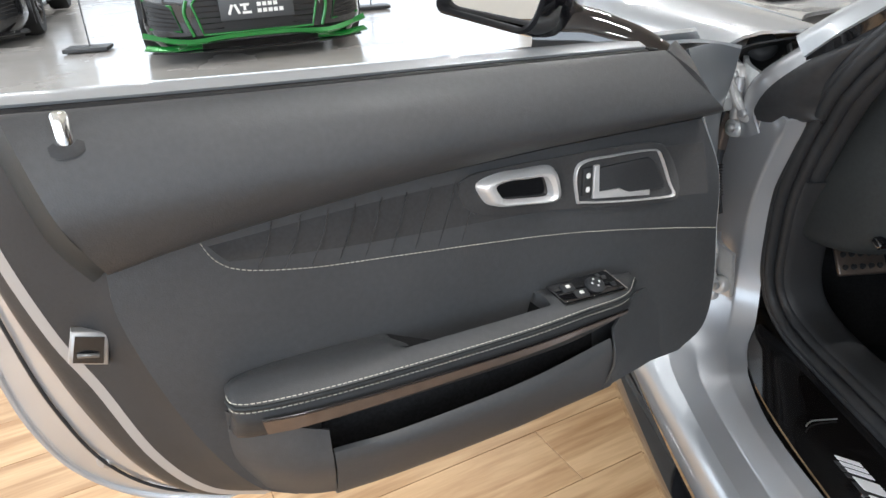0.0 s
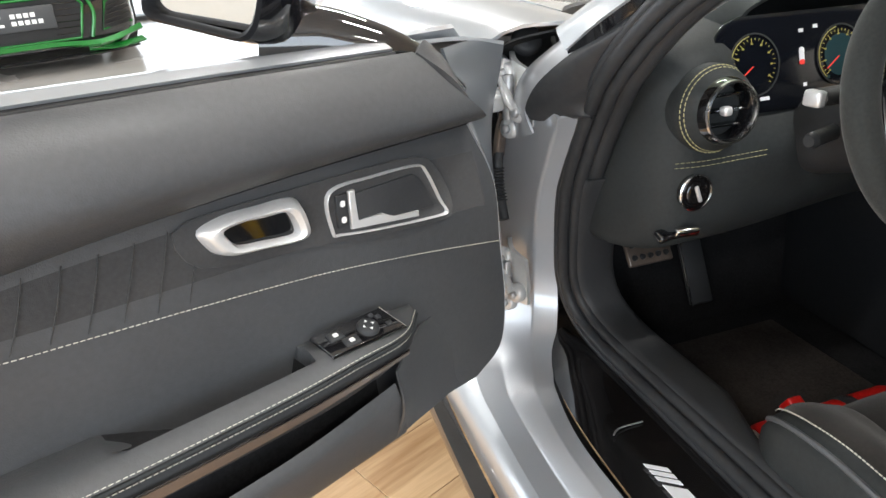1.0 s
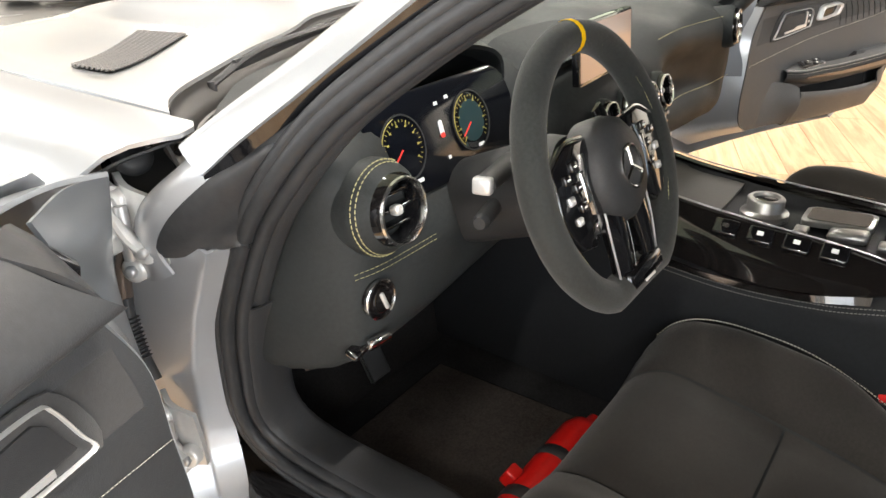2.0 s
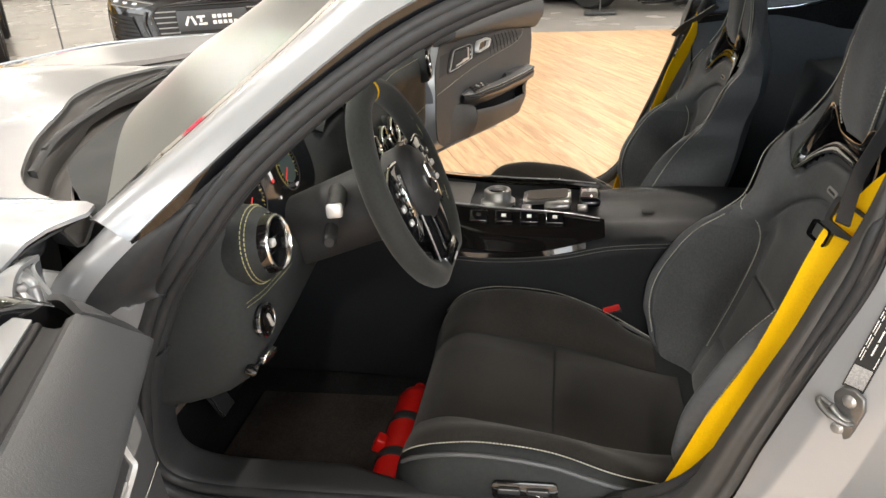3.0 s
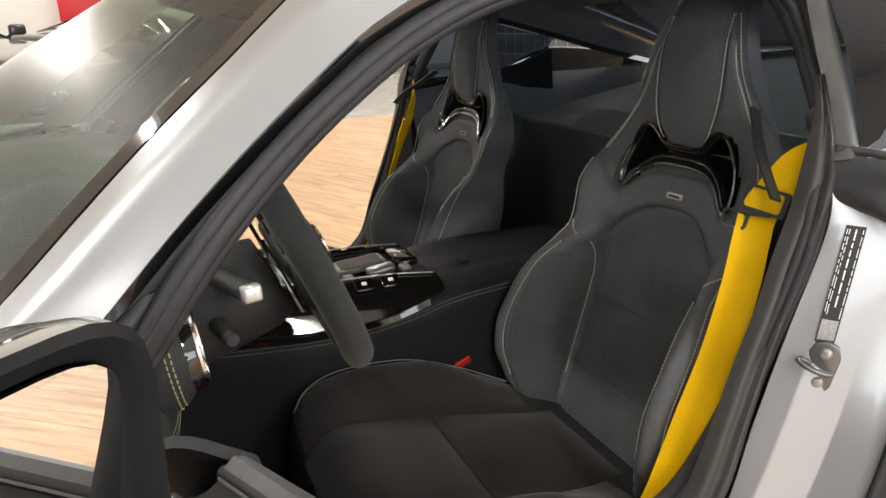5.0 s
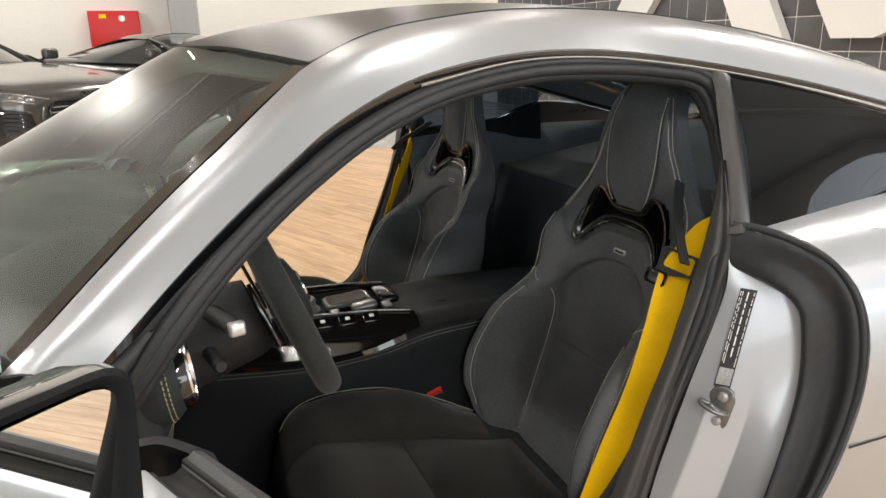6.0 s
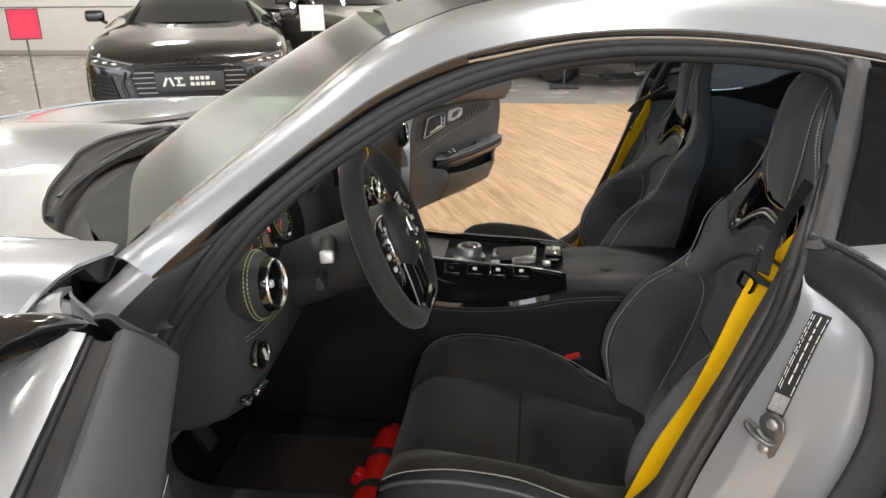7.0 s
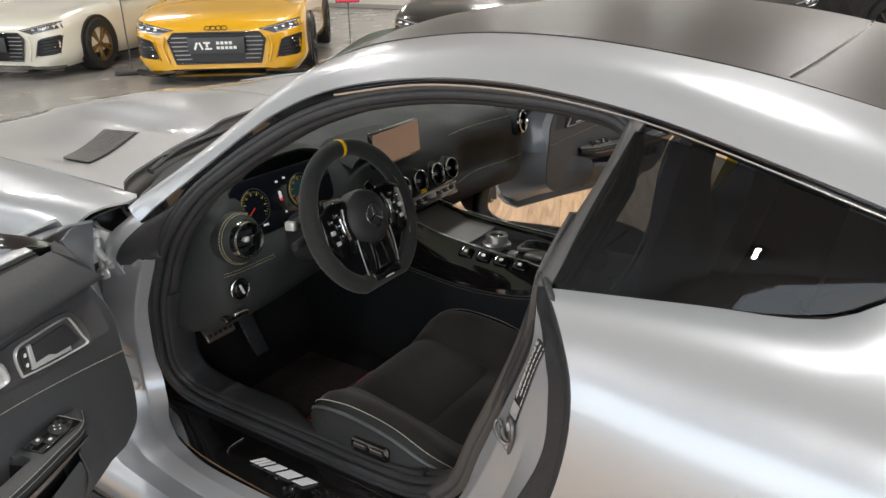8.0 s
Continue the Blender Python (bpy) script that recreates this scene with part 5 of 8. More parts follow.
    mm = Matrix((ax, ay, az)).transposed().to_4x4()
    mm.translation = centre
    quad = [Vector(((p - centre).dot(ax), (p - centre).dot(ay))) for p in (low_in, top_in, top_out, low_out)]
    shell = []
    for k in range(4):
        p, a, b = quad[k], quad[k - 1], quad[(k + 1) % 4]
        r = 0.026
        pa, pb = p + (a - p).normalized() * r, p + (b - p).normalized() * r
        shell += [tuple(pa.lerp(p, t).lerp(p.lerp(pb, t), t)) for t in (k2 / 6 for k2 in range(7))]
    swell = lambda d, z, sq=1.0: [mm @ Vector((x * sq + d * x / math.hypot(x, y) * 1.0, y * sq + d * (1 if y > 0 else -1) * min(1, abs(y) / 0.02), z)) for x, y in shell]
    rows = [swell(0.009, -0.012), swell(0.009, -0.004), swell(0.0105, 0.005), swell(0.0145, 0.008), swell(0.0175, 0.004), swell(0.0190, -0.008), swell(0.018, -0.042), swell(0.012, -0.082, 0.88), swell(0.0, -0.11, 0.5), swell(0.0, -0.116, 0.06)]
    mirror = put("door_mirror", cells(rows[4:], True), gloss_black, door, "gloss black door mirror")
    put("mirror_bezel", cells(rows[:5], True), bezel_black, mirror, "black mirror bezel")
    put("mirror_glass", plate([(x + 0.0100 * x / math.hypot(x, y), y + 0.0100 * (1 if y > 0 else -1) * min(1, abs(y) / 0.02)) for x, y in shell], 0.002, mm @ pose(0, 0, -0.006, 13.0, 3, 0)), mirror_glass, mirror, "mirror glass")
    put("indicator", skin([[mm @ Vector(p) for p in ((-0.10, 0.0, -0.055), (-0.06, 0.0, -0.088), (0.0, 0.0, -0.102))], [mm @ Vector(p) for p in ((-0.102, 0.010, -0.054), (-0.06, 0.010, -0.088), (0.0, 0.010, -0.102))]], 12, 4, 0.002), shader("amber_lens", (0.7, 0.16, 0.01), 0.2, coat=1.0), mirror, "amber side indicator")
    ridge = crom(on_door([(0.385, 0.985, -0.040), (0.335, 0.978, -0.004), (0.300, 0.964, 0.022), (0.262, 0.944, 0.042), (0.221, 0.912, 0.058), (0.185, 0.874, 0.064)]), 24)
    foot_rings = []
    for i, p in enumerate(ridge):
        d = (ridge[min(i + 1, 23)] - ridge[max(i - 1, 0)]).normalized()
        across = d.cross(Vector((0, 0, 1))).normalized()
        over, r = across.cross(d), 0.038 - 0.016 * i / 23
        foot_rings.append([p - over * r * 1.3 + r * (0.9 * math.cos(a) * across + 1.3 * math.sin(a) * over) for a in (2 * math.pi * k / 14 for k in range(14))])
    put("mirror_foot", cells(foot_rings, True), gloss_black, mirror, "gloss black mirror foot")
    return door


build_door(-1, "driver_door")
build_door(1, "passenger_door")


def hinge(dx, dy, dz, side):
    """Bolted two-piece door hinge of bright steel: pillar bracket, curved arm with bosses, pin and door leaf."""
    def put(n, bm, mat_, parent, label=""):
        bmesh.ops.translate(bm, verts=bm.verts, vec=(dx, dy, dz))
        if side > 0:
            bm = flip(bm)
        return part(n, bm, mat_, parent, label)

    way = Vector((-0.88, -0.45, 0.1))
    base = put("door_hinge", skin([[(-0.874, 0.062, 0.868), (-0.876, 0.056, 0.820), (-0.872, 0.058, 0.765)], [(-0.884, 0.030, 0.862), (-0.884, 0.022, 0.815), (-0.880, 0.020, 0.765)], [(-0.872, -0.004, 0.850), (-0.872, -0.012, 0.805), (-0.870, -0.010, 0.768)]], 14, 9, 0.008), bright_steel, car, "bright steel door hinge")
    put("hinge_arm", tube([(-0.886, 0.046, 0.858), (-0.894, 0.040, 0.838), (-0.898, 0.024, 0.818), (-0.896, 0.010, 0.802), (-0.890, -0.002, 0.790)], 0.0075, 10, n=18, flat=1.7), bright_steel, base)
    put("hinge_leaf", block((0.052, 0.022, 0.034), 0.005, pose(-0.906, 0.034, 0.805, 0, 0, 12)), bright_steel, base)
    put("hinge_rib", block((0.054, 0.026, 0.007), 0.002, pose(-0.907, 0.032, 0.812, 0, 0, 12)), bright_steel, base)
    put("hinge_pin", turned([(0, 0.036), (0.007, 0.036), (0.0085, 0.032), (0.0085, -0.030), (0, -0.032)], pose(-0.893, 0.026, 0.806), 16), steel, base)
    for p in ((-0.889, 0.040, 0.842), (-0.886, 0.000, 0.791), (-0.886, 0.034, 0.758)):
        m = facing(p, way)
        put("hinge_boss", turned([(0, 0.009), (0.012, 0.009), (0.0155, 0.006), (0.0165, -0.006)], m, 20), bright_steel, base)
        put("hinge_bolt", turned([(0, 0.017), (0.005, 0.017), (0.0075, 0.015), (0.008, 0.008)], m, 6), steel, base)


for side in (-1, 1):
    hinge(0.0, 0.0, 0.0, side)
    hinge(0.010, 0.032, -0.322, side)

# ---- bucket seats ----
def ramp(x, table):
    """Smooth value from a short table of (x, value), without overshoot."""
    if x <= table[0][0]:
        return table[0][1]
    if x >= table[-1][0]:
        return table[-1][1]
    k = next(i for i in range(1, len(table)) if x <= table[i][0])
    cut = lambda i: (table[i + 1][1] - table[i][1]) / (table[i + 1][0] - table[i][0])
    slope = lambda i: 0.0 if i in (0, len(table) - 1) or cut(i - 1) * cut(i) <= 0 else 2 * cut(i - 1) * cut(i) / (cut(i - 1) + cut(i))
    (a, p), (b, q), h = table[k - 1], table[k], table[k][0] - table[k - 1][0]
    t = (x - a) / h
    return p * (1 + 2 * t) * (1 - t) ** 2 + q * t * t * (3 - 2 * t) + h * t * (1 - t) * (slope(k - 1) * (1 - t) - slope(k) * t)


SEAT_X = -0.442
BACK_Y = ((0.34, -0.862), (0.45, -0.922), (0.50, -0.944), (0.58, -0.973), (0.65, -0.993), (0.72, -1.013), (0.80, -1.036), (0.88, -1.049), (0.94, -1.046), (1.0, -1.047), (1.07, -1.058), (1.14, -1.092))
BACK_W = ((0.34, 0.20), (0.42, 0.240), (0.50, 0.257), (0.60, 0.252), (0.66, 0.238), (0.70, 0.217), (0.728, 0.213), (0.79, 0.228), (0.84, 0.222), (0.87, 0.208), (0.90, 0.190), (0.945, 0.158), (1.0, 0.129), (1.05, 0.110), (1.09, 0.097), (1.12, 0.080), (1.14, 0.045))
HEAD_W = ((0.885, 0.044), (0.91, 0.058), (0.95, 0.071), (1.0, 0.075), (1.05, 0.073), (1.118, 0.064))
BOLSTER = ((0.34, 0.05), (0.42, 0.110), (0.47, 0.148), (0.54, 0.164), (0.62, 0.145), (0.67, 0.114), (0.70, 0.084), (0.73, 0.060), (0.80, 0.052), (0.84, 0.036), (0.88, 0.012), (0.94, -0.012), (1.0, -0.020), (1.14, -0.014))
SIDE_RISE = ((0.60, 0.0), (0.70, 0.20), (0.85, 0.95), (0.92, 1.0), (1.0, 0.84))
WING_RISE = ((0.20, 0.0), (0.65, 0.45), (1.0, 1.0))


def back_front(s, z, out=0.0):
    """A point of the backrest's front; s from -1 to 1 across."""
    hw = ramp(z, BACK_W)
    wing = ramp(z, ((0.66, 0.0), (0.76, 1.0)))
    rise = ramp(abs(s), SIDE_RISE) * (1 - wing) + ramp(abs(s), WING_RISE) * wing
    edge = -0.016 * (max(0.0, abs(s) - 0.86) / 0.14) ** 2 * ramp(z, ((0.80, 0.0), (0.90, 1.0)))
    return Vector((SEAT_X + s * hw, ramp(z, BACK_Y) + ramp(z, BOLSTER) * rise + edge + out, z))


def on_back(x, z, out=0.0):
    """The same by metres from the seat's middle."""
    return back_front(max(-1.0, min(1.0, x / ramp(z, BACK_W))), z, out)


def pad(fn, a0, a1, b0, b1, puff, n=14, m=14):
    """A padded panel with sunken seams over a surface fn(a, b, out)."""
    rows = []
    for j in range(m + 1):
        row = []
        for i in range(n + 1):
            p, q = i / n, j / m
            e = (1 - abs(2 * p - 1) ** 8) * (1 - abs(2 * q - 1) ** 8)
            lo, hi = (f(b0 + (b1 - b0) * q) if callable(f) else f for f in (a0, a1))
            row.append(fn(lo + (hi - lo) * p, b0 + (b1 - b0) * q, -0.003 + puff * e))
        rows.append(row)
    return cells(rows)


CUSH_TOP = ((-0.90, 0.375), (-0.766, 0.398), (-0.708, 0.432), (-0.632, 0.470), (-0.576, 0.481), (-0.49, 0.490), (-0.42, 0.482), (-0.375, 0.458), (-0.345, 0.41), (-0.332, 0.35))
CUSH_MID = ((-0.90, 0.365), (-0.70, 0.385), (-0.50, 0.425), (-0.42, 0.440), (-0.375, 0.425), (-0.345, 0.39), (-0.332, 0.345))
CUSH_RISE = ((0.42, 0.0), (0.62, 0.45), (0.84, 1.0), (0.94, 0.94), (1.0, 0.55))


def cushion_top(s, y, out=0.0):
    zb, zm = ramp(y, CUSH_TOP), ramp(y, CUSH_MID)
    hw = 0.285
    if y > -0.42:
        hw -= 0.06 * ((y + 0.42) / 0.088) ** 2
    if y < -0.66:
        hw -= 0.05 * ramp(-y, ((0.66, 0.0), (0.86, 1.0)))
    return Vector((SEAT_X + s * hw, y, zm + (zb - zm) * ramp(abs(s), CUSH_RISE) + out))


WINDOW_HALF = [(0.0, 0.852), (0.065, 0.848), (0.108, 0.830), (0.148, 0.797), (0.162, 0.815), (0.154, 0.852), (0.124, 0.902), (0.098, 0.916), (0.074, 0.904), (0.050, 0.884), (0.0, 0.880)]
window_loop = [(0.90 * p.x, p.y) for p in crom([(x, z, 0) for x, z in WINDOW_HALF + [(-x, z) for x, z in WINDOW_HALF[-2:0:-1]]], 88, True)]


def shrunk(loop, d):
    """A closed outline moved inwards by d."""
    out = []
    for k, p in enumerate(loop):
        a, b = Vector(loop[k - 1]), Vector(loop[(k + 1) % len(loop)])
        t = (b - a).normalized()
        out.append((p[0] - t.y * d, p[1] + t.x * d))
    return out


def inside(x, z, loop):
    hit = False
    for (a, b), (c, d) in zip(loop, loop[1:] + loop[:1]):
        if (b > z) != (d > z) and x < a + (c - a) * (z - b) / (d - b):
            hit = not hit
    return hit


def build_seat(side, name, label):
    def put(n, bm, material, parent, text=""):
        if side > 0:
            other = flip(bm)
            bm.free()
            bm = other
            bmesh.ops.translate(bm, verts=bm.verts, vec=(0.016, 0.0, 0.008))
            if n == "seat_belt":
                for v in bm.verts:
                    v.co.x -= 0.022 * min(1.0, max(0.0, (0.84 - v.co.z) / 0.1))
        return part(n, bm, material, parent, text)

    # shell of the backrest with the belt opening cut through its front
    zs = [0.34 + 0.80 * k / 84 for k in range(85)]
    rows = []
    for z in zs:
        front = [back_front(-1 + 2 * k / 52, z, -0.006) for k in range(53)]
        thick = 0.085 if z < 0.8 else 0.085 - 0.02 * min(1.0, (z - 0.8) / 0.2)
        rear = [Vector((p.x, ramp(z, BACK_Y) - thick + 0.05 * abs(-1 + 2 * k / 52) ** 3, z)) for k, p in enumerate(front)][::-1]
        rows.append(front + rear)
    bm = cells(rows, True)
    bm.faces.new(bm.verts[-106:])
    gone = []
    for f in bm.faces:
        c = f.calc_center_median()
        if c.y > ramp(c.z, BACK_Y) - 0.04 and inside(c.x - SEAT_X, c.z, window_loop):
            gone.append(f)
    bmesh.ops.delete(bm, geom=gone, context="FACES")
    seat = put(name, bm, lightened_seat_leather, car, label)
    bottom = []
    for k in range(41):
        y = -0.88 + 0.548 * k / 40
        top = [cushion_top(-1 + 2 * i / 30, y, -0.006) for i in range(31)]
        base = ramp(y, ((-0.88, 0.26), (-0.42, 0.27), (-0.332, 0.33)))
        sides = [Vector((top[-1].x + 0.004, y, max(base, top[-1].z - 0.05))), Vector((top[-1].x - 0.012, y, base)), Vector((top[0].x + 0.012, y, base)), Vector((top[0].x - 0.004, y, max(base, top[0].z - 0.05)))]
        bottom.append(top + sides)
    bm = cells(bottom, True)
    bm.faces.new(bm.verts[-35:])
    # darker leather than the backrest: the cushion's shade is in its colour
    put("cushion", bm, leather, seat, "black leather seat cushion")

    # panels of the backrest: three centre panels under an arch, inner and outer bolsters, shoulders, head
    put("back_centre", pad(back_front, -0.62, 0.62, 0.36, 0.437, 0.008), lightened_seat_suede, seat, "black microfibre seat insert")
    put("back_centre", pad(back_front, -0.62, 0.62, 0.441, 0.573, 0.008), lightened_seat_suede, seat)
    rows = []
    for j in range(25):
        row = []
        for i in range(27):
            x = 0.158 * (2 * i / 26 - 1)
            top = 0.767 - 0.085 * (abs(x) / 0.158) ** 2.6
            z = 0.577 + (top - 0.577) * j / 24
            e = (1 - abs(2 * i / 26 - 1) ** 8) * (1 - abs(2 * j / 24 - 1) ** 10)
            row.append(on_back(x, z, -0.003 + 0.008 * e))
        rows.append(row)
    put("back_centre", cells(rows), lightened_seat_suede, seat)
    shoulder_top = ((0.0, 0.834), (0.056, 0.832), (0.095, 0.816), (0.131, 0.786), (0.16, 0.80), (0.19, 0.835), (0.205, 0.85))
    rows = []
    for j in range(19):
        row = []
        for i in range(41):
            x = 0.205 * (2 * i / 40 - 1)
            low_ = 0.773 - 0.085 * (min(abs(x), 0.17) / 0.158) ** 2.6 + max(0.0, abs(x) - 0.165) * 0.9
            high = ramp(abs(x), shoulder_top)
            z = low_ + (max(high, low_ + 0.02) - low_) * j / 18
            e = (1 - abs(2 * i / 40 - 1) ** 10) * (1 - abs(2 * j / 18 - 1) ** 10)
            row.append(on_back(x, z, -0.003 + 0.007 * e))
        rows.append(row)
    put("shoulder_panel", cells(rows), lightened_seat_leather, seat, "black leather shoulder panel")
    for k in (-1, 1):
        span = lambda lo, hi: (k * lo, k * hi) if k > 0 else (k * hi, k * lo)
        put("bolster_insert", pad(back_front, *span(0.665, 0.835), 0.37, 0.665, 0.006, 10, 26), lightened_seat_suede, seat, "black microfibre inner bolster")
        put("back_bolster", pad(back_front, *span(0.86, 0.985), 0.38, 0.70, 0.007, 8, 30), lightened_seat_leather, seat, "black leather side bolster")
        head_in, head_out = (lambda z: k * (ramp(z, HEAD_W) + 0.005) / ramp(z, BACK_W)), (lambda z: k * (1 - 0.022 / ramp(z, BACK_W)))
        put("head_side", pad(back_front, *((head_in, head_out) if k > 0 else (head_out, head_in)), 0.925, 1.112, 0.006, 8, 20), lightened_seat_leather, seat)
        put("bolster_stitching", stitches([back_front(k * s, z, 0.001) for s, z in ((0.64, 0.42), (0.645, 0.50), (0.65, 0.58), (0.665, 0.64), (0.72, 0.68), (0.83, 0.705), (0.96, 0.724))]), thread_pale, seat)
        put("edge_stitching", stitches([back_front(k * 0.850, z, 0.002) for z in (0.42, 0.48, 0.54, 0.60, 0.65, 0.69)]), thread_pale, seat)
        put("edge_stitching", stitches([back_front(k * 0.985, z, 0.002) for z in (0.42, 0.48, 0.54, 0.60, 0.65, 0.69, 0.72, 0.76, 0.80, 0.84)]), thread_pale, seat)
        put("head_stitching", stitches([back_front(k * (ramp(z, HEAD_W) + 0.003) / ramp(z, BACK_W), z, 0.003) for z in (0.895, 0.91, 0.93, 0.95, 0.98, 1.02, 1.06, 1.10)]), thread_pale, seat)
        for gap in (0.0, 0.008):
            put("head_stitching", stitches([back_front(k * (1 - (0.015 + gap) / ramp(z, BACK_W)), z, 0.002) for z in (0.86, 0.90, 0.93, 0.97, 1.02, 1.10)]), thread_pale, seat)
    put("head_centre", pad(back_front, lambda z: -ramp(z, HEAD_W) / ramp(z, BACK_W), lambda z: ramp(z, HEAD_W) / ramp(z, BACK_W), 0.884, 1.120, 0.012, 16, 26), lightened_seat_suede, seat, "black microfibre headrest insert")

    # gloss black frame of the belt opening below the headrest
    loops = [(0.004, 0.001), (-0.004, 0.006), (0.003, 0.006), (0.009, 0.001), (0.011, -0.038)]
    bm = cells([[on_back(x, z, out) for x, z in shrunk(window_loop, d)] for d, out in loops], True)
    bm.faces.new(list(bm.verts)[-88:])
    put("belt_window", bm, gloss_black, seat, "gloss black belt opening under the headrest")
    bar = [(-0.131, 0.806), (-0.099, 0.838), (-0.061, 0.858), (0.0, 0.863), (0.061, 0.858), (0.099, 0.838), (0.131, 0.806)]
    put("belt_window_bar", tube([on_back(x, z, -0.004) for x, z in bar], 0.0085, 10, n=44, flat=0.7), gloss_black, seat)
    badge = facing(on_back(0.0, 0.797, 0.003), (0, 1, 0.30))
    put("badge", plate(rounded(0.040, 0.011, 0.003), 0.003, badge, 0.001), steel, seat, "small metal seat badge")
    put("badge_mark", plate(rounded(0.028, 0.004, 0.001), 0.0006, badge @ pose(0, 0, 0.003)), soft, seat)

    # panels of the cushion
    put("cushion_centre", pad(cushion_top, -0.50, 0.50, -0.84, -0.60, 0.008), shaded_cushion_suede, seat, "black microfibre seat insert")
    put("cushion_centre", pad(cushion_top, -0.50, 0.50, -0.596, -0.350, 0.008), shaded_cushion_suede, seat)
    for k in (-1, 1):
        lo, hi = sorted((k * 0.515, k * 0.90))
        put("cushion_bolster", pad(cushion_top, lo, hi, -0.80, -0.355, 0.008, 12, 26), shaded_cushion_suede, seat)
        put("cushion_stitching", stitches([cushion_top(k * 0.925, y, 0.002) for y in (-0.80, -0.70, -0.60, -0.50, -0.43, -0.385, -0.36)]), thread_pale, seat)
        put("cushion_piping", tube([cushion_top(k * 0.965, y, -0.004) for y in (-0.80, -0.70, -0.60, -0.50, -0.43, -0.385, -0.36)], 0.004, 6, n=30), lightened_seat_leather, seat)
    panel = facing((SEAT_X - 0.287, -0.560, 0.422), (-1, 0, 0.12))
    put("seat_switch_panel", plate(rounded(0.100, 0.032, 0.008), 0.006, panel, 0.002), piano, seat, "black seat adjustment panel")
    for x in (-0.024, 0.020):
        put("seat_switch", block((0.034, 0.010, 0.007), 0.002, panel @ pose(x, 0.002, 0.008)), soft, seat)
        put("seat_switch_edge", block((0.030, 0.0012, 0.001), 0, panel @ pose(x, 0.006, 0.0118)), steel, seat)
    put("seat_rail", block((0.04, 0.46, 0.05), 0.006, pose(SEAT_X - 0.20, -0.60, 0.245)), soft, seat, "black seat runner")
    put("seat_rail", block((0.04, 0.46, 0.05), 0.006, pose(SEAT_X + 0.20, -0.60, 0.245)), soft, seat)

    # belt, its guide on the shoulder and its buckle
    put("belt_loop", ribbon([(-0.612, -1.032, 0.964), (-0.652, -0.998, 0.934), (-0.702, -0.962, 0.904), (-0.748, -0.938, 0.868)], 0.017, 0.004, (0.3, -1, 0), 14), soft, seat, "black belt guide strap")
    gm = facing((-0.676, -0.942, 0.826), (-0.35, 0.90, 0.25), (0.25, 0.15, 1)) @ pose(0, 0, 0, 0, 0, -27)
    hoop = lambda cx, cy, w, h: cells([[gm @ Vector((cx + x * k, cy + y * k, d)) for x, y in rounded(w, h, 0.006)] for k, d in ((1.0, 0.0), (1.0, 0.005), (0.78, 0.005), (0.78, 0.0), (1.0, 0.0))], True)
    put("belt_guide", hoop(0.0, 0.0, 0.038, 0.025), gloss_black, seat, "black plastic belt guide")
    put("belt_guide", hoop(0.030, 0.036, 0.068, 0.036), soft, seat)
    put("guide_web", plate([(-0.010, 0.011), (0.016, 0.009), (0.060, 0.020), (0.000, 0.020)], 0.004, gm), soft, seat)
    put("seat_belt", ribbon([(-0.778, -1.008, 0.925), (-0.730, -0.998, 0.903), (-0.710, -0.985, 0.872), (-0.696, -0.966, 0.838), (-0.702, -0.947, 0.800), (-0.714, -0.922, 0.745), (-0.720, -0.884, 0.650), (-0.722, -0.838, 0.555), (-0.718, -0.796, 0.450), (-0.706, -0.770, 0.380), (-0.704, -0.750, 0.310)], 0.050, 0.0022, [(0.30, 0.10, 0.95), (0.35, 0.12, 0.90), (0.60, 0.35, 0.60), (0.80, 0.50, 0.20), (0.75, 0.60, 0.15), (0.70, 0.70, 0.15), (0.66, 0.74, 0.15), (0.66, 0.74, 0.15), (0.72, 0.65, 0.15), (0.88, 0.40, 0.1), (0.93, 0.2, 0.0)], 70), belt_yellow, seat, "yellow seat belt webbing")
    put("belt_outlet", block((0.03, 0.065, 0.035), 0.010, pose(-0.742, -1.020, 0.958, 20, 20, 25)), soft, seat, "black belt outlet")
    put("buckle_stalk", block((0.020, 0.05, 0.12), 0.006, pose(-0.172, -0.735, 0.385, -18, 0, 0)), soft, seat, "black belt buckle")
    put("buckle_button", block((0.021, 0.036, 0.014), 0.003, pose(-0.174, -0.717, 0.441, -18, 0, 0)), red_plastic, seat, "red buckle button")
    return seat


build_seat(-1, "driver_seat", "black leather bucket seat with yellow belt beside the steering wheel")
build_seat(1, "passenger_seat", "black leather bucket seat with yellow belt on the passenger side")

# fire extinguisher strapped before the driver's seat
ext = part("fire_extinguisher", turned([(0, -0.15), (0.030, -0.148), (0.036, -0.135), (0.036, 0.10), (0.030, 0.122), (0.014, 0.135), (0.012, 0.16), (0, 0.16)], pose(-0.505, -0.318, 0.332, 0, 90, 0), 24), red_plastic, car, "small red fire extinguisher strapped before the seat")
for x in (-0.59, -0.485):
    part("extinguisher_strap", turned([(0.0365, -0.012), (0.038, -0.010), (0.038, 0.010), (0.0365, 0.012)], pose(x, -0.318, 0.332, 0, 90, 0), 24), soft, ext, "black strap")
part("extinguisher_clip", block((0.026, 0.02, 0.03), 0.004, pose(-0.565, -0.286, 0.362, 30, 0, 0)), red_plastic, ext, "red quick release clip")
part("extinguisher_valve", block((0.03, 0.03, 0.05), 0.006, pose(-0.668, -0.318, 0.338, 0, 0, 0)), silver_lacquer, ext)

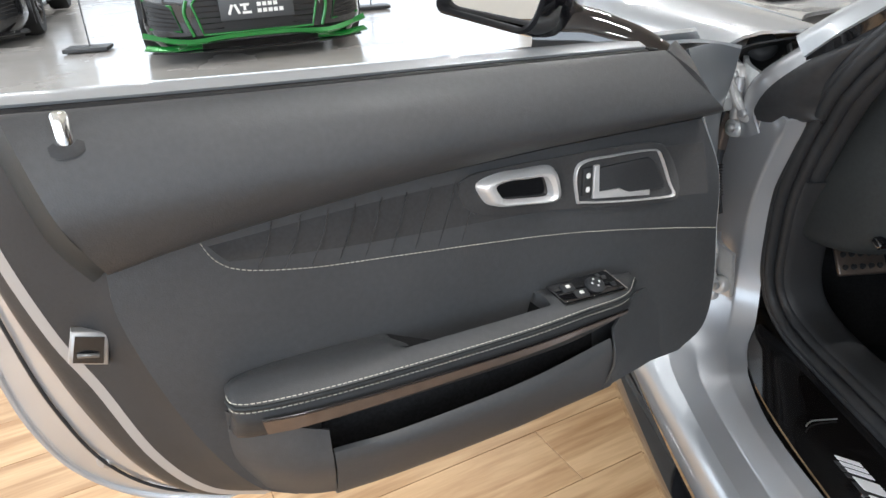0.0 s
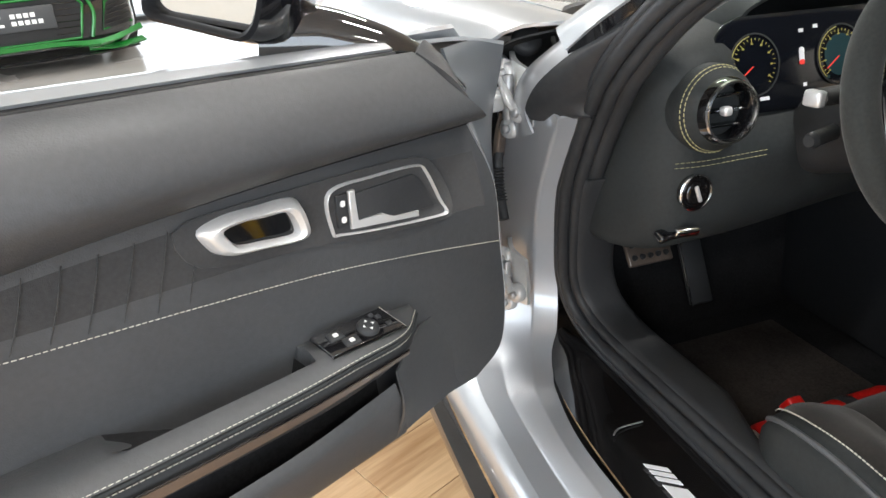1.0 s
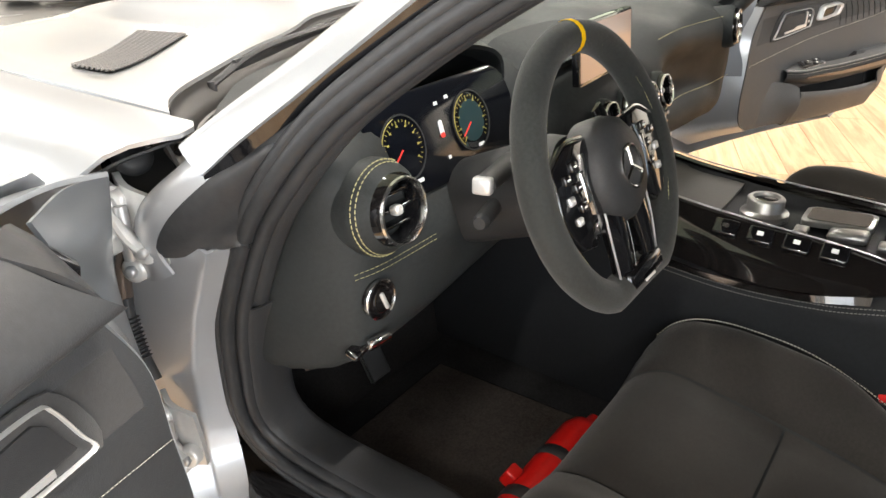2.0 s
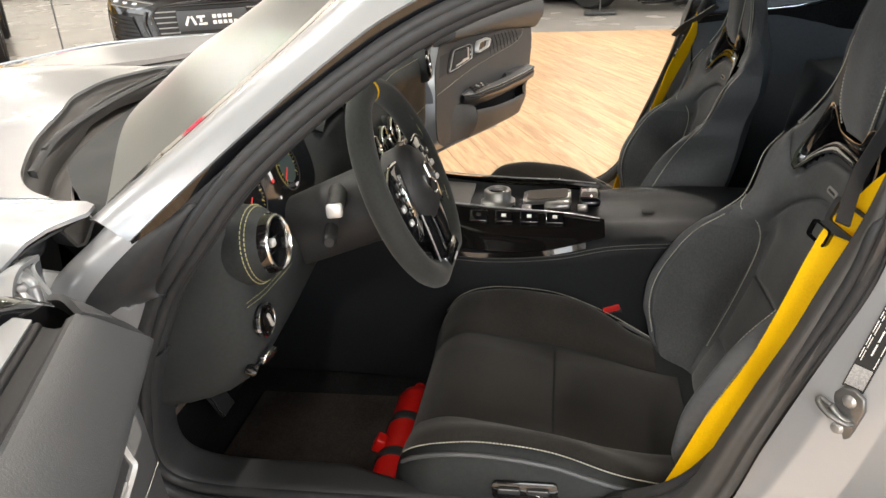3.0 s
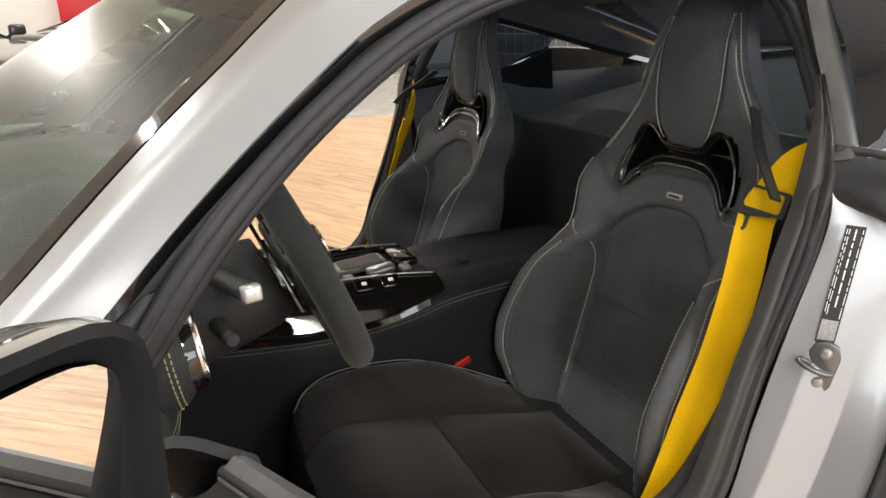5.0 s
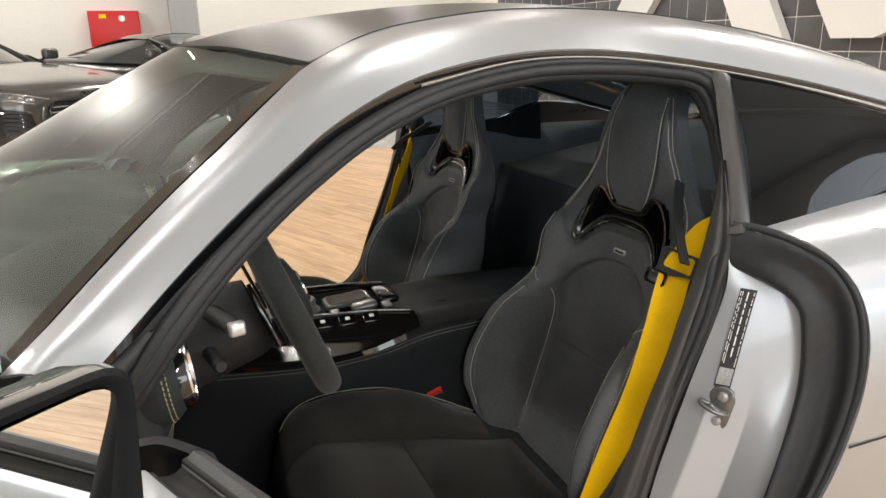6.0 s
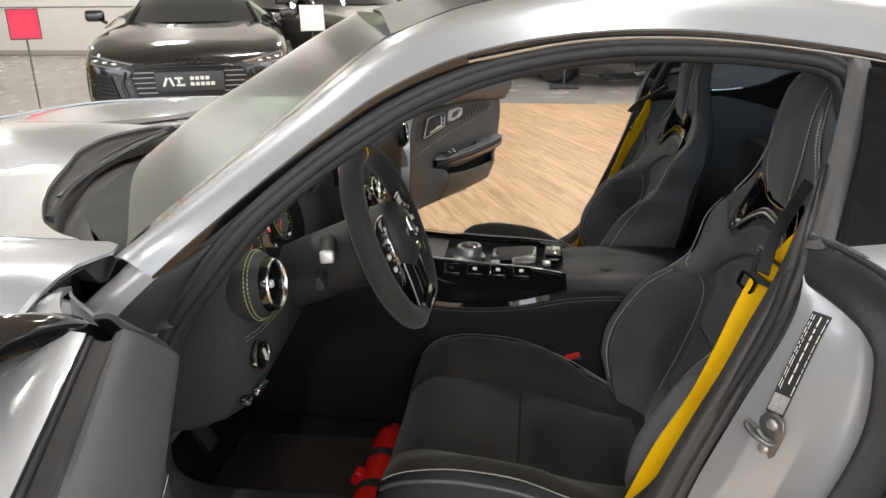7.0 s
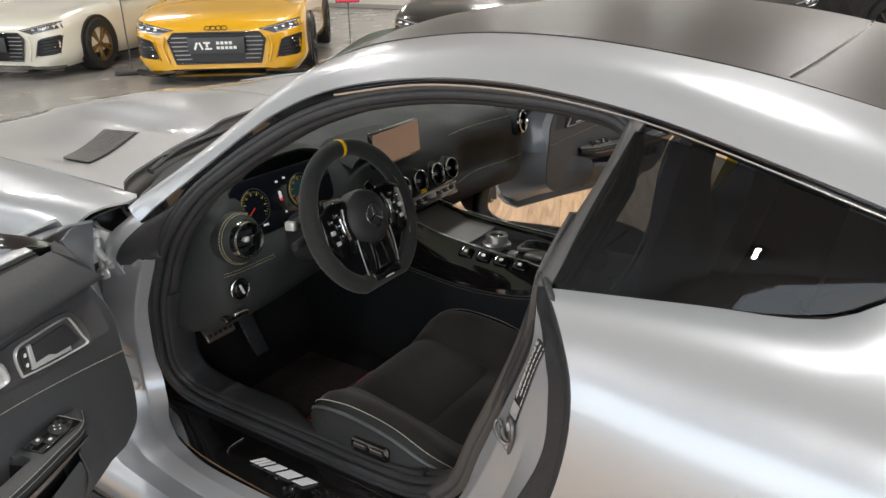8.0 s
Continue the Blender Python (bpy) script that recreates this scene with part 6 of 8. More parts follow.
# ---- dashboard, wheel, console ----
profile_at = {
    -0.776: [(0.09, 0.860), (0.07, 0.850), (0.05, 0.830), (0.045, 0.800), (0.04, 0.770), (0.04, 0.735), (0.04, 0.70), (0.045, 0.635), (0.05, 0.595), (0.10, 0.57)],
    -0.766: [(0.04, 0.886), (0.0, 0.880), (-0.04, 0.862), (-0.060, 0.838), (-0.066, 0.800), (-0.066, 0.750), (-0.064, 0.70), (-0.056, 0.620), (-0.030, 0.582), (0.10, 0.56)],
    -0.750: [(0.04, 0.896), (-0.04, 0.892), (-0.100, 0.874), (-0.122, 0.845), (-0.128, 0.800), (-0.128, 0.748), (-0.125, 0.70), (-0.112, 0.618), (-0.070, 0.577), (0.10, 0.56)],
    -0.725: [(0.06, 0.902), (-0.04, 0.899), (-0.120, 0.880), (-0.150, 0.850), (-0.160, 0.800), (-0.163, 0.746), (-0.161, 0.70), (-0.148, 0.618), (-0.09, 0.577), (0.10, 0.555)],
    -0.68: [(0.10, 0.905), (-0.02, 0.905), (-0.12, 0.885), (-0.155, 0.855), (-0.165, 0.80), (-0.168, 0.745), (-0.168, 0.70), (-0.155, 0.62), (-0.10, 0.58), (0.10, 0.555)],
    -0.56: [(0.18, 0.910), (0.02, 0.915), (-0.08, 0.905), (-0.115, 0.86), (-0.135, 0.80), (-0.175, 0.745), (-0.172, 0.69), (-0.15, 0.62), (-0.09, 0.58), (0.12, 0.55)],
    -0.30: [(0.25, 0.915), (0.06, 0.920), (-0.06, 0.905), (-0.11, 0.86), (-0.14, 0.80), (-0.165, 0.745), (-0.16, 0.69), (-0.13, 0.63), (-0.07, 0.59), (0.14, 0.55)],
    -0.15: [(0.28, 0.915), (0.08, 0.915), (-0.08, 0.895), (-0.145, 0.855), (-0.185, 0.80), (-0.19, 0.745), (-0.17, 0.69), (-0.15, 0.64), (-0.12, 0.60), (0.12, 0.55)],
    0.15: [(0.28, 0.915), (0.08, 0.915), (-0.08, 0.895), (-0.145, 0.855), (-0.185, 0.80), (-0.19, 0.745), (-0.17, 0.69), (-0.15, 0.64), (-0.12, 0.60), (0.12, 0.55)],
    0.35: [(0.24, 0.915), (0.06, 0.912), (-0.08, 0.895), (-0.15, 0.87), (-0.165, 0.83), (-0.13, 0.78), (-0.12, 0.72), (-0.15, 0.66), (-0.11, 0.60), (0.12, 0.55)],
    0.60: [(0.14, 0.908), (0.0, 0.905), (-0.11, 0.888), (-0.165, 0.86), (-0.175, 0.81), (-0.15, 0.76), (-0.14, 0.71), (-0.16, 0.65), (-0.11, 0.59), (0.10, 0.555)],
    0.725: [(0.06, 0.902), (-0.04, 0.899), (-0.120, 0.880), (-0.150, 0.850), (-0.160, 0.800), (-0.163, 0.746), (-0.161, 0.70), (-0.148, 0.618), (-0.09, 0.577), (0.10, 0.555)],
    0.775: [(0.04, 0.886), (-0.01, 0.880), (-0.06, 0.862), (-0.085, 0.838), (-0.092, 0.800), (-0.092, 0.750), (-0.090, 0.70), (-0.078, 0.622), (-0.045, 0.580), (0.10, 0.56)],
    0.800: [(0.08, 0.860), (0.04, 0.850), (0.01, 0.830), (-0.005, 0.800), (-0.010, 0.770), (-0.012, 0.735), (-0.010, 0.70), (-0.002, 0.635), (0.01, 0.595), (0.10, 0.57)],
}
columns = [[(x, y, z) for y, z in prof] for x, prof in profile_at.items()]
bm = skin(columns, 54, 61)
dash = part("dashboard", bm, leather, car, "black leather dashboard with yellow stitching")
part("dash_stitching", stitches([(-0.728, -0.164, 0.735), (-0.69, -0.1735, 0.736), (-0.64, -0.1785, 0.7385), (-0.585, -0.181, 0.740)], r=0.0004, dash=0.006, gap=0.0014), thread, dash)
part("dash_stitching", stitches([(-0.728, -0.164, 0.728), (-0.69, -0.1740, 0.729), (-0.64, -0.179, 0.7315), (-0.585, -0.1815, 0.733)], r=0.0004, dash=0.006, gap=0.0014), thread, dash)
part("dash_stitching", stitches([(0.22, -0.158, 0.865), (0.35, -0.156, 0.868), (0.48, -0.170, 0.868), (0.60, -0.172, 0.862)], r=0.0006, dash=0.006, gap=0.0014), thread, dash)
part("dash_stitching", stitches([(0.24, -0.170, 0.700), (0.40, -0.150, 0.705), (0.58, -0.163, 0.70), (0.72, -0.170, 0.70)], r=0.0006, dash=0.006, gap=0.0014), thread, dash)


def air_vent(p, normal, r, deep, label, collar=1.30, step=0.0):
    """Round air vent: padded surround, chrome ring, slats and centre knob."""
    m = facing(p, normal)
    rc = r * collar
    vent = part("air_vent", turned([(r * 1.02, -deep - step), (rc * 0.98, -deep * 0.8 - step), (rc, -0.014 - step), (rc * 0.97, -0.003 - step), (rc * 0.90, 0.003 - step * 0.8), (r * 1.14, 0.004 - step * 0.3), (r * 1.10, 0.002), (r * 1.02, -0.004), (r * 0.9, -0.02), (0, -0.022)], m, 44), leather, dash, label)
    part("vent_barrel", turned([(r * 1.15, -0.012), (r * 1.14, 0.002), (r * 1.05, 0.0112), (r * 1.0, 0.009)], m, 44), piano, vent)
    part("vent_ring", turned([(r * 1.06, 0.0110), (r * 1.03, 0.0138), (r * 0.97, 0.0145), (r * 0.925, 0.010), (r * 0.915, 0.004)], m, 44), chrome, vent, "chrome vent ring")
    part("vent_ring_inner", turned([(r * 0.92, 0.006), (r * 0.90, 0.002), (r * 0.88, -0.004), (r * 0.86, -0.016)], m, 36), gloss_black, vent)
    for a in (-0.50, 0.0, 0.50):
        half = r * math.sqrt(0.86 ** 2 - a * a) * 0.96
        part("vent_slat", block((2 * half, 0.0018, 0.014), 0.0006, m @ pose(0, a * r, -0.012, 12, 0, 0)), gloss_black, vent)
        part("slat_edge", block((2 * half * 0.95, 0.0008, 0.0008), 0, m @ pose(0, a * r + 0.001, -0.005)), chrome, vent)
    part("vent_knob", block((r * 0.34, r * 0.32, 0.014), 0.004, m @ pose(0, 0, -0.001)), silver_lacquer, vent, "silver vent knob")
    return vent, m


vent, vm = air_vent((-0.680, -0.196, 0.810), (-0.01, -1, 0.10), 0.0395, 0.06, "round air vent with a chrome ring and yellow stitched collar", 1.52, 0.018)
for rr, zz in ((0.0585, -0.0195), (0.0555, -0.0145)):
    part("vent_stitching", stitches([vm @ Vector((rr * math.cos(t), rr * math.sin(t), zz)) for t in (radians(60 + 17 * k) for k in range(14))], r=0.0008, dash=0.0055, gap=0.0016), thread, vent)
air_vent((0.660, -0.185, 0.832), (0.12, -1, 0.10), 0.040, 0.06, "round air vent with a chrome ring")
for x in (-0.105, -0.018, 0.072, 0.150):
    air_vent((x, -0.200, 0.778), (0.0, -1, 0.22), 0.031, 0.05, "round centre air vent with a chrome ring")

# instrument display with two dials
disp = facing((-0.488, -0.128, 0.848), (0, -1, 0.28))
part("instrument_hood", skin([[(-0.625, -0.10, 0.835), (-0.60, -0.11, 0.915), (-0.53, -0.115, 0.945), (-0.455, -0.12, 0.952), (-0.38, -0.115, 0.945), (-0.31, -0.11, 0.915), (-0.29, -0.10, 0.84)],
                                    [(-0.64, -0.06, 0.84), (-0.605, -0.06, 0.925), (-0.53, -0.06, 0.958), (-0.455, -0.06, 0.965), (-0.38, -0.06, 0.958), (-0.305, -0.06, 0.925), (-0.28, -0.06, 0.84)],
                                    [(-0.65, 0.02, 0.84), (-0.61, 0.03, 0.90), (-0.53, 0.05, 0.918), (-0.455, 0.06, 0.920), (-0.38, 0.05, 0.918), (-0.30, 0.03, 0.90), (-0.27, 0.02, 0.84)]], 40, 11, 0.006), leather, dash, "black hood over the instruments")
panel = part("instrument_display", plate(rounded(0.335, 0.135, 0.05), 0.006, disp, 0.002), display, dash, "dark instrument display with yellow scales")
for cx, mat_d in ((-0.100, display), (0.055, teal_lit)):
    dm = disp @ pose(cx, 0, 0.0065) @ Matrix.Scale(0.88, 4)
    part("dial_rim", turned([(0.050, 0), (0.050, 0.0012), (0.0475, 0.0012), (0.0475, 0)], dm, 44), soft, panel)
    part("dial_face", turned([(0.034, 0.0004), (0.0, 0.0004)], dm, 32), mat_d, panel)
    arc = bmesh.new()
    for k in range(26):
        a = radians(225 - 270 * k / 25)
        long = 0.007 if k % 3 == 0 else 0.0035
        block((long, 0.0010, 0.0008), 0, dm @ pose(0, 0, 0.0006, 0, 0, math.degrees(a)) @ pose(0.042 - long / 2, 0, 0), bm=arc)
    part("dial_scale", arc, yellow_lit, panel, "yellow dial scale")
    part("dial_band", tube([dm @ Vector((0.0455 * math.cos(t), 0.0455 * math.sin(t), 0.0006)) for t in (radians(100 + 8 * q) for q in range(17))], 0.0009, 4), yellow_lit, panel)
    nums = bmesh.new()
    for k in range(0, 26, 3):
        a = radians(225 - 270 * k / 25)
        block((0.0042, 0.0030, 0.0006), 0, dm @ pose(0.0335 * math.cos(a), 0.0335 * math.sin(a), 0.0006), bm=nums)
    part("dial_figure", nums, yellow_lit, panel)
    part("needle", block((0.032, 0.0018, 0.0012), 0, dm @ pose(0, 0, 0.0012, 0, 0, 215) @ pose(0.020, 0, 0)), red_lit, panel, "red dial needle")
part("car_figure", plate(rounded(0.009, 0.022, 0.004), 0.0008, disp @ pose(-0.016, 0.006, 0.0062)), white_lit, panel)
part("car_figure_mark", plate(rounded(0.009, 0.007, 0.003), 0.0009, disp @ pose(-0.016, -0.004, 0.0064)), red_lit, panel)
for x, y, w, mat_d in ((-0.016, 0.040, 0.008, white_lit), (0.010, 0.044, 0.008, white_lit), (-0.012, -0.036, 0.006, white_lit), (0.066, -0.038, 0.014, white_lit), (-0.085, -0.048, 0.016, white_lit), (0.03, -0.03, 0.008, teal_lit)):
    part("display_sign", block((w, 0.005, 0.0006), 0, disp @ pose(x, y, 0.0066)), mat_d, panel)

# light switch, lower panel fittings, handbrake lever
lm = facing((-0.697, -0.172, 0.691), (-0.05, -1, 0.05))
lm = lm @ Matrix.Scale(0.84, 4)
lsw = part("light_switch", turned([(0.031, -0.005), (0.031, 0.004), (0.027, 0.006), (0.024, 0.002), (0.021, 0.002), (0.0205, 0.008), (0.017, 0.010), (0, 0.010)], lm, 32), piano, dash, "rotary light switch with a silver rim")
part("switch_rim", turned([(0.0315, 0.0), (0.0315, 0.005), (0.0298, 0.006), (0.029, 0.004)], lm, 32), chrome, lsw)
part("switch_grip", block((0.007, 0.030, 0.006), 0.002, lm @ pose(0, 0, 0.011, 0, 0, 20)), silver_lacquer, lsw)
part("bonnet_release", block((0.05, 0.02, 0.012), 0.004, pose(-0.715, -0.150, 0.622, 30, 0, 10)), gloss_black, dash, "black release lever")
part("parking_lever", block((0.036, 0.012, 0.014), 0.003, pose(-0.70, -0.168, 0.630, 20, 0, -10)), chrome, dash)
part("knee_panel", skin([[(-0.725, -0.140, 0.645), (-0.69, -0.146, 0.64), (-0.56, -0.140, 0.625)], [(-0.725, -0.08, 0.598), (-0.70, -0.08, 0.588), (-0.56, -0.08, 0.578)]], 14, 5, 0.012), soft, dash)
for z in (0.8865,):
    slot = bmesh.new()
    for k in range(6):
        block((0.036, 0.0025, 0.003), 0, pose(-0.715, -0.105 + 0.007 * k, z + 0.002 * k, 20, 0, 0), bm=slot)
    part("speaker_slot", slot, gloss_black, dash)

# centre screen and climate controls
sm = facing((-0.092, -0.172, 0.905), (0.07, -1, 0.06))
scr = part("centre_screen", plate(rounded(0.245, 0.098, 0.006), 0.012, sm, 0.002), gloss_black, dash, "flat centre screen on a black frame")
# plain brown glass with a low even emission
part("screen_glass", plate(rounded(0.235, 0.088, 0.004), 0.001, sm @ pose(0, 0, 0.012)), screen_glow, scr, "brown screen glass with a low even glow")
part("screen_hood", skin([[(-0.24, -0.14, 0.86), (-0.20, -0.145, 0.885), (0.0, -0.145, 0.885), (0.06, -0.14, 0.86)], [(-0.26, -0.04, 0.905), (-0.2, -0.03, 0.925), (0.0, -0.03, 0.925), (0.10, -0.04, 0.905)]], 16, 5, 0.01), leather, dash)
part("control_bar", block((0.30, 0.02, 0.010), 0.004, pose(0.02, -0.205, 0.730, -25, 0, 0)), console_silver, dash, "silver bar of climate switches")
for k in range(8):
    part("climate_switch", block((0.026, 0.008, 0.016), 0.003, pose(-0.10 + 0.035 * k, -0.212, 0.722, -25, 0, 0)), piano if k % 4 else console_silver, dash)
part("control_bezel", block((0.34, 0.02, 0.06), 0.008, pose(0.02, -0.190, 0.715, -25, 0, 0)), piano, dash)
part("hazard_mark", block((0.022, 0.010, 0.012), 0.003, pose(-0.012, -0.215, 0.748, -20, 0, 0)), belt_yellow, dash, "yellow tag on the dashboard")

# steering wheel
TILT_W = 20.7
wm = facing((-0.470, -0.360, 0.830), (0.0, -math.cos(radians(TILT_W)), math.sin(radians(TILT_W))))
rim_path = []
for k in range(72):
    a = 2 * math.pi * k / 72
    x, y = 0.1635 * math.cos(a), 0.1635 * math.sin(a)
    y = max(y, -0.146 - 0.006 * math.cos(a * 1.0) ** 2) if y < -0.14 else y
    rim_path.append(wm @ Vector((x, y, 0.0)))
wheel = part("steering_wheel", tube(rim_path, 0.0205, 16, True), wheel_suede, car, "black flat-bottomed steering wheel with a yellow top mark")
part("top_mark", turned([(0.0212, -0.005), (0.0214, 0.0), (0.0212, 0.005)], wm @ pose(0, 0.1635, 0, 0, 90, 0), 16), belt_yellow, wheel, "yellow top mark")
for k in (-1, 1):
    part("rim_stitching", stitches([wm @ Vector((k * 0.1500 * math.cos(radians(t)), 0.1500 * math.sin(radians(t)), 0.0143)) for t in (28, 40, 52, 64, 76, 84)], r=0.0007, dash=0.003, gap=0.003), thread, wheel)
    part("rim_stitching", stitches([wm @ Vector((k * 0.1500 * math.cos(radians(t)), 0.1500 * math.sin(radians(t)), 0.0143)) for t in (-36, -20, -5, 10, 26)], r=0.0007, dash=0.003, gap=0.003), thread, wheel)
hub = part("airbag_cover", turned([(0.0, 0.036), (0.03, 0.035), (0.052, 0.030), (0.064, 0.020), (0.068, 0.004), (0.066, -0.02)], wm @ pose(0, -0.005, 0), 40), soft, wheel, "round black airbag cover")
part("emblem_ring", tube([wm @ Vector((0.026 * math.cos(t), -0.005 + 0.026 * math.sin(t), 0.0365)) for t in (2 * math.pi * k / 36 for k in range(36))], 0.0022, 6, True), chrome, hub)
for k in range(3):
    a = radians(90 + 120 * k)
    part("emblem_ray", tube([wm @ Vector((0, -0.005, 0.037)), wm @ Vector((0.025 * math.cos(a), -0.005 + 0.025 * math.sin(a), 0.0365))], 0.0022, 5), chrome, hub)
part("spoke_backing", block((0.29, 0.062, 0.026), 0.012, wm @ pose(0, -0.004, -0.014)), soft, wheel)
for k in (-1, 1):
    sp = part("spoke", plate([(k * 0.050, 0.050), (k * 0.100, 0.052), (k * 0.143, 0.032), (k * 0.146, -0.030), (k * 0.122, -0.068), (k * 0.092, -0.076), (k * 0.056, -0.050)][::k], 0.010, wm @ pose(0, 0, 0.004), 0.004), gloss_black, wheel, "gloss black wheel spoke")
    part("spoke_edge", tube([wm @ Vector(p) for p in ((k * 0.060, 0.052, 0.013), (k * 0.100, 0.054, 0.013), (k * 0.142, 0.035, 0.011))], 0.0022, 6, n=12), chrome, sp)
    part("spoke_edge", tube([wm @ Vector(p) for p in ((k * 0.072, 0.034, 0.015), (k * 0.080, 0.0, 0.016), (k * 0.076, -0.038, 0.015))], 0.0026, 6, n=12), chrome, sp)
    for x, y, s in ((0.098, 0.026, 0.015), (0.119, 0.016, 0.014), (0.100, 0.002, 0.016), (0.122, -0.008, 0.013), (0.100, -0.022, 0.014), (0.116, -0.034, 0.012)):
        part("spoke_button", block((s, s * 0.8, 0.005), 0.002, wm @ pose(k * x, y, 0.0155)), piano if s > 0.013 else silver_lacquer, sp)
        part("button_sign", block((s * 0.4, 0.002, 0.0006), 0, wm @ pose(k * x, y, 0.0184)), white_mark, sp)
    part("spoke_slider", block((0.010, 0.040, 0.007), 0.003, wm @ pose(k * 0.086, -0.002, 0.015)), chrome, sp)
    low = part("lower_spoke", skin([[wm @ Vector(p) for p in ((k * 0.010, -0.060, 0.012), (k * 0.014, -0.100, 0.012), (k * 0.018, -0.138, 0.010))], [wm @ Vector(p) for p in ((k * 0.032, -0.058, 0.022), (k * 0.036, -0.098, 0.021), (k * 0.038, -0.136, 0.016))], [wm @ Vector(p) for p in ((k * 0.060, -0.044, 0.012), (k * 0.060, -0.090, 0.010), (k * 0.056, -0.130, 0.006))]], 16, 9, 0.010), gloss_black, wheel, "gloss black lower wheel spoke with silver edges")
    part("lower_spoke_edge", tube([wm @ Vector(p) for p in ((k * 0.060, -0.044, 0.016), (k * 0.060, -0.090, 0.014), (k * 0.056, -0.134, 0.010))], 0.0016, 8, n=12), steel, low)
    part("lower_spoke_edge", tube([wm @ Vector(p) for p in ((k * 0.012, -0.062, 0.016), (k * 0.016, -0.100, 0.017), (k * 0.020, -0.140, 0.014))], 0.0010, 8, n=12), gloss_black, low)
    part("paddle", plate([(k * 0.075, 0.062), (k * 0.098, 0.070), (k * 0.122, 0.030), (k * 0.120, -0.030), (k * 0.090, -0.045), (k * 0.085, 0.0)], 0.006, wm @ pose(0, 0, -0.038), 0.002), gloss_black, wheel, "gloss black shift paddle")
part("bottom_mark", block((0.10, 0.026, 0.022), 0.006, wm @ pose(0, -0.140, 0.010)), gloss_black, wheel)
part("bottom_bars", block((0.030, 0.003, 0.001), 0, wm @ pose(0, -0.150, 0.0208)), white_mark, wheel)
part("steering_column", turned([(0.050, 0.30), (0.062, 0.20), (0.066, 0.06), (0.058, 0.035), (0, 0.03)], wm @ pose(0, -0.01, -0.01, 180, 0, 0), 32), soft, car, "black steering column cover")
part("column_skirt", block((0.13, 0.16, 0.08), 0.03, pose(-0.452, -0.22, 0.765, -20, 0, 0), 3), soft, car)
stalk = part("column_stalk", tube([(-0.50, -0.245, 0.828), (-0.56, -0.262, 0.832), (-0.615, -0.275, 0.836)], 0.0155, 12, n=12, flat=0.75), soft, car, "black column stalk with a silver tip")
part("stalk_tip", block((0.024, 0.021, 0.016), 0.004, facing((-0.618, -0.276, 0.836), (-0.97, -0.22, 0.07))), silver_lacquer, stalk)

short = part("column_lever", tube([(-0.50, -0.23, 0.775), (-0.545, -0.24, 0.772), (-0.58, -0.248, 0.770)], 0.011, 10, n=8), soft, car, "short black column lever")
part("lever_tip", turned([(0, 0.008), (0.008, 0.008), (0.0115, 0.0)], facing((-0.58, -0.248, 0.770), (-0.97, -0.22, 0.0)), 12), soft, short)

# centre console
sec = lambda y, zt, ze, xe, zs: [(-xe - 0.012, y, 0.24), (-xe, y, zs - 0.12), (-xe + 0.003, y, zs - 0.02), (-xe + 0.008, y, zs), (-0.100, y, ze), (-0.06, y, zt), (0.06, y, zt), (0.100, y, ze), (xe - 0.008, y, zs), (xe - 0.003, y, zs - 0.02), (xe, y, zs - 0.12), (xe + 0.012, y, 0.24)]
console = part("centre_console", skin([sec(0.20, 0.690, 0.690, 0.135, 0.640), sec(-0.12, 0.690, 0.690, 0.150, 0.600), sec(-0.25, 0.655, 0.660, 0.160, 0.575), sec(-0.45, 0.620, 0.632, 0.172, 0.556), sec(-0.60, 0.605, 0.620, 0.178, 0.565), sec(-0.71, 0.600, 0.606, 0.180, 0.588), sec(-0.76, 0.602, 0.606, 0.180, 0.594), sec(-0.90, 0.604, 0.606, 0.180, 0.597), sec(-1.10, 0.600, 0.602, 0.175, 0.590), sec(-1.24, 0.585, 0.587, 0.170, 0.57)], 60, 60), shaded_console_leather, car, "black leather centre console")
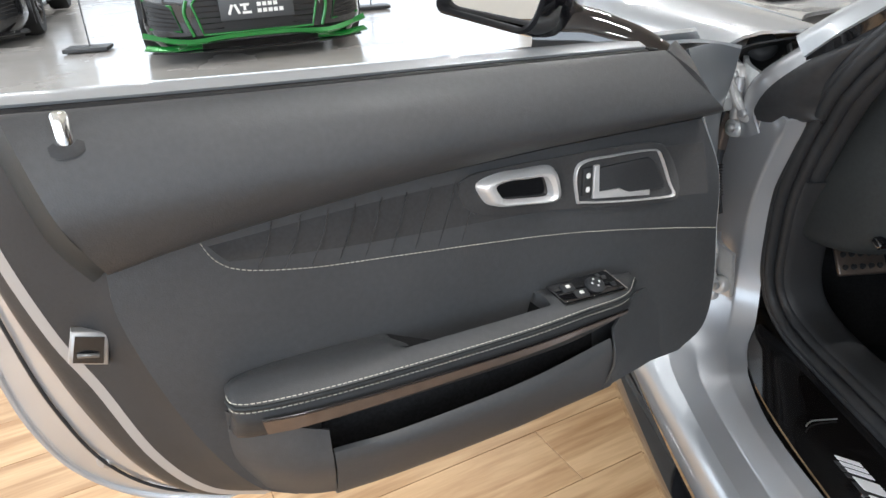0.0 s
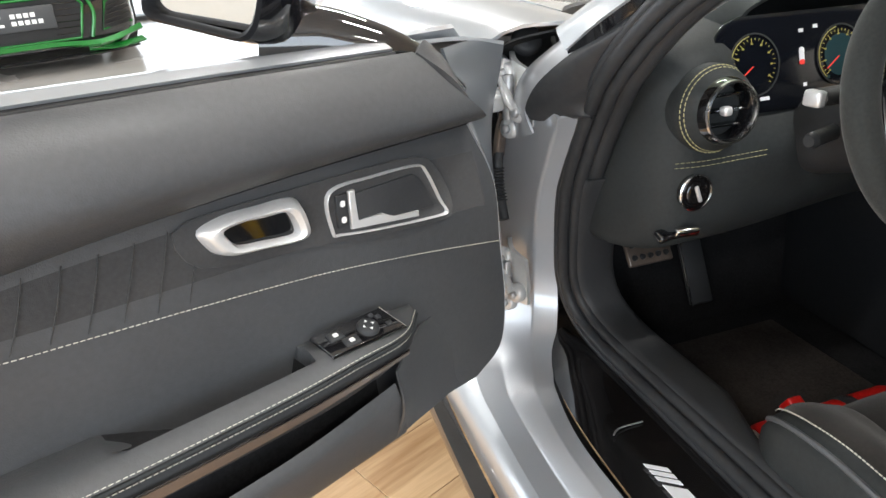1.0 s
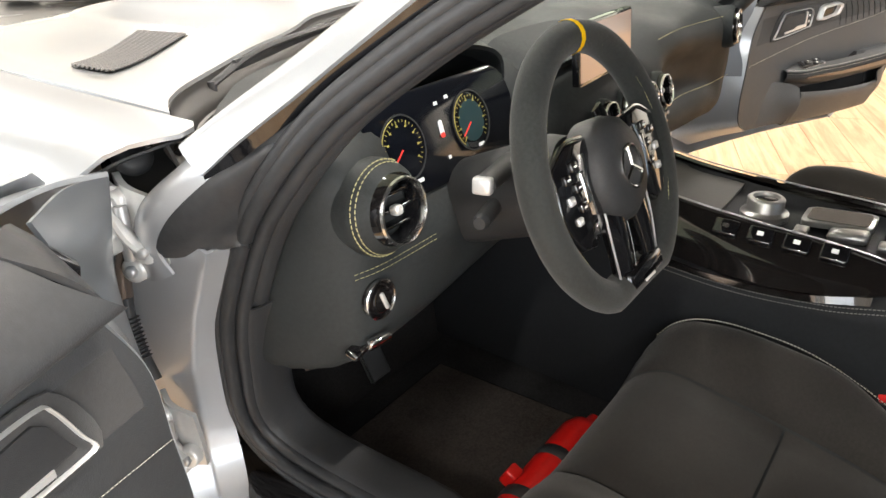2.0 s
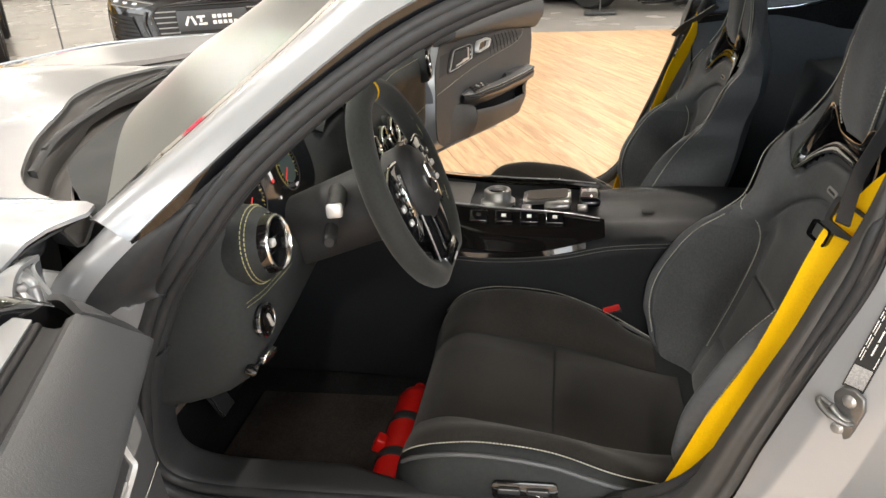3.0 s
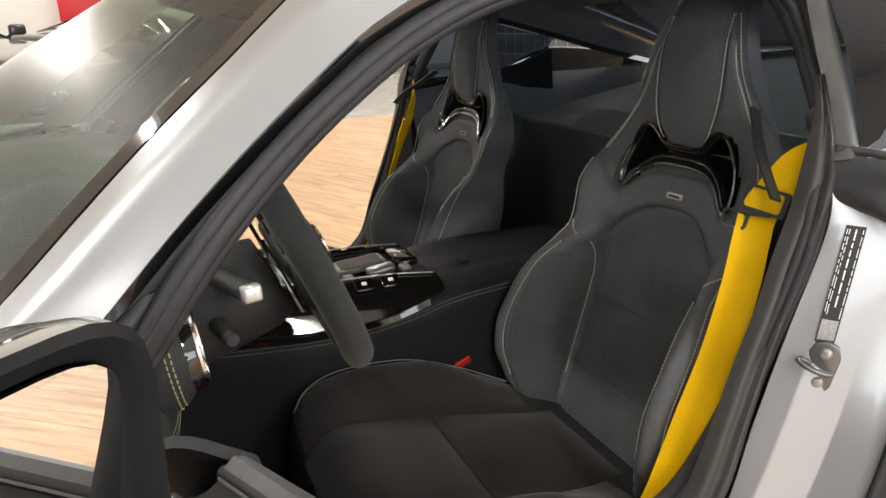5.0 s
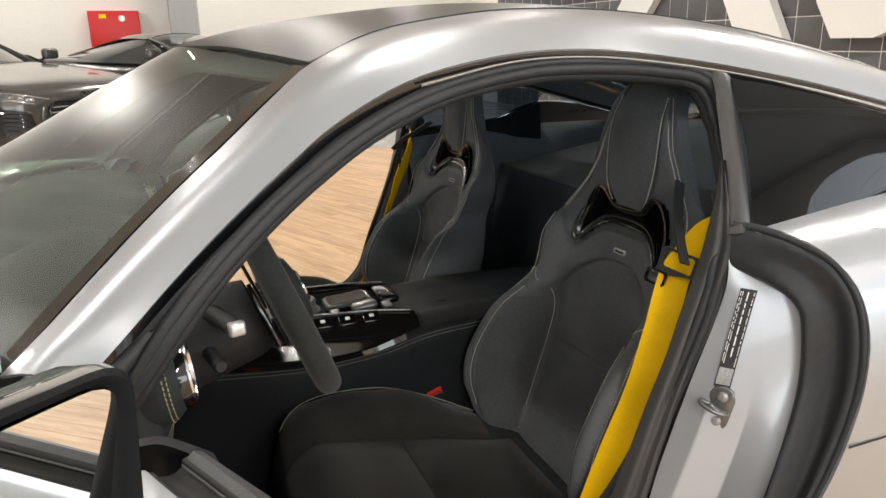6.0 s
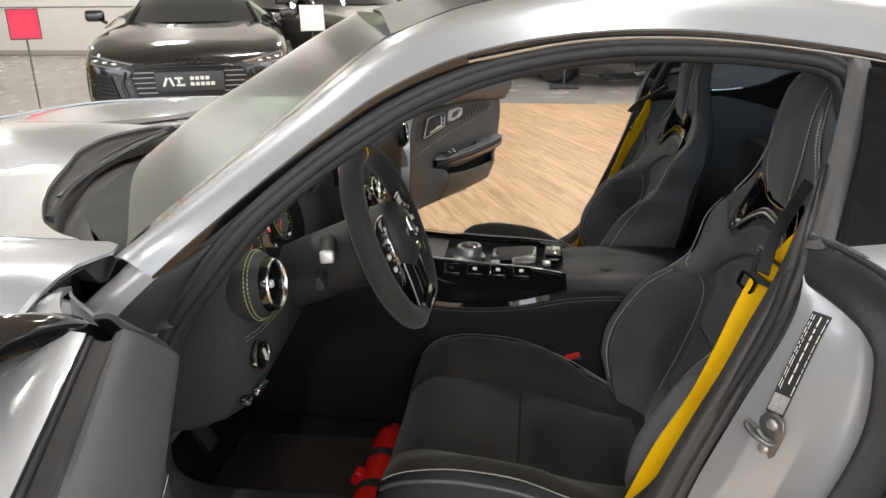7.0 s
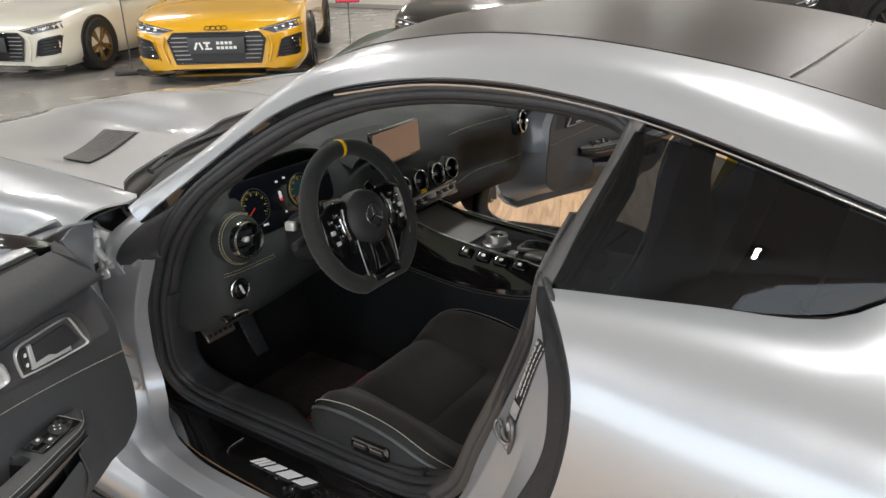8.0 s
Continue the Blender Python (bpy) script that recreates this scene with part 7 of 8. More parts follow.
for k in (-1, 1):
    part("console_stitching", stitches([(k * 0.171, -0.25, 0.574), (k * 0.1755, -0.45, 0.556), (k * 0.181, -0.60, 0.566), (k * 0.1825, -0.72, 0.589), (k * 0.1825, -0.90, 0.597)], r=0.0008), thread_dark, console)
    part("console_stitching", stitches([(k * 0.171, -0.25, 0.566), (k * 0.1760, -0.45, 0.548), (k * 0.1815, -0.60, 0.558), (k * 0.183, -0.72, 0.581), (k * 0.183, -0.90, 0.589)], r=0.0008), thread_dark, console)
    wing = part("console_wing", skin([[(k * 0.090, -0.20, 0.688), (k * 0.098, -0.33, 0.660), (k * 0.104, -0.48, 0.643), (k * 0.108, -0.60, 0.634), (k * 0.112, -0.70, 0.622)], [(k * 0.125, -0.20, 0.665), (k * 0.138, -0.33, 0.632), (k * 0.146, -0.48, 0.613), (k * 0.148, -0.60, 0.610), (k * 0.140, -0.70, 0.612)], [(k * 0.150, -0.20, 0.612), (k * 0.165, -0.33, 0.586), (k * 0.174, -0.48, 0.572), (k * 0.174, -0.60, 0.580), (k * 0.155, -0.70, 0.600)]], 36, 11, 0.006), piano, console, "piano black console side with a row of switches")
    for i in range(4):
        y = -0.430 - 0.055 * i
        part("console_switch", block((0.030, 0.040, 0.007), 0.003, pose(k * 0.1265, y, 0.6355 - 0.035 * (-0.43 - y), 3, k * 33, 0)), gloss_black, wing, "black console switch")
        part("switch_sign", block((0.008, 0.010, 0.0008), 0, pose(k * 0.128, y, 0.6395 - 0.035 * (-0.43 - y), 3, k * 33, 0)), white_mark if i else chrome, wing)
    part("wing_edge", tube([(k * 0.092, -0.20, 0.692), (k * 0.100, -0.33, 0.664), (k * 0.106, -0.48, 0.647), (k * 0.110, -0.60, 0.638), (k * 0.116, -0.69, 0.626)], 0.0014, 6, n=30), steel, wing)
    part("side_recess", skin([[(k * 0.172, -0.26, 0.590), (k * 0.1775, -0.42, 0.570), (k * 0.1795, -0.56, 0.574), (k * 0.17, -0.66, 0.592)], [(k * 0.170, -0.26, 0.578), (k * 0.1785, -0.42, 0.560), (k * 0.1805, -0.56, 0.563), (k * 0.176, -0.66, 0.580)]], 22, 4, 0.004), piano, console)
part("stowage_tray", skin([[(-0.085, -0.20, 0.680), (0, -0.20, 0.680), (0.085, -0.20, 0.680)], [(-0.090, -0.30, 0.652), (0, -0.30, 0.648), (0.090, -0.30, 0.652)], [(-0.092, -0.40, 0.638), (0, -0.40, 0.633), (0.092, -0.40, 0.638)]], 14, 9, 0.006), tray_grey, console, "grey-brown roller cover in the console")
rot = part("rotary_controller", turned([(0.040, -0.008), (0.040, 0.006), (0.034, 0.010), (0.031, 0.014), (0.031, 0.030), (0.028, 0.033), (0.022, 0.033), (0.020, 0.028), (0, 0.026)], pose(-0.012, -0.462, 0.624), 36), console_silver, console, "silver rotary control knob")
part("rotary_cap", turned([(0.019, 0.029), (0.015, 0.0305), (0, 0.031)], pose(-0.012, -0.462, 0.624), 28), gloss_black, rot)
part("touch_pad", plate(rounded(0.075, 0.11, 0.012), 0.010, pose(0.03, -0.575, 0.618, -3, 0, 0), 0.003), console_silver, console, "silver framed touch pad")
part("touch_surface", plate(rounded(0.060, 0.095, 0.010), 0.001, pose(0.03, -0.575, 0.6285, -3, 0, 0)), gloss_black, console)
part("gear_selector", block((0.035, 0.06, 0.018), 0.007, pose(-0.045, -0.600, 0.628, -6, 0, 0)), console_silver, console, "silver gear selector")
for y in (-0.53, -0.655):
    part("console_key", block((0.030, 0.022, 0.010), 0.003, pose(-0.045, y, 0.622)), console_silver, console)
part("palm_rest", block((0.10, 0.05, 0.02), 0.009, pose(0.03, -0.672, 0.622)), gloss_black, console)
part("console_emblem", plate(rounded(0.036, 0.026, 0.010), 0.002, pose(-0.02, -0.80, 0.6045)), leather, console)

# footwell
mat = part("floor_mat", block((0.44, 0.46, 0.012), 0.005, pose(-0.46, -0.14, 0.228)), mat_fibre, car, "black floor mat with a small label")
part("mat_label", block((0.050, 0.022, 0.002), 0.001, pose(-0.56, -0.265, 0.2352)), soft, mat)
part("mat_label_bars", block((0.034, 0.010, 0.001), 0, pose(-0.56, -0.265, 0.2366)), white_mark, mat)
part("floor_mat", block((0.44, 0.46, 0.012), 0.005, pose(0.46, -0.14, 0.228)), mat_fibre, car)
for x, y, w, h, z, tilt in ((-0.583, 0.080, 0.095, 0.055, 0.472, -35), (-0.455, 0.10, 0.052, 0.15, 0.40, -28)):
    pm = pose(x, y, z, tilt, 0, 0)
    pedal = part("pedal", block((w, 0.010, h), 0.004, pm), ash if w > 0.06 else soft, car, "brushed pedal with rubber studs")
    part("pedal_arm", tube([(x, y + 0.01, z + 0.01), (x + 0.01, y + 0.06, z + 0.08), (x + 0.01, y + 0.06, z + 0.18)], 0.008, 8, n=8), soft, pedal)
    for k in range(10 if w > 0.06 else 0):
        part("pedal_stud", turned([(0, 0.004), (0.0045, 0.004), (0.006, 0.0)], pm @ pose(-0.034 + 0.017 * (k % 5), -0.005, 0.012 - 0.024 * (k // 5), 90, 0, 0), 10), rubber, pedal)
    if w < 0.06:
        part("pedal_edge", tube([pm @ Vector((-w / 2, -0.006, -h / 2)), pm @ Vector((-w / 2, -0.007, h / 2))], 0.0022, 6), chrome, pedal)
part("foot_rest", block((0.09, 0.02, 0.20), 0.006, pose(-0.70, 0.13, 0.32, -35, 0, 0)), rubber, car, "black foot rest")

# small body fittings: striker, label, tread plate lettering bars
for side in (-1, 1):
    sx = -side
    sm_ = facing((sx * -0.8335, -0.9445, 0.663), (sx * -0.66, 0.75, 0.04), (0, -0.30, 1))
    st = part("striker", plate([(-0.019 * sx, 0.020), (-0.013 * sx, 0.033), (0.0, 0.037), (0.013 * sx, 0.033), (0.019 * sx, 0.018), (0.017 * sx, -0.024), (0.010 * sx, -0.037), (-0.004 * sx, -0.039), (-0.014 * sx, -0.030)][::int(-sx)], 0.005, sm_, 0.002), dark_steel, car, "dark steel door striker")
    part("striker_loop", tube([sm_ @ Vector((sx * x, y, w)) for x, y, w in ((0.013, -0.004, 0.003), (0.010, -0.003, 0.014), (-0.008, 0.001, 0.022), (-0.024, 0.005, 0.020), (-0.028, 0.008, 0.013), (-0.014, 0.006, 0.012))], 0.0034, 8, n=22), dark_steel, st)
    part("striker_foot", tube([sm_ @ Vector((sx * x, y, w)) for x, y, w in ((0.013, -0.005, 0.002), (0.0, -0.003, 0.010), (-0.014, 0.004, 0.010))], 0.0050, 8, n=10), dark_steel, st)
    for y in (0.020, -0.021):
        part("striker_bolt", turned([(0, 0.004), (0.005, 0.004), (0.006, 0.0035), (0.0085, 0.0)], sm_ @ pose(0.000, y, 0.005), 14), steel, st)
jamb_tree = BVHTree.FromBMesh(skin([j0, j1, j2, j3], 32, 15))
lab_n = Vector((-0.56, 0.82, 0.08)).normalized()
lab_at = jamb_tree.ray_cast(Vector((-0.824, -0.978, 0.768)) + lab_n * 0.08, -lab_n)[0] + lab_n * 0.0055
lab = facing(lab_at, lab_n, (0, -0.24, 1))


def on_jamb(x, y, out):
    """A point of the label laid on the curved jamb."""
    p = lab @ Vector((x, y, 0.05))
    hit = jamb_tree.ray_cast(p, -lab_n)[0] or lab @ Vector((x, y, 0))
    return hit + lab_n * out


def decal(x, y, w, h, out):
    """A thin patch that follows the jamb."""
    rows_ = max(1, int(h / 0.012))
    bm = cells([[on_jamb(x + w * (i / 2 - 0.5), y + h * (k / rows_ - 0.5), out) for i in range(3)] for k in range(rows_ + 1)])
    bmesh.ops.recalc_face_normals(bm, faces=bm.faces)
    bmesh.ops.solidify(bm, geom=bm.faces[:], thickness=0.0004)
    return bm


sticker = part("paper_label", decal(0, 0, 0.022, 0.150, 0.0060), scuttle_black, car, "narrow black label with white print on the door jamb")
rng = random.Random(4)
for k, x in enumerate((-0.0088, -0.0062, 0.0008, 0.0086)):
    y = 0.071
    while y > -0.030:
        run = rng.uniform(0.004, 0.016)
        part("label_bar", decal(x, y - run / 2, 0.0009 if k != 2 else 0.0016, run, 0.0069), white_mark, sticker)
        y -= run + 0.003
part("label_patch", decal(0, -0.058, 0.019, 0.026, 0.0069), shader("grey_print", (0.33, 0.33, 0.33), 0.5, grain=0.6, scale=420), sticker)
for t in treads:
    s = -1 if t.data.vertices[0].co.x < 0 else 1
    for k, (w, gap) in enumerate(((0.009, 0), (0.009, 0.013), (0.009, 0.026), (0.026, 0.052), (0.036, 0.092), (0.030, 0.136))):
        lean, h = 0.010, 0.0125
        y = -0.330 - gap
        bar = plate([(-w / 2 - lean, -h), (w / 2 - lean, -h), (w / 2 + lean, h), (-w / 2 + lean, h)], 0.001, pose(s * 0.838, y, 0.3715, 0, 0, s * -90 + 180 if s < 0 else -90))
        part("tread_mark", bar, white_lit, t)
for y in (-0.24,):
    for s in (-1, 1):
        part("tread_groove", tube([(s * 0.80, y, 0.372), (s * 0.84, y, 0.3722), (s * 0.855, y - 0.01, 0.3718)], 0.0012, 5, n=8), steel, treads[0] if s < 0 else treads[1])

# ---- the showroom ----
concrete = shader("polished_concrete", (0.33, 0.315, 0.295), 0.24, grain=0.07, scale=5, wear=0.05)
wall_paint = shader("white_wall_paint", (0.78, 0.75, 0.70), 0.8, grain=0.03, scale=14, bump=0.1)
ceiling_paint = shader("grey_ceiling_paint", (0.55, 0.545, 0.53), 0.85, grain=0.06, scale=6)
panel_grey = shader("grey_quilted_panel", (0.12, 0.121, 0.125), 0.75, grain=0.12, scale=30, bump=0.3, spec=0.3)
frame_grey = shader("grey_window_frame", (0.12, 0.12, 0.125), 0.45, grain=0.05, scale=60)
letter_white = shader("white_letter_lacquer", (0.82, 0.82, 0.81), 0.35, grain=0.02, scale=20)
X0, X1, Y0, Y1 = -9.0, 14.0, -7.0, 15.0


def wall_slab(name, x0, x1, y0, y1, z0, z1, label):
    return setting(name, block((x1 - x0, y1 - y0, z1 - z0), 0.0, pose((x0 + x1) / 2, (y0 + y1) / 2, (z0 + z1) / 2)), wall_paint, label, "wall")


setting("floor", block((X1 - X0, Y1 - Y0, 0.2), 0.0, pose((X0 + X1) / 2, (Y0 + Y1) / 2, -0.112)), concrete, "polished grey concrete showroom floor", "floor")
setting("ceiling", block((X1 - X0, Y1 - Y0, 0.2), 0.0, pose((X0 + X1) / 2, (Y0 + Y1) / 2, CEILING + 0.1)), ceiling_paint, "grey showroom ceiling", "ceiling")
south = wall_slab("wall_south", 1.6, X1, Y0 - 0.2, Y0, 0, CEILING, "wall of grey quilted panels with white letters")
wall_slab("wall_east", X1, X1 + 0.2, Y0, Y1, 0, CEILING, "white painted wall beyond the parked cars")
setting("baseboard", block((0.02, Y1 - Y0, 0.10), 0.004, pose(X1 - 0.010, (Y0 + Y1) / 2, 0.05)), shader("grey_skirting", (0.42, 0.40, 0.37), 0.6, grain=0.05, scale=20), "grey skirting along the wall", "skirting")
setting("trim", block((0.012, Y1 - Y0, 0.018), 0.002, pose(X1 - 0.006, (Y0 + Y1) / 2, 1.02)), frame_grey, "thin rail line along the wall", "trim")
# shop windows: low wall, lintel, piers and frames round the daylight
for name, x0, x1, y0, y1, z0, z1 in (("wall_west", X0 - 0.2, X0, Y0, Y1, 0, 0.5), ("wall_west_lintel", X0 - 0.2, X0, Y0, Y1, 3.5, CEILING), ("wall_west_pier", X0 - 0.2, X0, Y0, -5.5, 0.5, 3.5), ("wall_west_pier_far", X0 - 0.2, X0, 8.5, Y1, 0.5, 3.5),
                                     ("wall_south_low", X0, 1.6, Y0 - 0.2, Y0, 0, 0.5), ("wall_south_lintel", X0, 1.6, Y0 - 0.2, Y0, 3.5, CEILING), ("wall_south_pier", X0, -8.0, Y0 - 0.2, Y0, 0.5, 3.5), ("wall_north", X0, X1, Y1, Y1 + 0.2, 0, 0.5), ("wall_north_lintel", X0, X1, Y1, Y1 + 0.2, 3.5, CEILING), ("wall_north_pier", X0, -7.5, Y1, Y1 + 0.2, 0.5, 3.5), ("wall_north_pier_far", 1.5, X1, Y1, Y1 + 0.2, 0.5, 3.5)):
    wall_slab(name, x0, x1, y0, y1, z0, z1, "white painted wall round the shop window")
win = setting("window_1", block((0.08, 14.0, 0.08), 0.005, pose(X0 - 0.06, 1.5, 0.54)), frame_grey, "long shop window in a grey frame", "window")
for k in range(8):
    part("window_post", block((0.07, 0.07, 2.96), 0.005, pose(X0 - 0.06, -5.46 + 1.99 * k, 2.02)), frame_grey, win)
for z in (1.5, 2.5, 3.46):
    part("window_bar", block((0.06, 14.0, 0.05), 0.005, pose(X0 - 0.05, 1.5, z)), frame_grey, win)
win3 = setting("window_3", block((9.6, 0.08, 0.08), 0.005, pose(-3.2, Y0 - 0.06, 0.54)), frame_grey, "shop window in a grey frame behind the car", "window")
for k in range(6):
    part("window_post", block((0.07, 0.07, 2.96), 0.005, pose(-7.96 + 1.91 * k, Y0 - 0.06, 2.02)), frame_grey, win3)
for z in (1.5, 2.5, 3.46):
    part("window_bar", block((9.6, 0.06, 0.05), 0.005, pose(-3.2, Y0 - 0.05, z)), frame_grey, win3)
win2 = setting("window_2", block((9.0, 0.08, 0.08), 0.005, pose(-3.0, Y1 + 0.06, 0.54)), frame_grey, "far shop window in a grey frame", "window")
for k in range(6):
    part("window_post", block((0.07, 0.07, 2.96), 0.005, pose(-7.46 + 1.79 * k, Y1 + 0.06, 2.02)), frame_grey, win2)
setting("column", block((0.5, 0.5, CEILING), 0.01, pose(13.2, -0.85, CEILING / 2)), shader("grey_column_paint", (0.36, 0.355, 0.35), 0.7, grain=0.05, scale=10), "square grey column", "column")

# lamp housings on the ceiling
for x in (-5.2, 0.6, 6.4, 12.0):
    for y in (-4.6, -1.2, 2.4, 6.4, 10.4):
        tagged(part("ceiling_light", block((1.56, 0.18, 0.08), 0.01, pose(x, y, CEILING - 0.045)), frame_grey), "grey ceiling light with a white strip", "ceiling light", "ceiling lights")

# quilted wall panels
tile = bmesh.new()
bmesh.ops.create_grid(tile, x_segments=6, y_segments=6, size=0.18)
for v in tile.verts:
    a, b = abs(v.co.x) / 0.18, abs(v.co.y) / 0.18
    v.co.z = 0.035 * (1 - a ** 4) * (1 - b ** 4)
tile_me = bpy.data.meshes.new("wall_panel")
for f in tile.faces:
    f.smooth = True
tile.to_mesh(tile_me)
tile_me.materials.append(panel_grey)
count = 0
far_tiles = bmesh.new()
for i in range(26):
    for j in range(10):
        x, z = 3.2 + 0.37 * i, 0.19 + 0.37 * j
        m = pose(x, Y0 + 0.002, z, -90, 0, 0)
        if j < 9 and i < 24:
            ob = new("wall_panel", tile_me)
            ob.parent, ob.matrix_basis = south, m
        else:
            piece = tile.copy()
            bmesh.ops.transform(piece, matrix=m, verts=piece.verts)
            joined(far_tiles, piece)
tile.free()
tagged(part("wall_panel_rest", far_tiles, panel_grey, south), kind="stuff")


def letter(x, w, lean, h, z=1.25):
    """A big raised slanted bar of the wall sign."""
    return plate([(x, z), (x + w, z), (x + w + lean, z + h), (x + lean, z + h)], 0.12, pose(0, Y0 + 0.17, 0, 90, 0, 0))


sign = tagged(part("wall_sign", letter(4.85, 0.72, 0.9, 1.5, 1.23), letter_white), "large raised white letters on the quilted wall", "wall sign")
part("sign_bar", letter(7.72, 0.80, -1.3, 1.5, 1.23), letter_white, sign)
part("sign_bow", plate([(3.74, 1.25), (4.23, 1.25), (4.45, 1.6), (5.0, 2.7), (4.2, 2.7), (3.44, 1.75), (3.43, 1.6), (3.50, 1.40), (3.60, 1.30)], 0.12, pose(0, Y0 + 0.17, 0, 90, 0, 0)), letter_white, sign)

# red hose cabinet
cab = tagged(part("hose_cabinet", block((0.22, 0.88, 0.88), 0.012, pose(X1 - 0.11, 0.36, 1.50)), shader("red_cabinet_paint", (0.55, 0.012, 0.014), 0.35, grain=0.05, scale=20)), "red fire hose cabinet on the white wall", "hose cabinet")
part("cabinet_label", block((0.004, 0.12, 0.07), 0, pose(X1 - 0.229, 0.55, 1.84)), belt_yellow, cab, "yellow label")
part("cabinet_badge", turned([(0.055, 0.004), (0, 0.005)], facing((X1 - 0.228, 0.22, 1.80), (-1, 0, 0)), 20), white_mark, cab, "round white label")
part("cabinet_door", block((0.012, 0.83, 0.83), 0.006, pose(X1 - 0.222 + 0.003, 0.36, 1.50)), cab.data.materials[0], cab)


def info_stand(x, y, turn, card, label, height=0.95):
    """A card on a thin pole over a flat base plate."""
    base = thing("info_stand", label, "info stand", "info stands", None)
    part("base_plate", block((0.42, 0.26, 0.035), 0.004, pose(0, 0, 0.0185)), shader("dark_steel_plate", (0.04, 0.042, 0.044), 0.5, grain=0.1, scale=40), base)
    part("pole", tube([(0, 0.06, 0.03), (0, 0.06, height)], 0.008, 8), frame_grey, base)
    part("card", block((0.25, 0.012, 0.27), 0.003, pose(0, 0.045, height + 0.10, -18, 0, 0)), card, base)
    part("card_frame", tube([(sx_ * 0.128, 0.041 + sz_ * 0.043, height + 0.10 + sz_ * 0.132) for sx_, sz_ in ((-1, -1), (1, -1), (1, 1), (-1, 1))], 0.006, 6, True), soft, base)
    base.matrix_world = pose(x, y, 0, 0, 0, turn)
    return base


pink = shader("pink_red_card", (0.78, 0.03, 0.09), 0.5, grain=0.03, scale=20)
info_stand(-4.35, 6.50, 4, white_mark, "thin info stand with a dark base plate beside the green car")
info_stand(-1.55, 8.30, 10, white_mark, "thin info stand with a dark base behind the green car")
info_stand(4.15, 7.25, -35, white_mark, "info stand with a white card beside the yellow car")
info_stand(4.76, 4.05, -55, pink, "info stand with a pink card between two parked cars")
info_stand(6.0, 1.67, -70, white_mark, "info stand with a white card beside the dark coupe")
info_stand(8.8, -1.1, -90, white_mark, "info stand with a dark base plate on the far floor")


# ---- parked cars ----
tyre_black = shader("tyre_rubber", (0.018, 0.018, 0.018), 0.75, grain=0.2, scale=60, bump=0.3)
rim_dark = shader("dark_alloy", (0.10, 0.095, 0.09), 0.3, 0.9, grain=0.05, scale=60)
lamp_clear = shader("headlamp_cover", (0.10, 0.105, 0.11), 0.05, 0.3, coat=1.0)
lamp_lit = shader("headlamp_reflector", (0.75, 0.77, 0.8), 0.12, 0.9)
plate_grey = shader("grey_plate", (0.055, 0.058, 0.062), 0.4, grain=0.05, scale=60)
cabin_glass = shader("dark_car_glass", (0.02, 0.023, 0.024), 0.04, coat=1.0)
grille_black = shader("grille_black", (0.010, 0.010, 0.011), 0.35, grain=0.1, scale=60)


def wheel_parts(x, y, r, owner, bright, ground=0.0):
    sx = -1 if x < 0 else 1
    m = pose(x, y, r + ground, 0, 90, 0)
    w = part("wheel", turned([(r * 0.66, -0.12), (r * 0.93, -0.125), (r, -0.09), (r, 0.09), (r * 0.93, 0.125), (r * 0.66, 0.12)], m, 36), tyre_black, owner, "black tyre on an alloy rim")
    part("rim", turned([(r * 0.68, -sx * 0.10), (r * 0.70, sx * 0.115), (r * 0.64, sx * 0.118), (r * 0.62, sx * 0.06), (0, sx * 0.05)], m, 36), bright, w, "alloy rim")
    for k in range(5):
        a = 72 * k
        for d in (-8, 8):
            part("spoke", block((r * 0.60, 0.030, 0.035), 0.008, m @ pose(0, 0, sx * 0.085, 0, 0, a + d) @ pose(r * 0.36, 0, 0, 0, sx * -6, 0)), bright, w)
    part("hub_cap", turned([(r * 0.12, sx * 0.07), (r * 0.11, sx * 0.115), (0, sx * 0.12)], m, 20), bright, w)


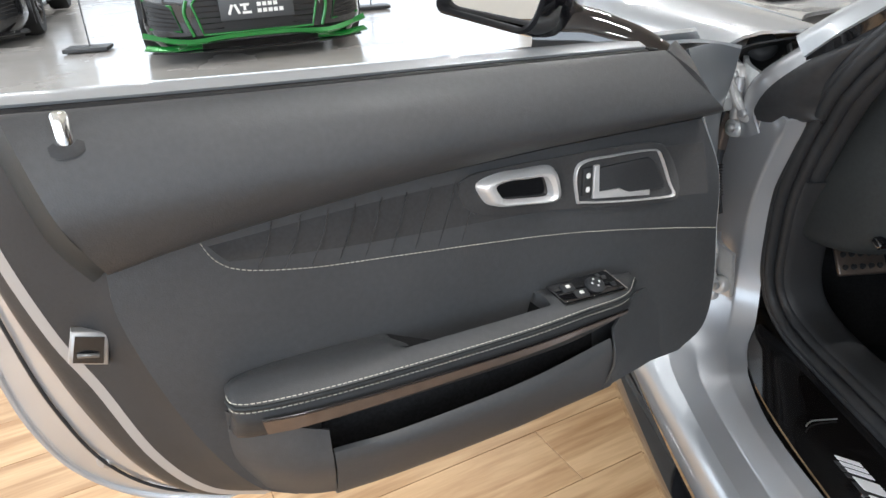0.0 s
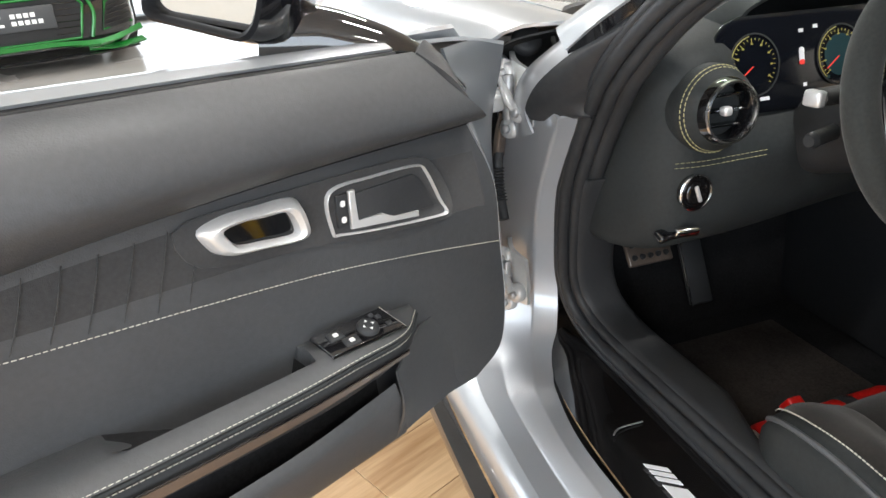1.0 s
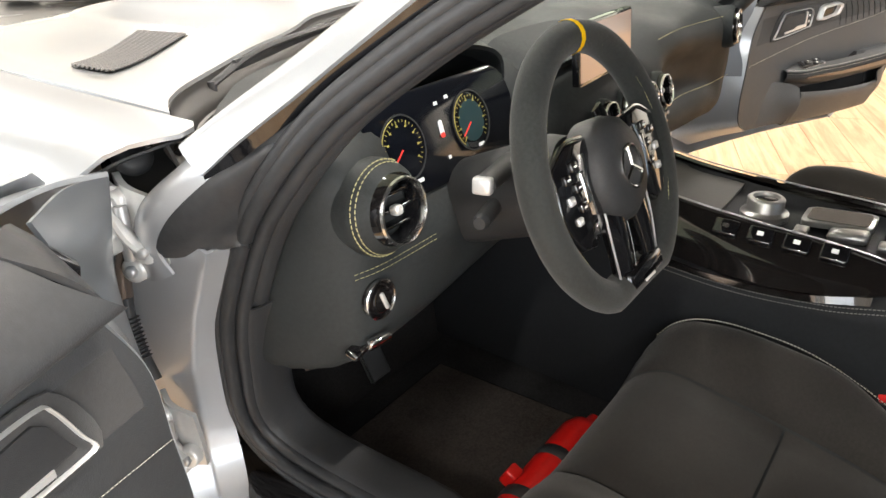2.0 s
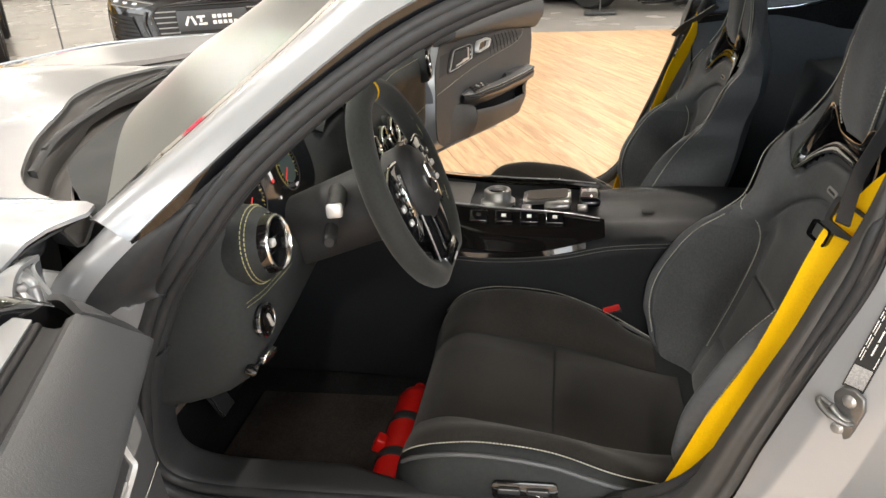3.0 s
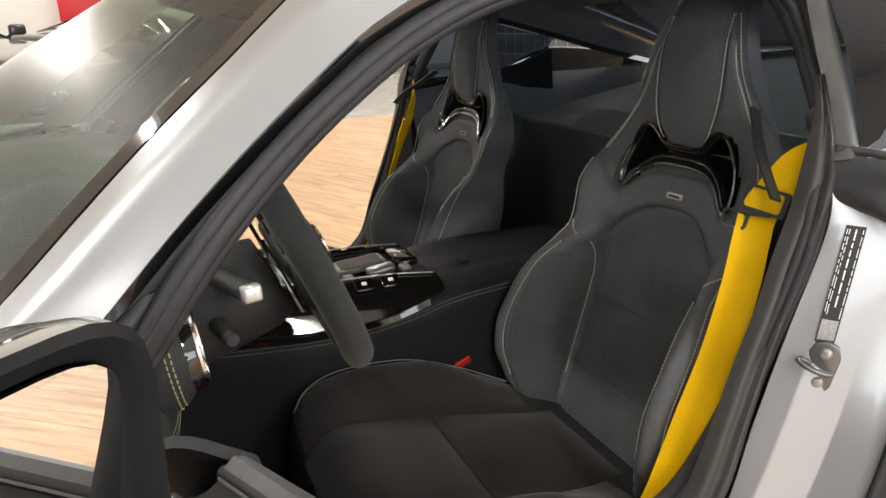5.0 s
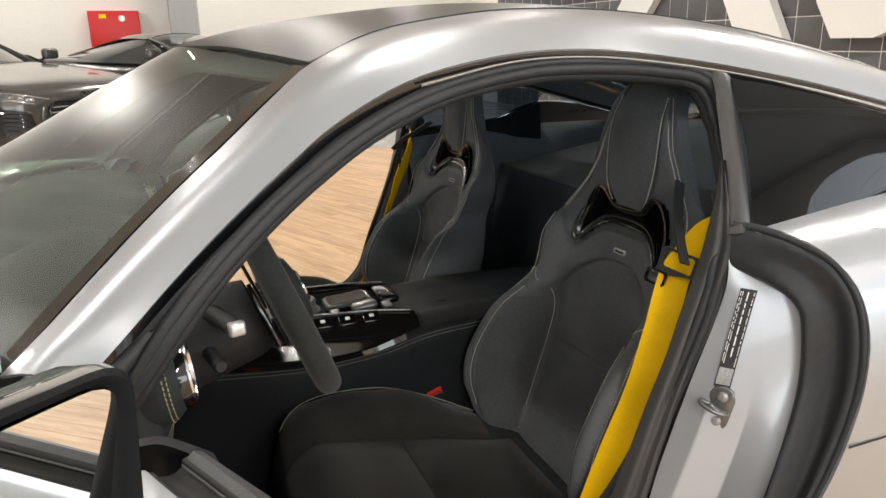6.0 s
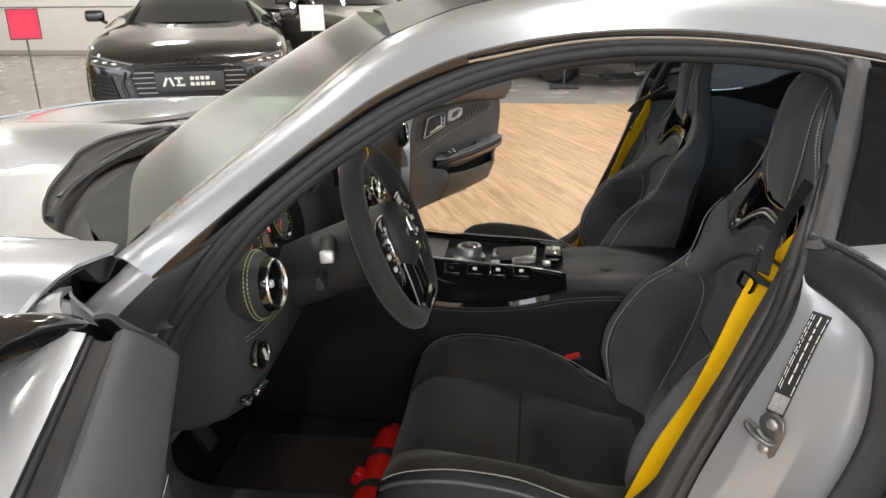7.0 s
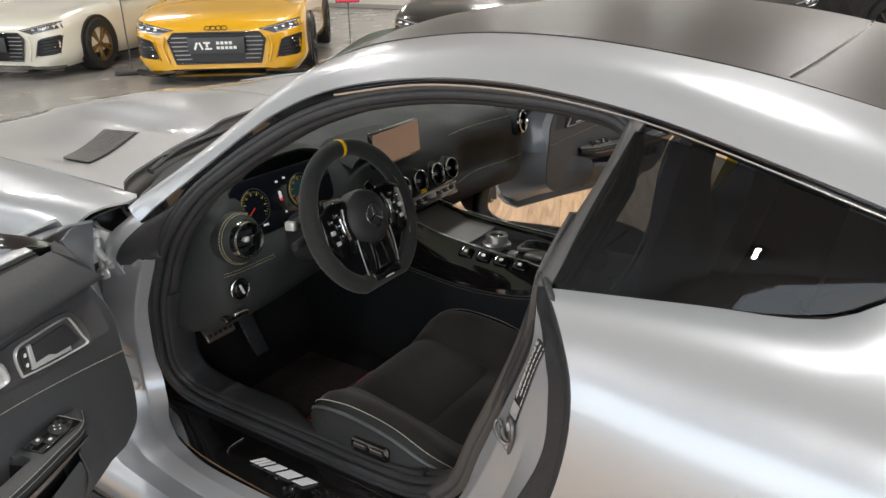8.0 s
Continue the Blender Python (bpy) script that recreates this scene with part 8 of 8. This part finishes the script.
def parked_car(label, paint, m, accent=None, rims=rim_dark, round_nose=False, plate_bars=True):
    """A low mid-engined coupe, nose towards -y, with grille, lamps, plate, glass and wheels."""
    ob = thing("parked_car", label, "car", "parked cars")
    st = ((-2.12, 0.55, 0.16, 0.52, 0.585), (-2.06, 0.82, 0.13, 0.62, 0.655), (-1.85, 0.94, 0.12, 0.70, 0.735), (-1.45, 0.965, 0.14, 0.78, 0.80), (-1.0, 0.955, 0.16, 0.82, 0.865), (-0.5, 0.95, 0.16, 0.84, 0.92), (0.3, 0.95, 0.16, 0.86, 0.93), (1.0, 0.97, 0.16, 0.90, 0.94), (1.6, 0.98, 0.17, 0.92, 0.95), (2.05, 0.93, 0.22, 0.90, 0.93), (2.22, 0.86, 0.30, 0.84, 0.86))
    rows = []
    for y, w, zl, zs, zt in st:
        rows.append([(-w * 0.90, y, zl), (-w, y, zl + 0.12), (-w * 1.0, y, (zl + zs) / 2), (-w * 0.985, y, zs - 0.06), (-w * 0.90, y, zs + 0.005), (-w * 0.62, y, zt - 0.012), (0, y, zt), (w * 0.62, y, zt - 0.012), (w * 0.90, y, zs + 0.005), (w * 0.985, y, zs - 0.06), (w, y, (zl + zs) / 2), (w, y, zl + 0.12), (w * 0.90, y, zl)])
    shell = skin(rows, 48, 70)
    tree = BVHTree.FromBMesh(shell)
    part("body", shell, paint, ob, label.split(" parked")[0])

    def on_nose(x, z, out=0.006):
        """A point of the nose seen from ahead."""
        hit = tree.ray_cast(Vector((x, -4, z)), Vector((0, 1, 0)))[0]
        return Vector((x, (hit.y if hit and hit.y < -1.4 else -2.12) - out, z))

    def patch(quad, n, m_, out=0.006, thick=0.012):
        """A plate that follows the nose between four corners (x, z)."""
        a, b, c, d = (Vector(p) for p in quad)
        bm = cells([[on_nose(*(a.lerp(b, i / n).lerp(d.lerp(c, i / n), j / m_)), out) for i in range(n + 1)] for j in range(m_ + 1)])
        bmesh.ops.recalc_face_normals(bm, faces=bm.faces)
        bmesh.ops.solidify(bm, geom=bm.faces[:], thickness=thick)
        return bm
    part("front_cap", skin([rows[0][:7][::-1] + [], [(x, y, z) for x, y, z in rows[0][6:]]], 12, 3), paint, ob)
    g = [[(-0.70, -0.62, 0.86), (-0.60, -0.25, 1.06), (-0.56, 0.05, 1.14), (-0.55, 0.55, 1.15), (-0.56, 1.05, 1.06), (-0.62, 1.6, 0.95)], [(-0.38, -0.76, 0.90), (-0.36, -0.28, 1.12), (-0.34, 0.05, 1.195), (-0.34, 0.55, 1.205), (-0.36, 1.05, 1.11), (-0.42, 1.65, 0.965)]]
    roof_rows = [g[0], g[1], [(0, -0.82, 0.905), (0, -0.30, 1.13), (0, 0.05, 1.215), (0, 0.55, 1.225), (0, 1.05, 1.125), (0, 1.68, 0.97)], [(-x, y, z) for x, y, z in g[1]], [(-x, y, z) for x, y, z in g[0]]]
    part("windscreen_and_glass", skin(roof_rows, 30, 21), cabin_glass, ob, "dark car glass")
    part("roof", skin([[(x, y, z + 0.006) for x, y, z in r[2:5]] for r in roof_rows], 14, 17, 0.01), paint, ob)
    for k in (-1, 1):
        part("side_glass", skin([[(k * 0.945, -0.60, 0.845), (k * 0.95, 0.2, 0.865), (k * 0.96, 1.0, 0.885)], [(k * 0.78, -0.42, 0.97), (k * 0.74, 0.2, 1.03), (k * 0.78, 0.9, 0.99)], [(k * 0.70, -0.62, 0.865), (k * 0.56, 0.2, 1.14), (k * 0.62, 1.5, 0.955)]], 16, 9, 0.01), cabin_glass, ob)
        part("pillar", tube([(k * 0.72, -0.66, 0.86), (k * 0.61, -0.25, 1.065), (k * 0.57, 0.05, 1.15)], 0.022, 8, n=14), paint, ob)
        mir = part("mirror", block((0.20, 0.09, 0.12), 0.035, pose(k * 1.04, -0.50, 0.97), 3), paint, ob, "door mirror")
        part("mirror_arm", tube([(k * 0.93, -0.45, 0.89), (k * 1.0, -0.47, 0.93)], 0.018, 8), gloss_black, mir)
        hl = part("headlamp", patch([(k * 0.46, 0.585), (k * 0.90, 0.682), (k * 0.925, 0.60), (k * 0.64, 0.535)], 12, 5, 0.004), lamp_clear, ob, "slim dark headlamp")
        part("lamp_strip", tube([on_nose(k * x, z, 0.012) for x, z in ((0.50, 0.578), (0.60, 0.600), (0.72, 0.626), (0.87, 0.655))], 0.007, 6, n=12), lamp_lit, hl)
        part("lamp_strip", tube([on_nose(k * x, z, 0.012) for x, z in ((0.66, 0.550), (0.76, 0.568), (0.88, 0.590))], 0.005, 6, n=10), lamp_lit, hl)
        for x in (0.66, 0.74, 0.82):
            part("lamp_lens", block((0.045, 0.014, 0.026), 0.008, Matrix.Translation(on_nose(k * x, 0.586 + (x - 0.66) * 0.18, 0.006))), lamp_lit, hl)
        quad = [(k * 0.70, 0.475), (k * 0.925, 0.525), (k * 0.90, 0.295), (k * 0.64, 0.265)]
        intake = part("side_intake", patch(quad, 8, 5, 0.004), grille_black, ob, "black side air intake")
        a, b, c, d = (Vector(p) for p in quad)
        for j in range(1, 6):
            part("intake_slat", tube([on_nose(*(a.lerp(d, j / 6).lerp(b.lerp(c, j / 6), t)), 0.018) for t in (0.06, 0.35, 0.65, 0.94)], 0.005, 6, n=8), gloss_black, intake)
        part("intake_edge", tube([on_nose(*p, 0.012) for p in (b, a, d, c)], 0.012, 6), accent or paint, intake)
        part("lower_fin", skin([[(k * 0.50, -2.09, 0.16), (k * 0.75, -2.08, 0.15), (k * 0.95, -1.98, 0.16)], [(k * 0.50, -2.16, 0.13), (k * 0.75, -2.13, 0.12), (k * 0.98, -2.02, 0.13)]], 12, 4, 0.015), accent or gloss_black, ob)
        part("fin_blade", tube([on_nose(k * x, z, 0.012) for x, z in ((0.57, 0.515), (0.60, 0.40), (0.55, 0.22))], 0.016, 8, n=12), accent or paint, ob)
        wheel_parts(k * 0.885, -1.28, 0.335, ob, rims)
        wheel_parts(k * 0.89, 1.37, 0.345, ob, rims)
        for y, r in ((-1.28, 0.375), (1.37, 0.385)):
            arch = turned([(r, 0.0), (r, 0.105), (r * 0.96, 0.108), (0.0, 0.03)], pose(k * 0.885, y, 0.335, 0, k * 90, 0), 32)
            bmesh.ops.bisect_plane(arch, geom=arch.verts[:] + arch.edges[:] + arch.faces[:], plane_co=(0, 0, 0.16), plane_no=(0, 0, -1), clear_outer=True)
            part("wheel_arch", arch, grille_black, ob)
    half = lambda z: 0.53 - 0.9 * max(0, z - 0.48) - 0.25 * max(0, 0.48 - z)
    zs_ = [0.225 + 0.325 * q / 7 for q in range(8)]
    bm = cells([[on_nose(half(z) * (-1 + q / 6), z, 0.010) for q in range(13)] for z in zs_])
    bmesh.ops.recalc_face_normals(bm, faces=bm.faces)
    bmesh.ops.solidify(bm, geom=bm.faces[:], thickness=0.012)
    grille = part("grille", bm, grille_black, ob, "wide black grille")
    for z in zs_[1:-1]:
        for k in (-1, 1):
            part("grille_bar", tube([on_nose(k * half(z) * q, z, 0.022) for q in (0.62, 0.74, 0.86, 0.97)], 0.006, 6), steel if accent is None else gloss_black, grille)
    rim = [(-half(0.55), 0.55), (half(0.55), 0.55), (half(0.48), 0.48), (half(0.225), 0.225), (-half(0.225), 0.225), (-half(0.48), 0.48)]
    part("grille_frame", tube([on_nose(*(Vector(p).lerp(Vector(q), t)), 0.018) for p, q in zip(rim, rim[1:] + rim[:1]) for t in (0, 0.25, 0.5, 0.75)], 0.012, 8, True), accent or gloss_black, grille)
    pl = part("front_plate", block((0.62, 0.014, 0.175), 0.004, pose(0, -2.195, 0.42)), plate_grey, ob, "grey dealer plate with white marks")
    for x, w, h, z, lean in ((-0.22, 0.022, 0.085, 0.42, 0.4), (-0.165, 0.022, 0.085, 0.42, -0.4), (-0.10, 0.075, 0.020, 0.452, 0), (-0.10, 0.022, 0.05, 0.43, 0.0), (-0.085, 0.075, 0.020, 0.388, 0)):
        part("plate_mark", block((w, 0.003, h), 0, pose(x, -2.2035, z, 0, math.degrees(lean), 0)), white_mark, pl)
    for x0, z in ((0.02, 0.448), (0.02, 0.396)):
        for j in range(4 + (z < 0.42)):
            part("plate_bar", block((0.034, 0.003, 0.032), 0, pose(x0 + 0.046 * j, -2.2035, z)), white_mark, pl)
    part("splitter", skin([[(-0.9, -2.0, 0.115), (-0.5, -2.15, 0.11), (0, -2.18, 0.11), (0.5, -2.15, 0.11), (0.9, -2.0, 0.115)], [(-0.92, -2.03, 0.10), (-0.5, -2.20, 0.095), (0, -2.23, 0.095), (0.5, -2.20, 0.095), (0.92, -2.03, 0.10)]], 20, 4, 0.012), gloss_black, ob, "black front splitter")
    if accent:
        part("front_lip", skin([[(-0.97, -1.93, 0.26), (-0.62, -2.17, 0.205), (-0.25, -2.21, 0.225), (0.25, -2.21, 0.225), (0.62, -2.17, 0.205), (0.97, -1.93, 0.26)], [(-0.98, -1.96, 0.22), (-0.62, -2.21, 0.175), (-0.25, -2.23, 0.195), (0.25, -2.23, 0.195), (0.62, -2.21, 0.175), (0.98, -1.96, 0.22)]], 40, 5, 0.02), accent, ob, "green lower lip")
    part("underbody", block((1.6, 3.9, 0.06), 0.02, pose(0, 0, 0.15)), tyre_black, ob)
    for x, z in ((-0.09, 0.60), (-0.03, 0.60), (0.03, 0.60), (0.09, 0.60)):
        part("nose_ring", tube([on_nose(x + 0.034 * math.cos(t), z + 0.022 * math.sin(t), 0.008) for t in (2 * math.pi * k / 16 for k in range(16))], 0.005, 5, True), gloss_black, ob)
    ob.matrix_world = m
    return ob


def nose_at(x, y, hx, hy, size=1.0):
    """Pose of a parked car whose nose stands at (x, y) and which heads along (hx, hy)."""
    turn = math.degrees(math.atan2(hx, -hy))
    h = Vector((hx, hy, 0)).normalized()
    return pose(x - h.x * 2.2 * size, y - h.y * 2.2 * size, 0, 0, 0, turn) @ Matrix.Scale(size, 4)


yellow_paint = shader("yellow_car_paint", (0.78, 0.42, 0.006), 0.22, 0.0, coat=1.0)
green_paint = shader("green_car_paint", (0.012, 0.17, 0.025), 0.22, 0.3, coat=1.0)
cream_paint = shader("cream_white_car_paint", (0.74, 0.72, 0.62), 0.22, 0.0, coat=1.0)
grey_paint = shader("dark_grey_car_paint", (0.075, 0.072, 0.068), 0.25, 0.4, coat=1.0)
gold_rim = shader("bronze_alloy", (0.30, 0.20, 0.09), 0.3, 0.8)
parked_car("yellow coupe with a black grille parked facing the silver car", yellow_paint, nose_at(4.14, 5.55, -0.79, -0.61, 1.05))
parked_car("black coupe with slim headlamps parked facing the silver car", black_paint, nose_at(5.46, 2.84, -0.93, -0.36, 1.09))
parked_car("green and black coupe parked in front of the bonnet", black_paint, nose_at(-2.50, 5.50, 0.22, -0.975), green_paint)
parked_car("cream white coupe with bronze wheels parked beside the yellow car", cream_paint, nose_at(2.97, 8.46, -0.92, -0.38), None, gold_rim)
parked_car("large dark grey coupe parked beyond the black car", grey_paint, nose_at(8.33, 0.45, -0.666, -0.747, 1.25))
parked_car("large dark coupe parked on the far side of the wooden floor", grey_paint, nose_at(9.4, -2.6, -0.72, -0.69, 1.22))
parked_car("black coupe parked next to the green one", black_paint, nose_at(-6.05, 6.75, 0.25, -0.97))

# ---- wheels of the silver car ----
for x, y, r in ((-0.86, 0.80, 0.34), (0.86, 0.80, 0.34), (-0.86, -1.83, 0.35), (0.86, -1.83, 0.35)):
    wheel_parts(x, y, r, car, rim_dark, 0.01569 * x + 0.02115 * y - 0.05145)

car.matrix_world = CAR_STANDS


# ---- wooden floor: planks laid askew to the car ----
def oak(name, island):
    m = bpy.data.materials.new(name)
    m.use_nodes = True
    nt = m.node_tree
    b = nt.nodes["Principled BSDF"]
    co, mp, n1, n2, rmp = (nt.nodes.new(k) for k in ("ShaderNodeTexCoord", "ShaderNodeMapping", "ShaderNodeTexNoise", "ShaderNodeTexNoise", "ShaderNodeValToRGB"))
    src = nt.nodes.new("ShaderNodeNewGeometry").outputs["Random Per Island"] if island else nt.nodes.new("ShaderNodeObjectInfo").outputs["Random"]
    shift = nt.nodes.new("ShaderNodeVectorMath")
    shift.operation = "MULTIPLY_ADD"
    comb = nt.nodes.new("ShaderNodeCombineXYZ")
    for k in range(3):
        nt.links.new(src, comb.inputs[k])
    shift.inputs[1].default_value = (37, 23, 5)
    nt.links.new(comb.outputs[0], shift.inputs[0])
    nt.links.new(co.outputs["Object"], shift.inputs[2])
    nt.links.new(shift.outputs[0], mp.inputs["Vector"])
    mp.inputs["Scale"].default_value = (1.1, 13, 1)
    nt.links.new(mp.outputs[0], n1.inputs["Vector"])
    nt.links.new(mp.outputs[0], n2.inputs["Vector"])
    n1.inputs["Scale"].default_value, n1.inputs["Detail"].default_value, n1.inputs["Distortion"].default_value = 1.6, 5, 1.2
    n2.inputs["Scale"].default_value, n2.inputs["Detail"].default_value = 14, 3
    e = rmp.color_ramp.elements
    e[0].position, e[0].color = 0.30, (0.36, 0.205, 0.095, 1)
    e[1].position, e[1].color = 0.68, (0.60, 0.405, 0.225, 1)
    mix = nt.nodes.new("ShaderNodeMath")
    mix.operation = "MULTIPLY_ADD"
    mix.inputs[1].default_value = 0.22
    nt.links.new(n2.outputs["Fac"], mix.inputs[0])
    sub = nt.nodes.new("ShaderNodeMath")
    sub.operation = "SUBTRACT"
    sub.inputs[1].default_value = 0.11
    nt.links.new(n1.outputs["Fac"], sub.inputs[0])
    nt.links.new(sub.outputs[0], mix.inputs[2])
    nt.links.new(mix.outputs[0], rmp.inputs[0])
    hsv, span = nt.nodes.new("ShaderNodeHueSaturation"), nt.nodes.new("ShaderNodeMapRange")
    span.inputs["To Min"].default_value, span.inputs["To Max"].default_value = 0.90, 1.10
    nt.links.new(src, span.inputs["Value"])
    nt.links.new(span.outputs[0], hsv.inputs["Value"])
    nt.links.new(rmp.outputs[0], hsv.inputs["Color"])
    nt.links.new(hsv.outputs[0], b.inputs["Base Color"])
    b.inputs["Roughness"].default_value = 0.42
    bp = nt.nodes.new("ShaderNodeBump")
    bp.inputs["Strength"].default_value, bp.inputs["Distance"].default_value = 0.12, 0.001
    nt.links.new(n2.outputs["Fac"], bp.inputs["Height"])
    nt.links.new(bp.outputs[0], b.inputs["Normal"])
    return m


oak_one, oak_many = oak("oak_plank", False), oak("oak_planks", True)
TURN_P, WIDE, LONG, JOINT = radians(23.0), 0.187, 1.22, 0.0016
ax, ay = Vector((math.cos(TURN_P), math.sin(TURN_P))), Vector((-math.sin(TURN_P), math.cos(TURN_P)))
origin = Vector((-1.167, 0.296))
FX0, FX1, FY0, FY1 = -6.0, 7.25, -6.2, 2.3
wood = setting("floor_wood", block((FX1 - FX0, FY1 - FY0, 0.006), 0, pose((FX0 + FX1) / 2, (FY0 + FY1) / 2, -0.0085)), shader("dark_joint", (0.10, 0.06, 0.035), 0.8, grain=0.1, scale=20), "light oak plank floor under the silver car", "floor")


def clipped(poly):
    for axis, lim, sign in ((0, FX0, 1), (0, FX1, -1), (1, FY0, 1), (1, FY1, -1)):
        out = []
        for p, q in zip(poly, poly[1:] + poly[:1]):
            a, b = (p[axis] - lim) * sign, (q[axis] - lim) * sign
            if a >= 0:
                out.append(p)
            if a * b < 0:
                out.append(p.lerp(q, a / (a - b)))
        poly = out
        if len(poly) < 3:
            return []
    return poly


full_me = bpy.data.meshes.new("plank")
bm = block((LONG - JOINT, WIDE - JOINT, 0.0055), 0)
top_edges = [e for e in bm.edges if all(v.co.z > 0 for v in e.verts)]
bmesh.ops.bevel(bm, geom=top_edges, offset=0.0008, segments=1, affect="EDGES")
bm.to_mesh(full_me)
bm.free()
full_me.materials.append(oak_one)
rest = bmesh.new()
rng = random.Random(5)
turn_m = Matrix.Rotation(TURN_P, 4, "Z")
for row in range(-60, 60):
    off = 0.0 if row == -1 else (0.41 * row * LONG) % LONG
    for col in range(-14, 14):
        cu, cv = (col + 0.5) * LONG + (0.0 if row in (-1, 0) else off) - (0.0 if row else 0.62), (row + 0.5) * WIDE
        corners = [origin + ax * (cu + a * (LONG - JOINT) / 2) + ay * (cv + b * (WIDE - JOINT) / 2) for a, b in ((-1, -1), (1, -1), (1, 1), (-1, 1))]
        poly = clipped(corners)
        if not poly:
            continue
        c = origin + ax * cu + ay * cv
        near = -2.7 < c.x < 5.2 and -3.6 < c.y < 1.3
        if near and len(poly) == 4 and all((p - q).length < 1e-6 for p, q in zip(poly, corners)):
            ob = new("plank", full_me)
            ob.parent = wood
            ob.matrix_basis = Matrix.Translation((c.x, c.y, -0.00275)) @ turn_m
        else:
            lo = [rest.verts.new(turn_m.inverted() @ Vector((p.x, p.y, -0.0055))) for p in poly]
            hi = [rest.verts.new(turn_m.inverted() @ Vector((p.x, p.y, 0.0))) for p in poly]
            n = len(poly)
            rest.faces.new(hi)
            for k in range(n):
                rest.faces.new((lo[k], lo[(k + 1) % n], hi[(k + 1) % n], hi[k]))
more = tagged(part("planks_rest", rest, oak_many, wood, "", False), kind="stuff")
more.matrix_basis = turn_m
